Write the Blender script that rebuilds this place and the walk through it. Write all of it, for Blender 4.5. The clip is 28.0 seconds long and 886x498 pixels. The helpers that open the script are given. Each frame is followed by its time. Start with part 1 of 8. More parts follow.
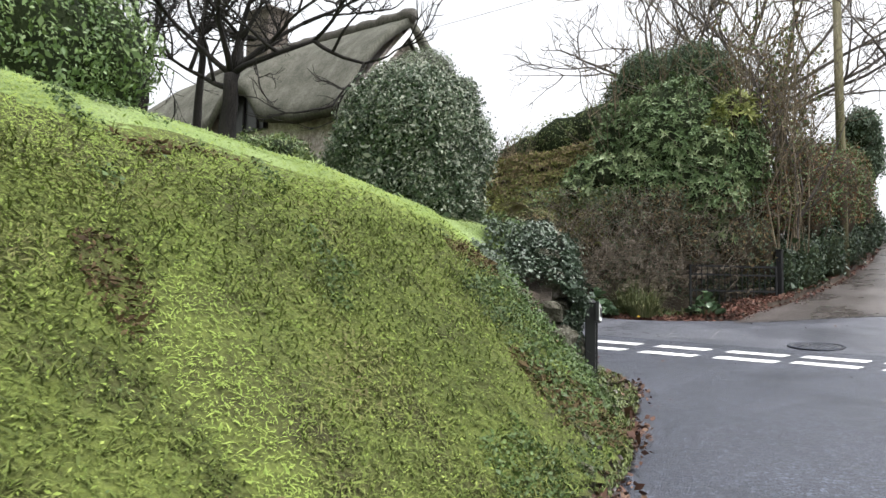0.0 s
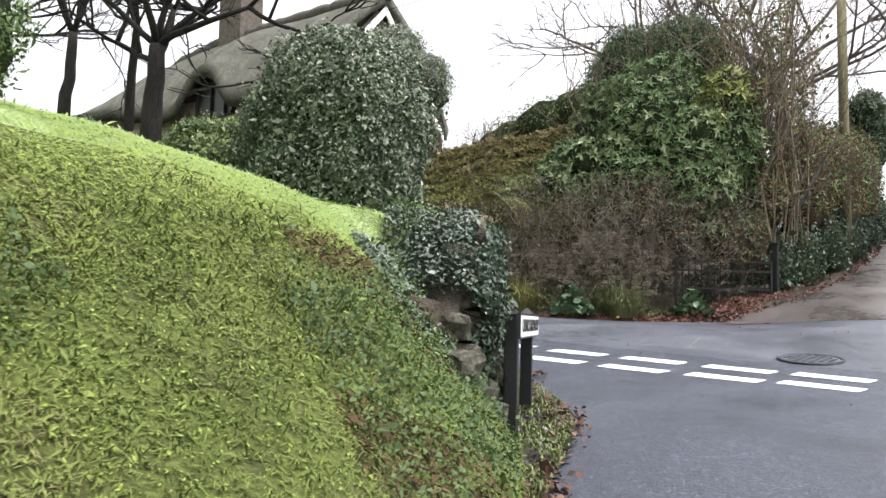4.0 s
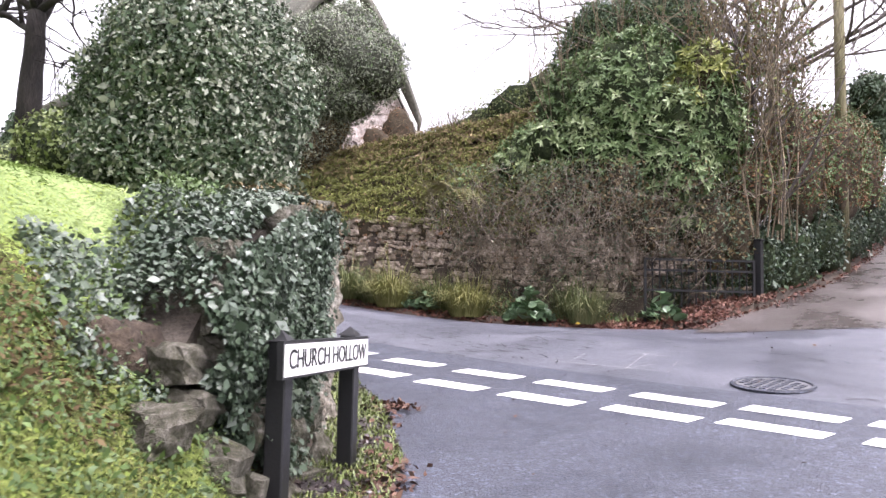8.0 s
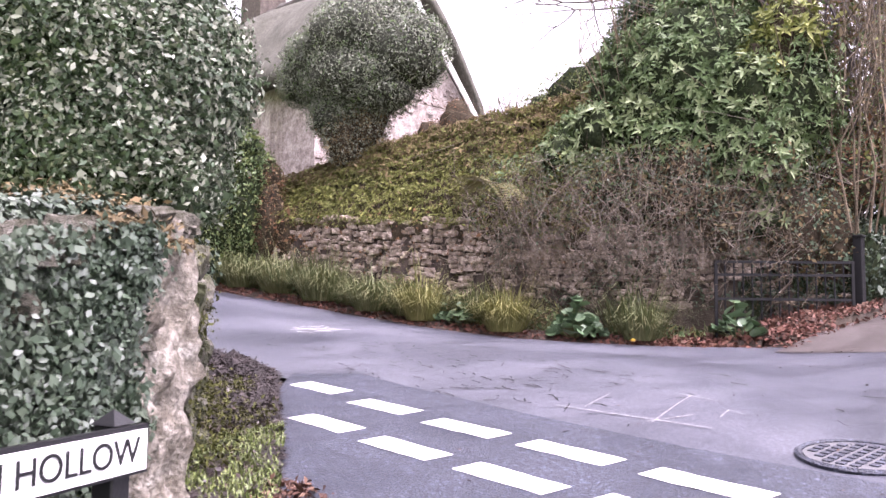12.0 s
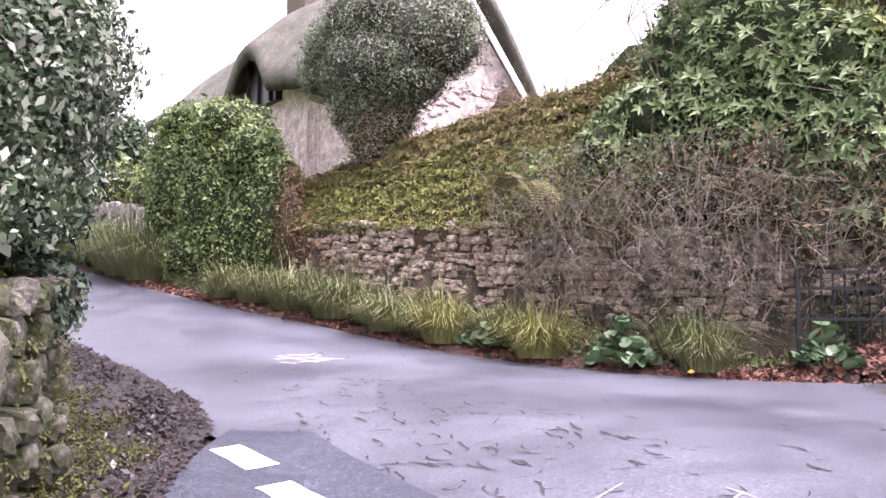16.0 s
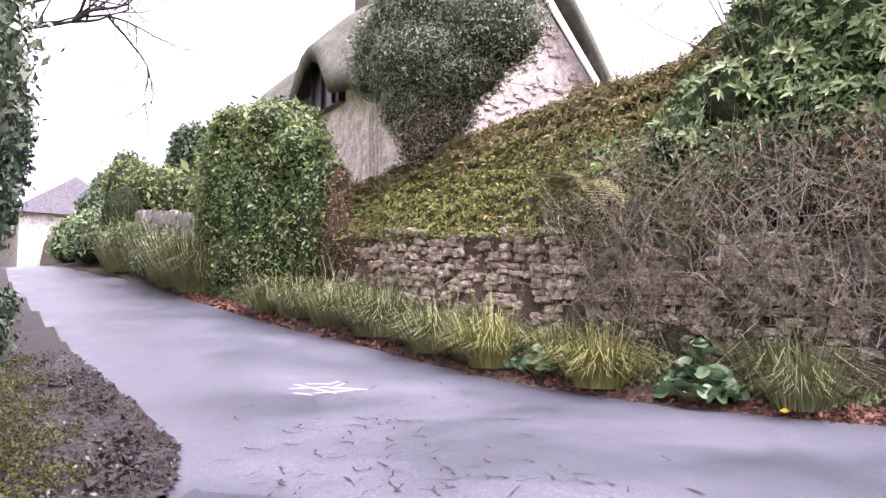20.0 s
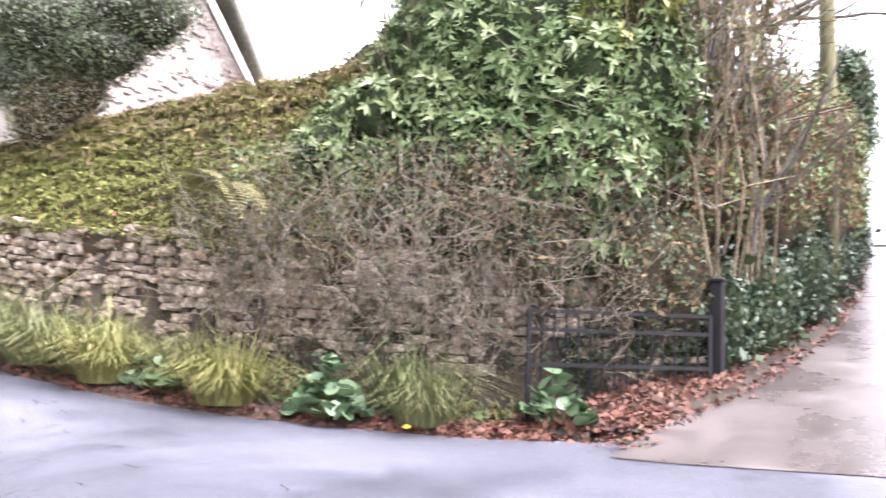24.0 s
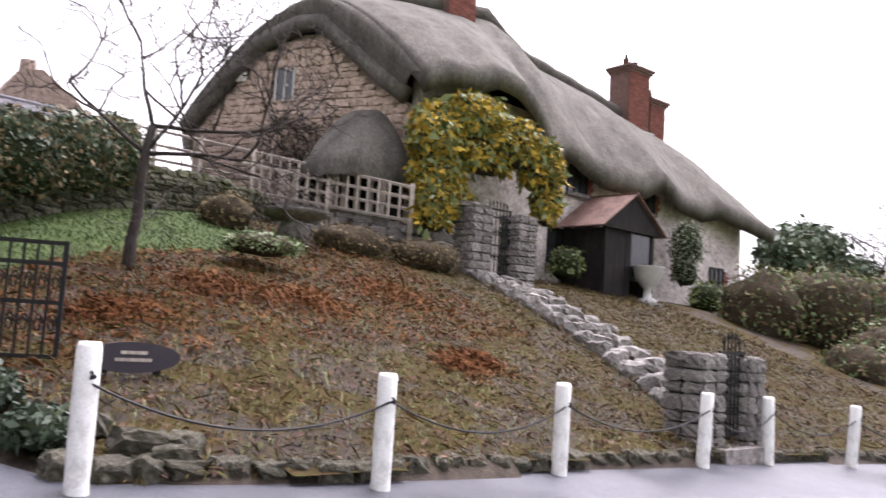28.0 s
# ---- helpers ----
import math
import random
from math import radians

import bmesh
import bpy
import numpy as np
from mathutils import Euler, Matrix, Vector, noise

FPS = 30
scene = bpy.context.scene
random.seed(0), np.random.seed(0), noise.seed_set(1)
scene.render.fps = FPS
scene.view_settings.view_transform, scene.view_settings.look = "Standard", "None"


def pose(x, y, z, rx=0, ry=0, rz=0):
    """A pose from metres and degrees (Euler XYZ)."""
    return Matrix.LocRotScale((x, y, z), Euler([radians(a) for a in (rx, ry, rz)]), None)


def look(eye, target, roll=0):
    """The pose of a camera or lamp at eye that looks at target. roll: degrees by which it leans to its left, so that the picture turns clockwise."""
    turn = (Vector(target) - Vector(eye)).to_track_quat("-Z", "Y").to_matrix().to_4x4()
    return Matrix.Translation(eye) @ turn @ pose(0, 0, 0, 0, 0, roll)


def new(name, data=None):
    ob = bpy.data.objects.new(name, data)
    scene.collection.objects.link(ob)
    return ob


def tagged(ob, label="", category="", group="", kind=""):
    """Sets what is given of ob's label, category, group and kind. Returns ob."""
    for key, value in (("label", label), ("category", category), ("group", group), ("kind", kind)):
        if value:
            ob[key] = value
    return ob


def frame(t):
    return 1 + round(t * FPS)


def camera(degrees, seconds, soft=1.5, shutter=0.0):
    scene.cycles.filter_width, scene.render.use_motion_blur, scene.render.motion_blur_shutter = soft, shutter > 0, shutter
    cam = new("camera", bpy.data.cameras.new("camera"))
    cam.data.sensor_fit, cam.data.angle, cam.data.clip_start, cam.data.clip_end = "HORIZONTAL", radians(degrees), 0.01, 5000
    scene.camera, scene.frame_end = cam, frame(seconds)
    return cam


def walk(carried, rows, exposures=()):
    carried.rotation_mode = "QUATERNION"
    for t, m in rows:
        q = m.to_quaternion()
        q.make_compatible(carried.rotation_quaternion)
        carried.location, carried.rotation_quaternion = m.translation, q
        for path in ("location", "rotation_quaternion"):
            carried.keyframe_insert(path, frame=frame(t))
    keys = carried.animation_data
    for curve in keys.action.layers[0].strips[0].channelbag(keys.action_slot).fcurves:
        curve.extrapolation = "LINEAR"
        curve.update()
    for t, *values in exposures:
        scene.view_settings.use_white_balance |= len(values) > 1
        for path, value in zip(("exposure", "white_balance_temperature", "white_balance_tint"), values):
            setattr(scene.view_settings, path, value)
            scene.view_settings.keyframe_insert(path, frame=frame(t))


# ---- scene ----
cam = camera(56.9, 28.0, 1.5, 0.4)
PATH = [
    (0, (5.66, -9.62, 0.189), (4.368, -8.106, 0.381), 1.1),
    (1, (5.642, -9.232, 0.246), (4.338, -7.727, 0.432), 1.1),
    (2, (5.446, -8.804, 0.267), (4.134, -7.305, 0.448), 1.1),
    (3, (5.489, -8.377, 0.334), (4.191, -6.865, 0.508), 1.1),
    (3.5, (5.363, -8.117, 0.362), (4.064, -6.606, 0.534), 1.2),
    (5.5, (5.181, -7.043, 0.419), (3.878, -5.536, 0.591), 1.2),
    (6, (5.18, -6.732, 0.425), (3.878, -5.223, 0.596), 1.2),
    (7, (5.059, -6.205, 0.494), (3.748, -4.705, 0.662), 1.2),
    (8, (5.025, -5.697, 0.552), (3.703, -4.205, 0.718), 1.2),
    (9, (4.834, -5.147, 0.612), (3.501, -3.665, 0.776), 1.1),
    (10, (4.78, -4.642, 0.693), (3.392, -3.211, 0.853), 1.0),
    (11, (4.607, -4.174, 0.755), (3.14, -2.823, 0.911), 0.8),
    (12, (4.508, -3.665, 0.838), (3.017, -2.341, 0.993), 0.7),
    (12.5, (4.399, -3.453, 0.907), (2.898, -2.14, 1.06), 0.7),
    (14.5, (3.992, -2.469, 0.994), (2.443, -1.213, 1.147), 0.4),
    (15, (3.906, -2.165, 1.047), (2.348, -0.921, 1.199), 0.5),
    (16, (3.589, -1.727, 1.145), (1.969, -0.564, 1.296), 0.3),
    (17, (3.575, -1.43, 1.193), (1.89, -0.366, 1.358), 0.1),
    (18, (3.284, -1.159, 1.209), (1.578, -0.129, 1.375), 0.3),
    (19, (3.09, -0.752, 1.292), (1.373, 0.261, 1.452), 0.3),
    (20, (2.781, -0.504, 1.338), (1.041, 0.47, 1.497), 0.3),
    (20.5, (2.665, -0.424, 1.366), (0.924, 0.547, 1.529), 0.5),
    (22.5, (2.428, -0.219, 1.398), (0.675, 0.728, 1.573), 0.6),
    (23, (2.485, -0.149, 1.392), (0.812, 0.932, 1.572), 1.1),
    (23.5, (2.51, -0.204, 1.384), (1.105, 1.208, 1.569), 1.7),
    (24, (2.525, -0.149, 1.434), (1.345, 1.456, 1.617), 1.9),
    (24.5, (2.55, -0.116, 1.441), (1.622, 1.646, 1.634), 2.3),
    (25, (2.612, -0.017, 1.423), (2.06, 1.893, 1.639), 2.5),
    (25.5, (2.73, -0.009, 1.429), (2.587, 1.973, 1.66), 3.0),
    (26, (2.808, 0.019, 1.44), (2.998, 1.995, 1.682), 3.2),
    (26.5, (2.88, 0.028, 1.432), (3.3, 1.967, 1.684), 3.3),
    (27, (2.917, 0.015, 1.438), (3.626, 1.867, 1.697), 3.5),
    (27.5, (2.947, 0.037, 1.439), (3.994, 1.725, 1.674), 3.6),
    (28, (2.959, 0.118, 1.443), (4.216, 1.661, 1.639), 3.6),
]
EXPOSURE = [
    (0, 1.4, 6350, 10), (3, 1.52, 6350, 11), (6, 1.88, 6300, 16), (8, 2.12, 6250, 25), (10, 2.24, 6250, 32), (12, 2.36, 6230, 37),
    (15.5, 2.54, 6240, 36), (18, 2.5, 6250, 34), (20.5, 2.44, 6250, 34), (22.5, 2.4, 6250, 30), (24, 3.1, 6230, 24), (24.6, 2.75, 6200, 24), (25, 2.3, 6200, 24), (25.5, 1.2, 6200, 20), (26, 0.55, 6250, 20),
    (26.7, 0.5, 6250, 18), (27, 0.75, 6250, 18), (28, 1.78, 6350, 24),
]
walk(cam, [(t, look(eye, target, roll)) for t, eye, target, roll in PATH], EXPOSURE)

# overcast sky and one soft sun
world = bpy.data.worlds.new("sky")
scene.world = world
world.use_nodes = True
wt = world.node_tree
sky = wt.nodes.new("ShaderNodeTexSky")
sky.sky_type, sky.sun_disc = "NISHITA", False
sky.sun_elevation, sky.sun_rotation = radians(66), radians(72)
sky.air_density, sky.dust_density, sky.ozone_density = 1.0, 6.0, 1.0
pale = wt.nodes.new("ShaderNodeHueSaturation")
pale.inputs["Saturation"].default_value = 0.07
wt.links.new(sky.outputs[0], pale.inputs["Color"])
wt.links.new(pale.outputs[0], wt.nodes["Background"].inputs[0])
wt.nodes["Background"].inputs[1].default_value = 0.15
sun = new("sun", bpy.data.lights.new("sun", "SUN"))
sun.data.energy, sun.data.angle, sun.data.color = 0.5, radians(40), (1.0, 0.97, 0.92)
sun.matrix_world = look((35, 11, 82), (0, 0, 0))


# ---- materials ----
def nodes_of(m):
    return m.node_tree.nodes, m.node_tree.links


def material(name, cols, scale=6.0, rough=0.85, bump=0.3, fine=60.0, vary=0.25, metal=0.0, spec=0.3, island=0.0, wet=None, stretch=None, fine_mix=0.35):
    """A surface of two or three colours mottled at two scales, with fine relief and, for pieces, a tone of its own."""
    m = bpy.data.materials.new(name)
    m.use_nodes = True
    nodes, links = nodes_of(m)
    b = nodes["Principled BSDF"]
    co = nodes.new("ShaderNodeTexCoord")
    src = co.outputs["Object"]
    if stretch:
        mp = nodes.new("ShaderNodeMapping")
        mp.inputs["Scale"].default_value = stretch
        links.new(src, mp.inputs[0])
        src = mp.outputs[0]
    n1 = nodes.new("ShaderNodeTexNoise")
    n1.inputs["Scale"].default_value, n1.inputs["Detail"].default_value = scale, 6.0
    n1.inputs["Roughness"].default_value = 0.65
    links.new(src, n1.inputs["Vector"])
    ramp = nodes.new("ShaderNodeValToRGB")
    el = ramp.color_ramp.elements
    stops = [0.33, 0.67] if len(cols) == 2 else [0.3, 0.5, 0.7] if len(cols) == 3 else [0.28, 0.43, 0.57, 0.72]
    el[0].position, el[0].color = stops[0], (*cols[0], 1)
    el[1].position, el[1].color = stops[-1], (*cols[-1], 1)
    for p, c in zip(stops[1:-1], cols[1:-1]):
        e = el.new(p)
        e.color = (*c, 1)
    links.new(n1.outputs[0], ramp.inputs[0])
    n2 = nodes.new("ShaderNodeTexNoise")
    n2.inputs["Scale"].default_value, n2.inputs["Detail"].default_value = fine, 4.0
    links.new(src, n2.inputs["Vector"])
    fm = nodes.new("ShaderNodeMapRange")
    fm.inputs["From Min"].default_value, fm.inputs["From Max"].default_value = 0.3, 0.7
    fm.inputs["To Min"].default_value, fm.inputs["To Max"].default_value = 1 - fine_mix, 1 + fine_mix
    links.new(n2.outputs[0], fm.inputs[0])
    mul = nodes.new("ShaderNodeVectorMath")
    mul.operation = "MULTIPLY"
    links.new(ramp.outputs[0], mul.inputs[0])
    links.new(fm.outputs[0], mul.inputs[1])
    out = mul.outputs[0]
    if vary or island:
        if island:
            r = nodes.new("ShaderNodeNewGeometry").outputs["Random Per Island"]
        else:
            r = nodes.new("ShaderNodeObjectInfo").outputs["Random"]
        amount = island or vary
        vm = nodes.new("ShaderNodeMapRange")
        vm.inputs["To Min"].default_value, vm.inputs["To Max"].default_value = 1 - amount, 1 + amount
        links.new(r, vm.inputs[0])
        mu2 = nodes.new("ShaderNodeVectorMath")
        mu2.operation = "MULTIPLY"
        links.new(out, mu2.inputs[0])
        links.new(vm.outputs[0], mu2.inputs[1])
        out = mu2.outputs[0]
    links.new(out, b.inputs["Base Color"])
    b.inputs["Roughness"].default_value, b.inputs["Metallic"].default_value = rough, metal
    b.inputs["Specular IOR Level"].default_value = spec
    if wet:
        rr = nodes.new("ShaderNodeMapRange")
        rr.inputs["From Min"].default_value, rr.inputs["From Max"].default_value = 0.35, 0.65
        rr.inputs["To Min"].default_value, rr.inputs["To Max"].default_value = wet
        links.new(n1.outputs[0], rr.inputs[0])
        links.new(rr.outputs[0], b.inputs["Roughness"])
    if bump:
        bp = nodes.new("ShaderNodeBump")
        bp.inputs["Strength"].default_value, bp.inputs["Distance"].default_value = bump, 0.02
        add = nodes.new("ShaderNodeMath")
        links.new(n1.outputs[0], add.inputs[0])
        links.new(n2.outputs[0], add.inputs[1])
        links.new(add.outputs[0], bp.inputs["Height"])
        links.new(bp.outputs[0], b.inputs["Normal"])
    return m


def leafy(name, cols, gloss=0.45, patch=1.3, mix=0.45, spec=0.4):
    """Leaf surface: every leaf has its own tint out of cols."""
    m = bpy.data.materials.new(name)
    m.use_nodes = True
    nodes, links = nodes_of(m)
    b = nodes["Principled BSDF"]
    g = nodes.new("ShaderNodeNewGeometry")
    ramp = nodes.new("ShaderNodeValToRGB")
    el = ramp.color_ramp.elements
    el[0].color, el[1].color = (*cols[0], 1), (*cols[-1], 1)
    for i, c in enumerate(cols[1:-1], 1):
        el.new(i / (len(cols) - 1)).color = (*c, 1)
    co = nodes.new("ShaderNodeTexCoord")
    n = nodes.new("ShaderNodeTexNoise")
    n.inputs["Scale"].default_value, n.inputs["Detail"].default_value = patch, 3.0
    links.new(co.outputs["Object"], n.inputs["Vector"])
    mx = nodes.new("ShaderNodeMix")
    mx.inputs[0].default_value = mix
    links.new(g.outputs["Random Per Island"], mx.inputs[2])
    big = nodes.new("ShaderNodeMapRange")
    big.inputs["From Min"].default_value, big.inputs["From Max"].default_value = 0.3, 0.7
    links.new(n.outputs[0], big.inputs[0])
    links.new(big.outputs[0], mx.inputs[3])
    links.new(mx.outputs[0], ramp.inputs[0])
    links.new(ramp.outputs[0], b.inputs["Base Color"])
    b.inputs["Roughness"].default_value, b.inputs["Specular IOR Level"].default_value = gloss, spec
    return m


def plain(name, col, rough=0.5, metal=0.0, spec=0.4):
    return material(name, [tuple(c * 0.85 for c in col), col], scale=9, rough=rough, bump=0.08, fine=80, vary=0.06, metal=metal, spec=spec, fine_mix=0.12)


LANE = material("wet_grey_asphalt", [(0.045, 0.047, 0.059), (0.07, 0.073, 0.09), (0.1, 0.102, 0.122)], scale=0.55, rough=0.34, bump=0.3, fine=110, vary=0, spec=0.5, wet=(0.28, 0.6), fine_mix=0.4)
TAR = material("fresh_dark_tarmac", [(0.024, 0.028, 0.041), (0.043, 0.048, 0.066)], scale=1.1, rough=0.5, bump=0.9, fine=70, vary=0, spec=0.5, wet=(0.36, 0.62), fine_mix=0.55)


def chippings(m, scale, share, bright):
    """Pale stone chippings of their own tone set in a road surface."""
    nodes, links = nodes_of(m)
    b = nodes["Principled BSDF"]
    was = b.inputs["Base Color"].links[0].from_socket
    co = nodes.new("ShaderNodeTexCoord")
    cells = nodes.new("ShaderNodeTexVoronoi")
    cells.inputs["Scale"].default_value = scale
    links.new(co.outputs["Object"], cells.inputs["Vector"])
    one = nodes.new("ShaderNodeSeparateColor")
    links.new(cells.outputs["Color"], one.inputs[0])
    ramp = nodes.new("ShaderNodeValToRGB")
    e = ramp.color_ramp.elements
    e[0].position, e[0].color = 0.0, (0.6, 0.6, 0.6, 1)
    e[1].position, e[1].color = 1.0, (bright, bright, bright, 1)
    e.new(1 - share).color = (1.15, 1.15, 1.15, 1)
    links.new(one.outputs[0], ramp.inputs[0])
    mul = nodes.new("ShaderNodeVectorMath")
    mul.operation = "MULTIPLY"
    links.new(was, mul.inputs[0])
    links.new(ramp.outputs[0], mul.inputs[1])
    links.new(mul.outputs[0], b.inputs["Base Color"])


chippings(TAR, 60, 0.14, 2.6)
chippings(LANE, 75, 0.1, 1.7)
CONCRETE = material("brushed_concrete", [(0.045, 0.039, 0.037), (0.075, 0.065, 0.061), (0.112, 0.097, 0.093)], scale=0.9, rough=0.6, bump=0.2, fine=70, vary=0, wet=(0.16, 0.5), spec=0.5, fine_mix=0.16)
PAINT = material("road_paint", [(0.62, 0.62, 0.62), (0.84, 0.84, 0.84)], scale=9, rough=0.6, bump=0.25, fine=150, vary=0.05, fine_mix=0.14)
WORNPAINT = material("faded_spray_paint", [(0.16, 0.16, 0.17), (0.42, 0.42, 0.42)], scale=22, rough=0.7, bump=0.1, fine=150, vary=0.05, fine_mix=0.5)
PALESTONE = material("pale_worn_step_stone", [(0.08, 0.074, 0.068), (0.19, 0.18, 0.17), (0.34, 0.325, 0.31)], scale=7, rough=0.9, bump=0.6, fine=50, vary=0.25)
SOIL = material("damp_soil", [(0.016, 0.012, 0.009), (0.04, 0.03, 0.022), (0.065, 0.05, 0.036)], scale=5, rough=0.9, bump=0.8, fine=45, vary=0)
MUD = material("wet_mud", [(0.01, 0.008, 0.008), (0.025, 0.02, 0.019), (0.046, 0.037, 0.035)], scale=5, rough=0.6, bump=1.6, fine=24, vary=0, spec=0.22)
LAWN = material("turf", [(0.129, 0.176, 0.054), (0.168, 0.228, 0.075), (0.194, 0.245, 0.098)], scale=2.2, rough=0.9, bump=0.8, fine=60, vary=0)
GARDEN_TURF = material("dark_garden_turf", [(0.03, 0.05, 0.012), (0.05, 0.08, 0.018), (0.07, 0.105, 0.026)], scale=2.5, rough=0.9, bump=0.6, fine=60, vary=0)
LITTER = material("leaf_litter", [(0.022, 0.018, 0.009), (0.055, 0.036, 0.017), (0.05, 0.045, 0.014), (0.085, 0.045, 0.02)], scale=3.5, spec=0.08, rough=0.95, bump=0.9, fine=35, vary=0)
LIME = material("lichened_limestone", [(0.073, 0.058, 0.044), (0.174, 0.14, 0.112), (0.358, 0.308, 0.258)], scale=9, rough=0.9, bump=0.7, fine=55, vary=0.45)
LIME_BIG = material("mossy_rock", [(0.024, 0.03, 0.01), (0.055, 0.052, 0.034), (0.11, 0.102, 0.08), (0.21, 0.195, 0.168)], scale=4.5, rough=0.9, bump=0.9, fine=40, vary=0.15)
MOSSWALL = material("damp_mossy_wall_stone", [(0.02, 0.024, 0.01), (0.045, 0.05, 0.022), (0.1, 0.094, 0.072), (0.2, 0.19, 0.165)], scale=3.2, rough=0.85, bump=0.9, fine=38, vary=0.35)
GREYSTONE = material("weathered_grey_stone", [(0.08, 0.073, 0.068), (0.19, 0.175, 0.165), (0.36, 0.34, 0.33)], scale=8, rough=0.9, bump=0.7, fine=50, vary=0.25)
RENDER_END = material("crumbling_mortar_face", [(0.05, 0.042, 0.032), (0.13, 0.115, 0.09), (0.23, 0.21, 0.175), (0.42, 0.4, 0.35)], scale=8, rough=0.9, bump=1.0, fine=38, vary=0)
MORTAR = material("dark_mortar", [(0.03, 0.025, 0.02), (0.075, 0.062, 0.05)], scale=7, rough=0.95, bump=0.6, fine=60, vary=0)
PINKSTONE = material("pinkish_rubble_stone", [(0.18, 0.138, 0.112), (0.33, 0.255, 0.21), (0.47, 0.38, 0.32)], scale=7, rough=0.9, bump=0.6, fine=50, vary=0.28)
WASH = material("limewashed_wall", [(0.2, 0.165, 0.145), (0.38, 0.33, 0.3), (0.55, 0.5, 0.465)], scale=5, rough=0.9, bump=0.35, fine=22, vary=0)
PALEWASH = material("fresh_limewashed_rubble", [(0.3, 0.26, 0.24), (0.5, 0.455, 0.43), (0.66, 0.62, 0.6)], scale=4, rough=0.9, bump=0.6, fine=14, vary=0)
THATCH = material("weathered_thatch", [(0.062, 0.058, 0.052), (0.108, 0.1, 0.089), (0.148, 0.137, 0.122)], scale=2.2, rough=0.95, bump=0.9, fine=24, vary=0, stretch=(1.0, 1.0, 0.35), fine_mix=0.3)
THATCH_OLD = material("grey_green_thatch", [(0.05, 0.05, 0.038), (0.085, 0.083, 0.066), (0.125, 0.12, 0.1)], scale=1.8, rough=0.95, bump=0.9, fine=22, vary=0, stretch=(1.0, 1.0, 0.35), fine_mix=0.3)
RIDGE = material("thatch_ridge", [(0.055, 0.05, 0.045), (0.11, 0.1, 0.088)], scale=5, rough=0.95, bump=0.9, fine=30, vary=0)
BRICK = material("red_brick", [(0.13, 0.045, 0.035), (0.23, 0.08, 0.062)], scale=12, rough=0.85, bump=0.4, fine=70, vary=0.25)
BRICK_PART = material("brick_chimney_core", [(0.1, 0.06, 0.05), (0.18, 0.11, 0.092)], scale=10, rough=0.9, bump=0.4, fine=60, vary=0)
TILE = material("clay_tile", [(0.1, 0.06, 0.05), (0.19, 0.11, 0.09)], scale=10, rough=0.85, bump=0.4, fine=60, vary=0.3)
SLATE = material("grey_slate", [(0.104, 0.1, 0.112), (0.176, 0.168, 0.184)], scale=8, rough=0.85, bump=0.5, fine=60, vary=0.22, spec=0.12)
IRON = plain("black_iron", (0.01, 0.01, 0.011), rough=0.6, spec=0.3)
WHITE = material("white_paint", [(0.5, 0.5, 0.48), (0.8, 0.8, 0.79), (0.85, 0.85, 0.84)], scale=7, rough=0.55, bump=0.15, fine=60, vary=0.04, fine_mix=0.1)
PLATE = plain("enamelled_white_plate", (0.86, 0.86, 0.84), rough=0.4)
BLACK = plain("black_paint", (0.012, 0.012, 0.013), rough=0.4)
DARKWOOD = material("dark_stained_timber", [(0.01, 0.009, 0.01), (0.028, 0.025, 0.025)], scale=6, spec=0.15, rough=0.8, bump=0.4, fine=50, vary=0.15, stretch=(1, 1, 0.15))
PALEWOOD = material("weathered_pale_timber", [(0.3, 0.26, 0.23), (0.48, 0.43, 0.38)], scale=6, rough=0.85, bump=0.4, fine=50, vary=0.2, stretch=(1, 1, 0.2))
POLEWOOD = material("algae_tinted_pole_timber", [(0.075, 0.072, 0.035), (0.14, 0.125, 0.07), (0.19, 0.17, 0.125)], scale=3, rough=0.9, bump=0.5, fine=45, vary=0, stretch=(1, 1, 0.12))
BARK = material("dark_bark", [(0.008, 0.007, 0.0065), (0.024, 0.02, 0.018)], scale=8, rough=0.95, bump=0.9, fine=40, vary=0.1, stretch=(1, 1, 0.3))
BARK_GREY = material("grey_bark", [(0.075, 0.065, 0.06), (0.15, 0.13, 0.12)], scale=9, rough=0.95, bump=0.8, fine=40, vary=0.1, stretch=(1, 1, 0.3))
TWIG = material("brown_twigs", [(0.069, 0.055, 0.039), (0.188, 0.152, 0.106)], spec=0.1, scale=5, rough=0.95, bump=0.2, fine=40, vary=0.15)
TWIG_PALE = material("pale_grey_twigs", [(0.096, 0.082, 0.066), (0.24, 0.206, 0.17)], spec=0.1, scale=5, rough=0.95, bump=0.2, fine=40, vary=0.15)
CHERRYBARK = material("smooth_grey_brown_bark", [(0.025, 0.02, 0.019), (0.065, 0.055, 0.05)], scale=9, rough=0.9, bump=0.6, fine=40, vary=0.1, stretch=(1, 1, 0.3))
SANDY = material("sandy_lime_mortar", [(0.2, 0.16, 0.13), (0.32, 0.265, 0.22)], scale=6, rough=0.95, bump=0.5, fine=50, vary=0)
# Shade inside plants put into base colour; SHADE also tints the topiary ball's leaves.
SHADE = material("hedge_interior_shade", [(0.013, 0.018, 0.01), (0.032, 0.042, 0.019)], scale=6, rough=1.0, bump=0.5, fine=30, vary=0, spec=0.1)
SHADE_BROWN = material("shaded_hedge_twigs", [(0.027, 0.021, 0.015), (0.068, 0.054, 0.036)], scale=6, rough=1.0, bump=0.5, fine=30, vary=0, spec=0.1)
SHADE_GREY = material("shaded_grey_twigs", [(0.03, 0.033, 0.025), (0.065, 0.068, 0.052)], scale=6, rough=1.0, bump=0.5, fine=30, vary=0, spec=0.1)
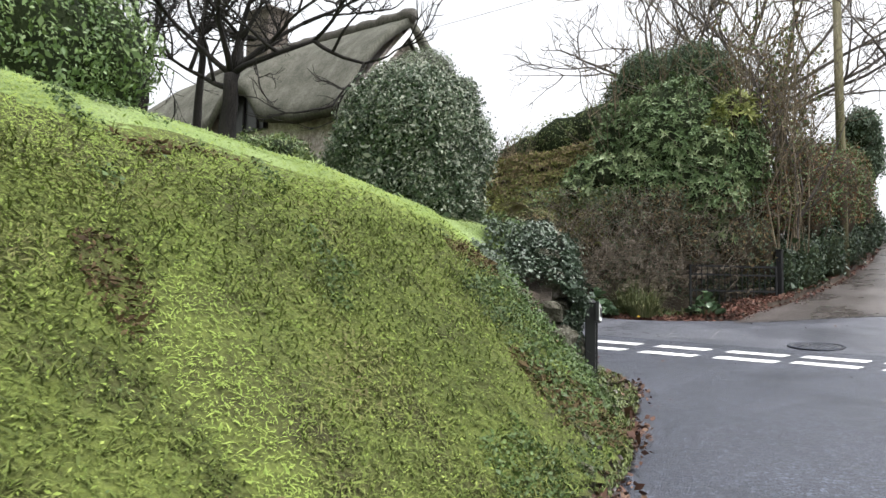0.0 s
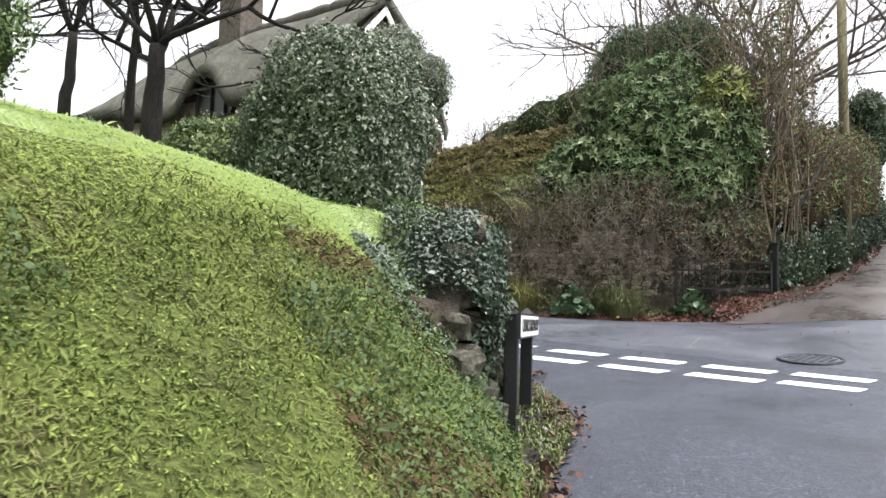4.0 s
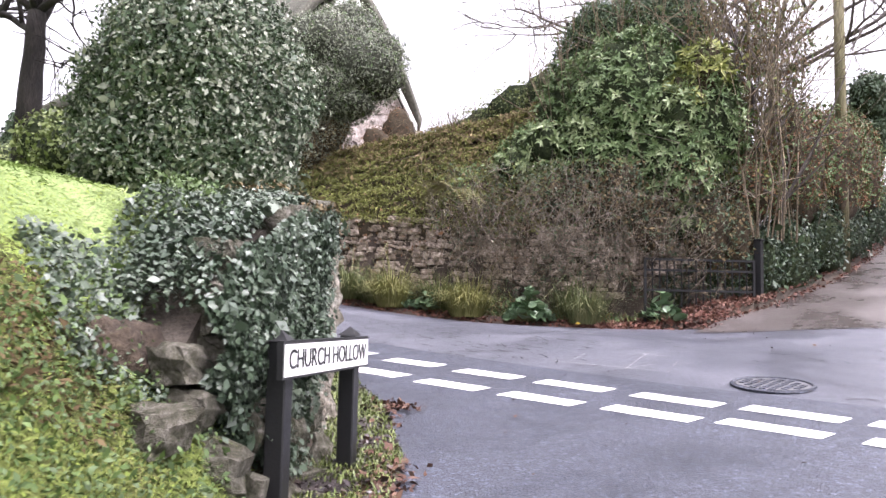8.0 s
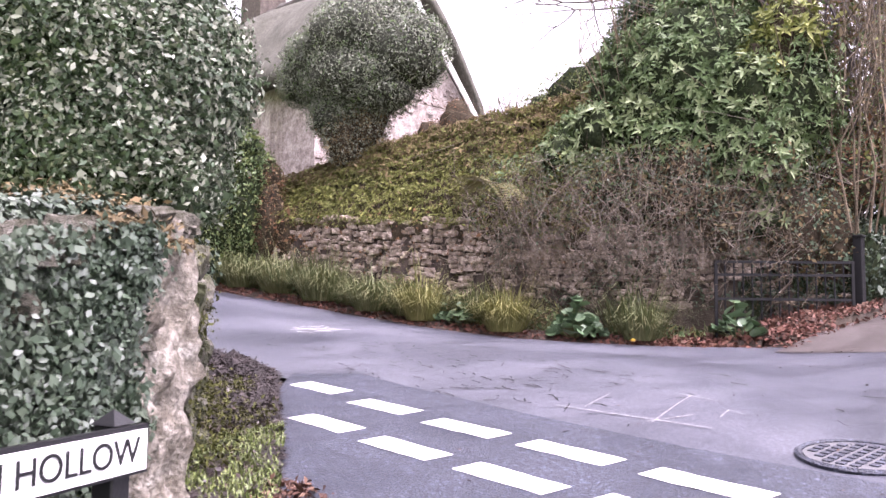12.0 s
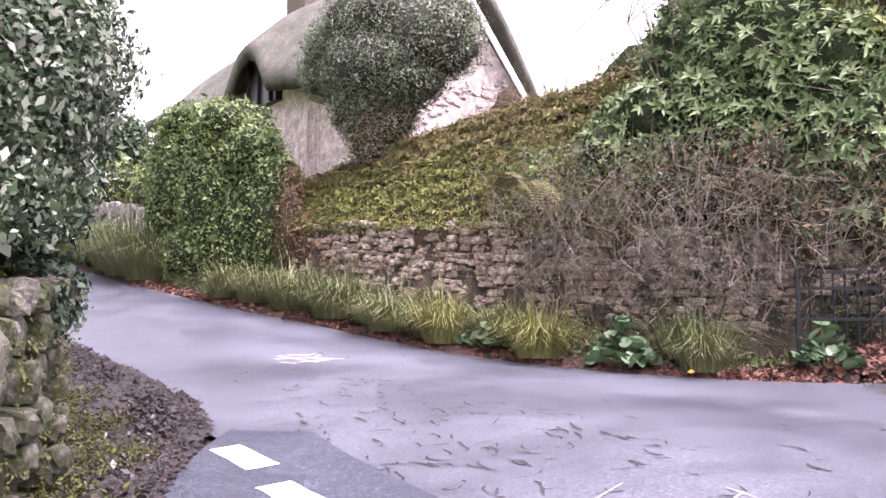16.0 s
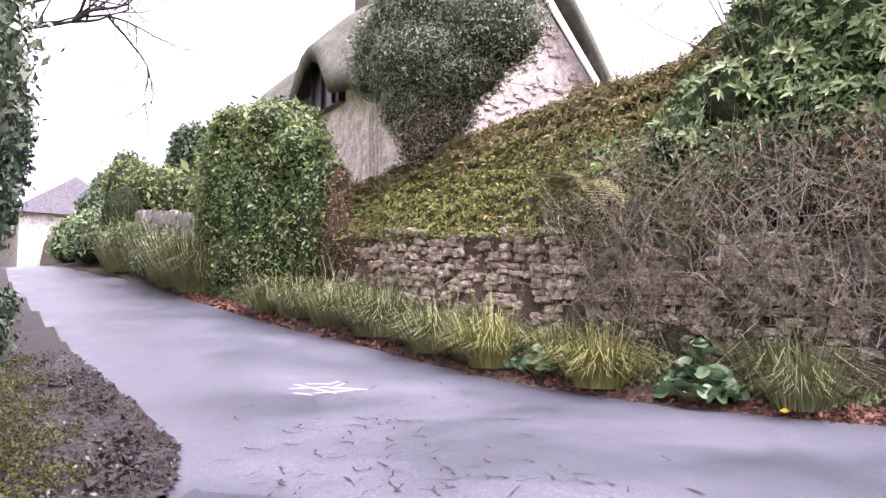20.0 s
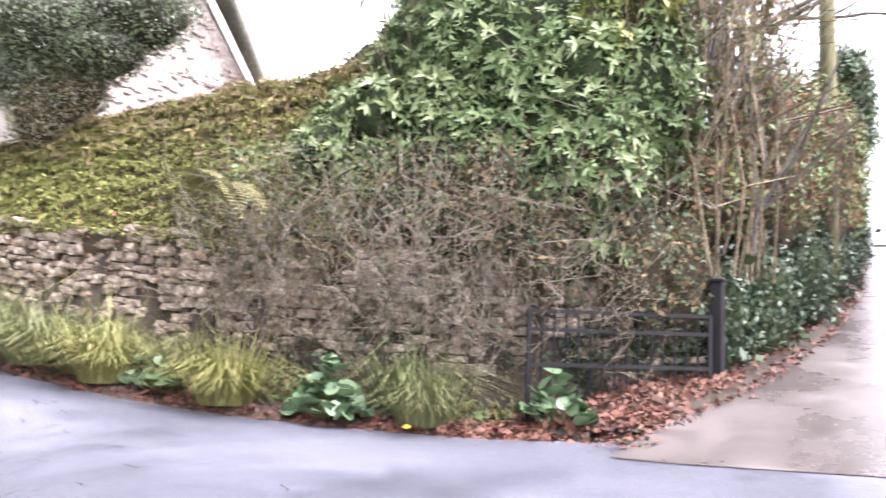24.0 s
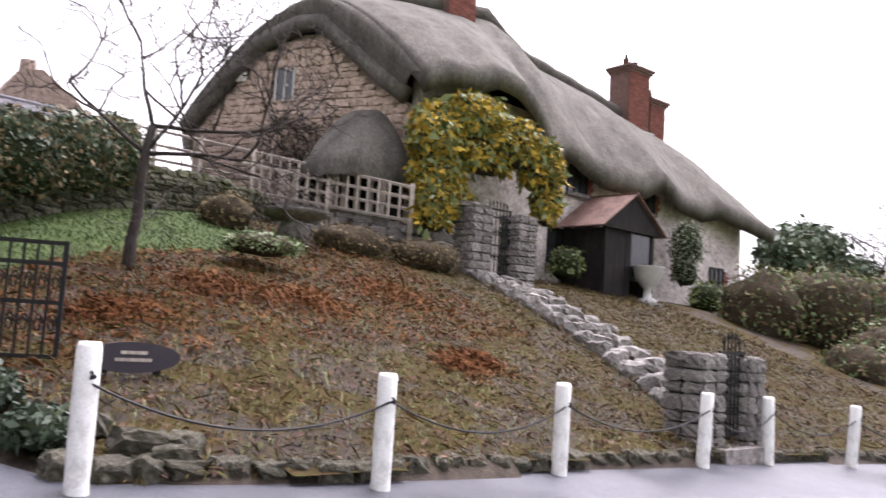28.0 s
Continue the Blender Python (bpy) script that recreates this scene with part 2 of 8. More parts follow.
LAUREL = leafy("laurel_leaves", [(0.018, 0.036, 0.016), (0.038, 0.066, 0.028), (0.075, 0.105, 0.05)], gloss=0.5, spec=0.4)
LAUREL_PALE = leafy("pale_laurel_leaves", [(0.084, 0.122, 0.047), (0.15, 0.201, 0.084), (0.234, 0.281, 0.14)], gloss=0.5, spec=0.4)
LAUREL_YELLOW = leafy("yellowish_laurel_leaves", [(0.1, 0.12, 0.025), (0.19, 0.215, 0.05), (0.3, 0.31, 0.1)], gloss=0.5, spec=0.4)
IVY = leafy("ivy_leaves", [(0.012, 0.027, 0.014), (0.028, 0.05, 0.028), (0.07, 0.095, 0.06)], gloss=0.5, spec=0.4)
IVY_PALE = leafy("silvery_ivy_leaves", [(0.022, 0.04, 0.022), (0.05, 0.075, 0.045), (0.11, 0.135, 0.095)], gloss=0.42, spec=0.5)
YEW = leafy("olive_hedge_leaves", [(0.055, 0.062, 0.017), (0.116, 0.127, 0.033), (0.22, 0.22, 0.066)], gloss=0.65, spec=0.2)
BROWNHEDGE = leafy("browned_hedge_leaves", [(0.075, 0.06, 0.033), (0.144, 0.106, 0.057), (0.213, 0.169, 0.088)], gloss=0.7, spec=0.12)
DARKBROWN = leafy("thicket_shade_leaves", [(0.033, 0.028, 0.017), (0.075, 0.06, 0.036), (0.135, 0.105, 0.063)], gloss=0.7, spec=0.12)
CLIPPED = leafy("clipped_hedge_leaves", [(0.051, 0.087, 0.029), (0.087, 0.138, 0.051), (0.16, 0.21, 0.087)], gloss=0.58, spec=0.3)
CLIP_BRIGHT = leafy("bright_clipped_leaves", [(0.057, 0.098, 0.025), (0.103, 0.161, 0.046), (0.172, 0.23, 0.081)], gloss=0.5)
CONIFER = leafy("dark_conifer_leaves", [(0.037, 0.064, 0.037), (0.064, 0.101, 0.055), (0.11, 0.147, 0.083)], gloss=0.6)
GREYLEAF = leafy("grey_green_leaves", [(0.099, 0.113, 0.079), (0.178, 0.198, 0.145), (0.304, 0.317, 0.244)], gloss=0.5)
BOXGREEN = leafy("yellow_green_hedge_leaves", [(0.056, 0.081, 0.02), (0.106, 0.138, 0.037), (0.175, 0.2, 0.062)], gloss=0.5)
RUST = leafy("rust_brown_leaves", [(0.1, 0.05, 0.025), (0.16, 0.085, 0.045), (0.2, 0.13, 0.07)], gloss=0.7, spec=0.12)
YELLOWLEAF = leafy("autumn_yellow_leaves", [(0.13, 0.125, 0.02), (0.3, 0.22, 0.032), (0.48, 0.32, 0.05), (0.54, 0.42, 0.085)], gloss=0.75, spec=0.1)
STRAW = leafy("yellow_sedge_blades", [(0.102, 0.114, 0.036), (0.204, 0.21, 0.066), (0.324, 0.294, 0.12)], gloss=0.6)
SEDGE = leafy("green_sedge_blades", [(0.066, 0.09, 0.032), (0.132, 0.156, 0.062), (0.24, 0.228, 0.114)], gloss=0.6)
DOCK = leafy("broad_green_leaves", [(0.05, 0.095, 0.045), (0.09, 0.15, 0.075), (0.15, 0.22, 0.12)], gloss=0.38, spec=0.5)
BLADE = leafy("grass_blades", [(0.026, 0.034, 0.01), (0.058, 0.075, 0.018), (0.089, 0.117, 0.026), (0.125, 0.156, 0.036), (0.141, 0.151, 0.048), (0.114, 0.091, 0.048)], gloss=0.8, patch=1.5, mix=0.55, spec=0.2)
BLADE_FRESH = leafy("fresh_grass_blades", [(0.109, 0.145, 0.03), (0.165, 0.223, 0.046), (0.212, 0.274, 0.061), (0.238, 0.269, 0.079)], gloss=0.8, patch=1.0, mix=0.5, spec=0.2)
BANKBROWN = leafy("dead_stalks", [(0.03, 0.02, 0.012), (0.075, 0.05, 0.026), (0.13, 0.095, 0.05)], gloss=0.8, spec=0.1)
TURF_ROUGH = material("thin_turf_on_earth", [(0.034, 0.031, 0.012), (0.063, 0.074, 0.017), (0.102, 0.127, 0.027)], scale=2.6, rough=0.95, bump=0.9, fine=45, vary=0)
LAWNBLADE = leafy("lawn_blades", [(0.129, 0.181, 0.054), (0.172, 0.237, 0.075), (0.202, 0.249, 0.098)], gloss=0.75, patch=1.5, mix=0.6, spec=0.25)
WALLMOSS = leafy("olive_wall_moss", [(0.03, 0.034, 0.01), (0.065, 0.07, 0.02), (0.105, 0.11, 0.035)], gloss=0.85, spec=0.1)
DEADLEAF = leafy("fallen_leaves", [(0.04, 0.022, 0.018), (0.095, 0.05, 0.036), (0.18, 0.115, 0.08)], gloss=0.65, patch=3.0, mix=0.4, spec=0.15)
DRYGRASS = leafy("cut_dry_stems", [(0.012, 0.01, 0.004), (0.04, 0.035, 0.01), (0.08, 0.046, 0.017), (0.062, 0.06, 0.017), (0.18, 0.135, 0.05)], gloss=0.8, patch=1.1, mix=0.5, spec=0.08)
FERN = leafy("faded_fern", [(0.1, 0.1, 0.035), (0.2, 0.175, 0.07)], gloss=0.7)
ROTTEN = leafy("rotting_dark_leaves", [(0.014, 0.01, 0.01), (0.034, 0.024, 0.022), (0.1, 0.07, 0.058)], gloss=0.35, patch=3.0)
CHIMSTONE = material("weathered_brown_stone", [(0.07, 0.058, 0.05), (0.14, 0.118, 0.1)], scale=9, rough=0.95, bump=0.6, fine=50, vary=0)
GLASS = plain("dark_window_glass", (0.03, 0.035, 0.04), rough=0.08, spec=0.6)
CARPAINT = plain("silver_car_paint", (0.45, 0.46, 0.48), rough=0.25, metal=0.6)
RUBBER = plain("tyre_rubber", (0.02, 0.02, 0.02), rough=0.8)
LEAD = plain("lead_flashing", (0.5, 0.5, 0.5), rough=0.5)


# ---- helpers of this scene ----
def build(name, verts, faces, m, parent=None, label="", smooth=False):
    me = bpy.data.meshes.new(name)
    me.from_pydata([tuple(v) for v in verts], [], faces)
    me.materials.append(m)
    if smooth:
        me.polygons.foreach_set("use_smooth", [True] * len(me.polygons))
    me.update()
    ob = new(name, me)
    if parent:
        ob.parent = parent
    if label:
        tagged(ob, label)
    return ob


def part(name, bm, m, parent=None, label="", smooth=False):
    me = bpy.data.meshes.new(name)
    bmesh.ops.recalc_face_normals(bm, faces=bm.faces)
    bm.to_mesh(me)
    bm.free()
    me.materials.append(m)
    if smooth:
        me.polygons.foreach_set("use_smooth", [True] * len(me.polygons))
    ob = new(name, me)
    if parent:
        ob.parent = parent
    if label:
        tagged(ob, label)
    return ob


def thing(name, label, category, group="", at=(0, 0, 0), turn=0.0):
    ob = new(name)
    ob.location, ob.rotation_euler = at, (0, 0, radians(turn))
    return tagged(ob, label, category, group)


def cube(bm, x0, y0, z0, x1, y1, z1, m=None, bevel=0.0):
    g = bmesh.ops.create_cube(bm, size=1)["verts"]
    for v in g:
        v.co = Vector(((x0 + x1) / 2 + v.co.x * (x1 - x0), (y0 + y1) / 2 + v.co.y * (y1 - y0), (z0 + z1) / 2 + v.co.z * (z1 - z0)))
        if m:
            v.co = m @ v.co
    if bevel:
        bmesh.ops.bevel(bm, geom=list({e for v in g for e in v.link_edges}), offset=bevel, segments=1, affect="EDGES")
    return bm


def box_part(name, a, b, m, parent, label="", bevel=0.0, turn=None):
    return part(name, cube(bmesh.new(), *a, *b, turn, bevel), m, parent, label)


def tube(points, radii, sides=6):
    """Vertices and faces of a round limb along points."""
    verts, faces = [], []
    pts = [Vector(p) for p in points]
    for i, p in enumerate(pts):
        d = (pts[min(i + 1, len(pts) - 1)] - pts[max(i - 1, 0)]).normalized()
        side = d.cross(Vector((0.31, 0.2, 0.93))).normalized()
        up = d.cross(side)
        for k in range(sides):
            a = 2 * math.pi * k / sides
            verts.append(p + (side * math.cos(a) + up * math.sin(a)) * radii[i])
    for i in range(len(pts) - 1):
        for k in range(sides):
            a, b = i * sides + k, i * sides + (k + 1) % sides
            faces.append((a, b, b + sides, a + sides))
    faces.append(tuple(range(sides - 1, -1, -1)))
    faces.append(tuple(range((len(pts) - 1) * sides, len(pts) * sides)))
    return verts, faces


def rod(name, points, r, m, parent, label="", sides=6, taper=1.0):
    n = len(points)
    v, f = tube(points, [r * (1 + (taper - 1) * i / max(n - 1, 1)) for i in range(n)], sides)
    return build(name, v, f, m, parent, label, smooth=sides > 5)


def merge(bits):
    verts, faces = [], []
    for v, f in bits:
        o = len(verts)
        verts += v
        faces += [tuple(i + o for i in q) for q in f]
    return verts, faces


RNG = np.random.default_rng(7)


def unit(v):
    return v / np.maximum(np.linalg.norm(v, axis=1, keepdims=True), 1e-6)


def leaves(name, pts, normals, size, m, parent=None, label="", aspect=0.5, droop=0.3, wild=0.7, spread=0.35):
    """One mesh of many small folded leaves on the given places, facing roughly along the normals."""
    n = len(pts)
    nrm = unit(normals + RNG.normal(0, wild, (n, 3)))
    along = unit(np.cross(nrm, RNG.normal(0, 1, (n, 3))))
    along[:, 2] -= droop
    along = unit(along)
    side = unit(np.cross(along, nrm))
    up = np.cross(side, along)
    s = (size * np.exp(RNG.normal(0, spread, n)))[:, None]
    w = s * aspect
    v = np.stack([pts, pts + along * s * 0.5 + side * w * 0.5 + up * s * 0.08, pts + along * s, pts + along * s * 0.5 - side * w * 0.5 + up * s * 0.08], 1).reshape(-1, 3)
    me = bpy.data.meshes.new(name)
    me.vertices.add(4 * n)
    me.vertices.foreach_set("co", v.ravel().astype(np.float32))
    me.loops.add(4 * n)
    me.loops.foreach_set("vertex_index", np.arange(4 * n, dtype=np.int32))
    me.polygons.add(n)
    me.polygons.foreach_set("loop_start", np.arange(0, 4 * n, 4, dtype=np.int32))
    me.materials.append(m)
    me.update(calc_edges=True)
    ob = new(name, me)
    if parent:
        ob.parent = parent
    if label:
        tagged(ob, label)
    return ob


def rosettes(name, pts, normals, size, m, parent=None, label="", per=7, aspect=0.27):
    """One mesh of long pointed leaves set in whorls round the given shoot tips."""
    n = len(pts)
    nrm = unit(normals + RNG.normal(0, 0.35, (n, 3)) + np.array([0, 0, 0.35]))
    e1 = unit(np.cross(nrm, RNG.normal(0, 1, (n, 3))))
    e2 = np.cross(nrm, e1)
    bits = []
    for k in range(per):
        a = 2.4 * k + RNG.normal(0, 0.25, n)
        out = e1 * np.cos(a)[:, None] + e2 * np.sin(a)[:, None]
        tilt = RNG.uniform(0.15, 0.9, n)[:, None]
        along = unit(out + nrm * tilt)
        side = unit(np.cross(along, nrm))
        up = np.cross(side, along)
        s = (size * np.exp(RNG.normal(0, 0.22, n)))[:, None]
        w = s * aspect * 0.5
        root = pts - nrm * s * 0.25 * (k / per)
        bend = np.array([0, 0, -1.0]) * s * 0.12
        bits.append(np.stack([root, root + along * s * 0.35 + side * w + up * w * 0.35, root + along * s * 0.72 + side * w * 0.8 + up * w * 0.25 + bend * 0.5, root + along * s + bend, root + along * s * 0.72 - side * w * 0.8 + up * w * 0.25 + bend * 0.5, root + along * s * 0.35 - side * w + up * w * 0.35], 1))
    v = np.concatenate(bits).reshape(-1, 3)
    c = len(v) // 6
    me = bpy.data.meshes.new(name)
    me.vertices.add(6 * c)
    me.vertices.foreach_set("co", v.ravel().astype(np.float32))
    base = np.arange(c)[:, None] * 6
    me.loops.add(8 * c)
    me.loops.foreach_set("vertex_index", (base + np.array([0, 1, 2, 3, 0, 3, 4, 5])).ravel().astype(np.int32))
    me.polygons.add(2 * c)
    me.polygons.foreach_set("loop_start", np.arange(0, 8 * c, 4, dtype=np.int32))
    me.materials.append(m)
    me.update(calc_edges=True)
    ob = new(name, me)
    if parent:
        ob.parent = parent
    if label:
        tagged(ob, label)
    return tagged(ob, kind="stuff")


def blades(name, roots, length, width, m, parent=None, label="", lean=0.5, lift=1.0, heading=None, spread=0.4):
    """One mesh of many bent blades that grow out of roots."""
    n = len(roots)
    a = RNG.uniform(0, 2 * math.pi, n)
    out = np.stack([np.cos(a), np.sin(a), np.zeros(n)], 1)
    if heading is not None:
        out = unit(out * 0.6 + heading)
    ln = (length * np.exp(RNG.normal(0, spread, n)))[:, None]
    le = RNG.uniform(0.15, 1.0, n)[:, None] * lean
    side = np.stack([-out[:, 1], out[:, 0], np.zeros(n)], 1) * width * 0.5
    up = np.array([0, 0, 1.0]) * lift
    p1 = roots + up * ln * 0.55 + out * ln * le * 0.35
    p2 = roots + up * ln * (1 - le * 0.55) + out * ln * le
    v = np.stack([roots - side, roots + side, p1 + side * 0.8, p1 - side * 0.8, p2], 1).reshape(-1, 3)
    me = bpy.data.meshes.new(name)
    me.vertices.add(5 * n)
    me.vertices.foreach_set("co", v.ravel().astype(np.float32))
    base = np.arange(n)[:, None] * 5
    loops = (base + np.array([0, 1, 2, 3, 3, 2, 4])).ravel()
    me.loops.add(7 * n)
    me.loops.foreach_set("vertex_index", loops.astype(np.int32))
    me.polygons.add(2 * n)
    me.polygons.foreach_set("loop_start", (np.arange(n)[:, None] * 7 + np.array([0, 4])).ravel().astype(np.int32))
    me.materials.append(m)
    me.update(calc_edges=True)
    ob = new(name, me)
    if parent:
        ob.parent = parent
    if label:
        tagged(ob, label)
    return ob


def lump(name, centre, radii, m, parent=None, rough=0.15, scale=1.0, seed=0.0, level=3, label=""):
    """A rounded, uneven mass."""
    bm = bmesh.new()
    bmesh.ops.create_icosphere(bm, subdivisions=level, radius=1)
    for v in bm.verts:
        k = 1 + rough * 2 * noise.noise(v.co * scale * 1.8 + Vector((seed, seed * 2.1, 0))) + rough * noise.noise(v.co * scale * 5 + Vector((seed, 0, 3)))
        v.co = Vector(centre) + Vector([c * r * k for c, r in zip(v.co, radii)])
    return part(name, bm, m, parent, label, smooth=True)


def on_blobs(blobs, n, inner=0.92, low=-0.6):
    """Places and outward directions on a group of ellipsoids (centre, radii), none deep inside a neighbour."""
    c = np.array([b[0] for b in blobs], float)
    r = np.array([b[1] for b in blobs], float)
    area = (r[:, 0] * r[:, 1] + r[:, 1] * r[:, 2] + r[:, 0] * r[:, 2])
    pick = RNG.choice(len(blobs), size=int(n * 1.8), p=area / area.sum())
    d = unit(RNG.normal(0, 1, (len(pick), 3)))
    keep = d[:, 2] > low
    d, pick = d[keep], pick[keep]
    k = 1 + RNG.normal(0, 0.07, len(d))
    k += 0.06 * np.sin(d[:, 0] * 3.3 + pick * 1.7) * np.sin(d[:, 2] * 4.1 + pick) + 0.1 * np.sin(d[:, 0] * 7 + pick) * np.sin(d[:, 1] * 8 + pick * 2) * np.sin(d[:, 2] * 6 + 1)
    p = c[pick] + d * r[pick] * k[:, None]
    for i in range(len(blobs)):
        q = (((p - c[i]) / (r[i] * inner)) ** 2).sum(1)
        ok = (q > 1) | (pick == i)
        p, d, pick = p[ok], d[ok], pick[ok]
    return p[:n], unit(d / r[pick[:len(d)]])[:n]


def shrub(name, blobs, n, size, m, label, category, core=None, stems=None, aspect=0.5, wild=0.7, low=-0.6, extra=None, parent=None, droop=0.3):
    """A bush: uneven lumps coloured dark for the shade inside, and a coat of separate leaves."""
    t = thing(name, label, category) if parent is None else parent
    away = np.mean([math.hypot(c[0] - 1.5, c[1] + 1) for c, r in blobs])
    share = min(1.0, 9.5 / away)
    n, size = int(n * 2.75 * share), size * 0.58 / share ** 0.3
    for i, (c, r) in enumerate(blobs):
        lump("shade_core", c, [q * 0.9 for q in r], core or SHADE, t, 0.1, 1.0, i * 3.7)
    p, d = on_blobs(blobs, n, low=low)
    tagged(leaves("foliage", p, d, size, m, t, "", aspect, droop, wild), kind="stuff")
    if extra:
        k = RNG.random(len(p)) < extra[1]
        tagged(leaves("foliage", p[k] + d[k] * 0.03, d[k], size * 1.15, extra[0], t, "", aspect, droop, wild), kind="stuff")
    return t


def curve_through(points, x):
    xs, ys = [p[0] for p in points], [p[1] for p in points]
    return np.interp(x, xs, ys)


def ss(a, b, x):
    t = np.clip((np.asarray(x, float) - a) / (b - a), 0, 1)
    return t * t * (3 - 2 * t)


# ---- the lie of the land ----
def road_z(x, y):
    """Height of lane and side road."""
    e, h = np.maximum(0, -3.5 - x), np.maximum(0, -22 - x)
    return -0.045 * x + 0.095 * y + 0.01 + 0.06 * ss(0.3, 2.5, y) - 0.3 * ss(3, -1, x) * ss(2.5, 6.0, y) + 0.085 * e * e / (e + 2) - 0.1 * h * h / (h + 3)


def soft_min(k, *fs):
    low = np.minimum(np.minimum(fs[0], fs[1]), fs[2])
    return low - k * np.log(sum(np.exp(-np.minimum((f - low) / k, 60)) for f in fs))


DRIVE_LEFT = [(5.9, -0.4), (6.7, -0.3), (8, 0.09), (9.7, 0.18), (11.1, 0.24), (14.6, 0.04), (22.5, -1.25)]
DRIVE_RIGHT = [(5.9, 4.3), (6.65, 4.13), (8.4, 3.88), (11.7, 3.12), (14.06, 2.55), (17.95, 2.04), (22.5, 1.75)]
WALL_NORTH = [(-26, 1.9), (-20, 3.0), (-13, 4.05), (-10.9, 4.45), (-8.9, 4.85), (-5.5, 5.65), (-2.8, 6.45), (-1.5, 7.25), (-0.35, 8.3)]
KERB_NORTH = [(-60, 0.7), (-24, 0.9), (-20.4, 1.66), (-16.5, 2.5), (-13, 2.85), (-10.7, 3.2), (-9.2, 3.5), (-7.8, 3.95), (-6.3, 4.25), (-5.0, 4.65), (-3.6, 5.25), (-2.6, 5.65), (-1.5, 6.1), (-0.5, 6.75), (0.1, 6.8)]
KERB_EAST = [(4.0, 6.3), (4.4, 5.35), (6.6, 5.25), (8.8, 5.45), (11.3, 5.6), (12.8, 5.65), (14.5, 5.6), (20, 5.2), (40, 4.0), (90, -6)]
WALL_SOUTH = [(-60, -2.2), (-20, -1.4), (-12, -0.98), (-5, -0.63), (-3.4, -0.7), (-2, -0.9), (-0.8, -1.42), (0.1, -1.95), (0.5, -2.15), (0.95, -2.4)]
KERB_SOUTH = [(-60, 0.2), (-18.4, -0.1), (-12.8, 0.25), (-8.4, 0.5), (-5.9, 0.75), (-3.8, 0.8), (-2.9, 0.6), (-2.5, 0.42), (-1.9, 0.05), (-0.9, -0.5), (-0.2, -0.9), (0.7, -1.46), (1.55, -2.15)]
BANK_FOOT = [(-40, 6.0), (-11, 4.05), (-8, 3.72), (-6, 3.48), (-4.9, 3.15), (-3.9, 2.45), (-3.4, 1.82), (-2.85, 1.42), (-2.1, 0.92)]
KERB_WEST = [(-40, 6.3), (-11, 4.3), (-8, 3.9), (-6, 3.57), (-5.2, 3.31), (-4.6, 3.02), (-3.9, 2.66), (-3.5, 2.5), (-2.85, 2.14), (-2.3, 1.7), (-1.46, 0.7)]


def field(seed, cell):
    """Smooth random values between 0 and 1 over the ground, with lumps about a cell across."""
    table = np.random.default_rng(seed).random((64, 64))

    def at(x, y):
        a, b = np.asarray(x, float) / cell + 1000.0, np.asarray(y, float) / cell + 1000.0
        i, j = np.floor(a).astype(int), np.floor(b).astype(int)
        p, q = a - i, b - j
        p, q = p * p * (3 - 2 * p), q * q * (3 - 2 * q)
        t = lambda m, n: table[m % 64, n % 64]
        return (t(i, j) * (1 - p) + t(i + 1, j) * p) * (1 - q) + (t(i, j + 1) * (1 - p) + t(i + 1, j + 1) * p) * q

    return at


HUMMOCKS = field(31, 0.42)
ROUGH_PATCH, WEED_PATCH, BARE_PATCH = field(32, 0.7), field(33, 0.45), field(34, 0.5)


def bank_z(x, y):
    """Grassy bank in the corner between the side road and the lane: a rough steep face and a lawn above it."""
    xf, yw = curve_through(BANK_FOOT, y), curve_through(WALL_SOUTH, x)
    d1, d2 = xf - x, yw - y
    f1 = road_z(xf, y) + 0.12 + d1 * (1.0 + 3.0 * ss(-3.9, -3.0, y))
    f2 = road_z(x, yw) + 0.1 + d2 * 4.0
    u, v = 0.7 - x, y + 2.3
    w = np.maximum(u, 0)
    top = 1.097 + 0.186 * u + 0.0022 * w * w / (1 + 0.15 * w) - 0.09 * v - 0.0147 * w * v / (1 + 0.15 * w)
    hummock = 0.035 * (HUMMOCKS(x, y) - 0.5) * 2 * ss(0.4, 1.6, x) * ss(0.05, 0.5, d1)
    return soft_min(0.16, f1, f2, top) + hummock


def drive_z(x, y):
    w = ss(6.15, 7.0, y)
    return (0.47 + 0.2 * (y - 6.3) + 0.012 * (2 - x)) * w + (road_z(x, y) + 0.004) * (1 - w)


def garden_z(x, y):
    """Slope in front of the long thatched house, up to its terrace."""
    yk = curve_through(KERB_EAST, x)
    d = np.maximum(y - yk, 0)
    slope = road_z(x, yk) + 0.1 + 0.335 * d
    west = drive_z(curve_through(DRIVE_RIGHT, y), y) + 0.05 + 0.3 * np.maximum(x - curve_through(DRIVE_RIGHT, y), 0)
    flat = 2.9 + 0.16 * np.maximum(15 - x, 0) * 1.0 - 0.02 * np.maximum(x - 20, 0)
    k = 0.25
    return soft_min(k, slope, west, flat)


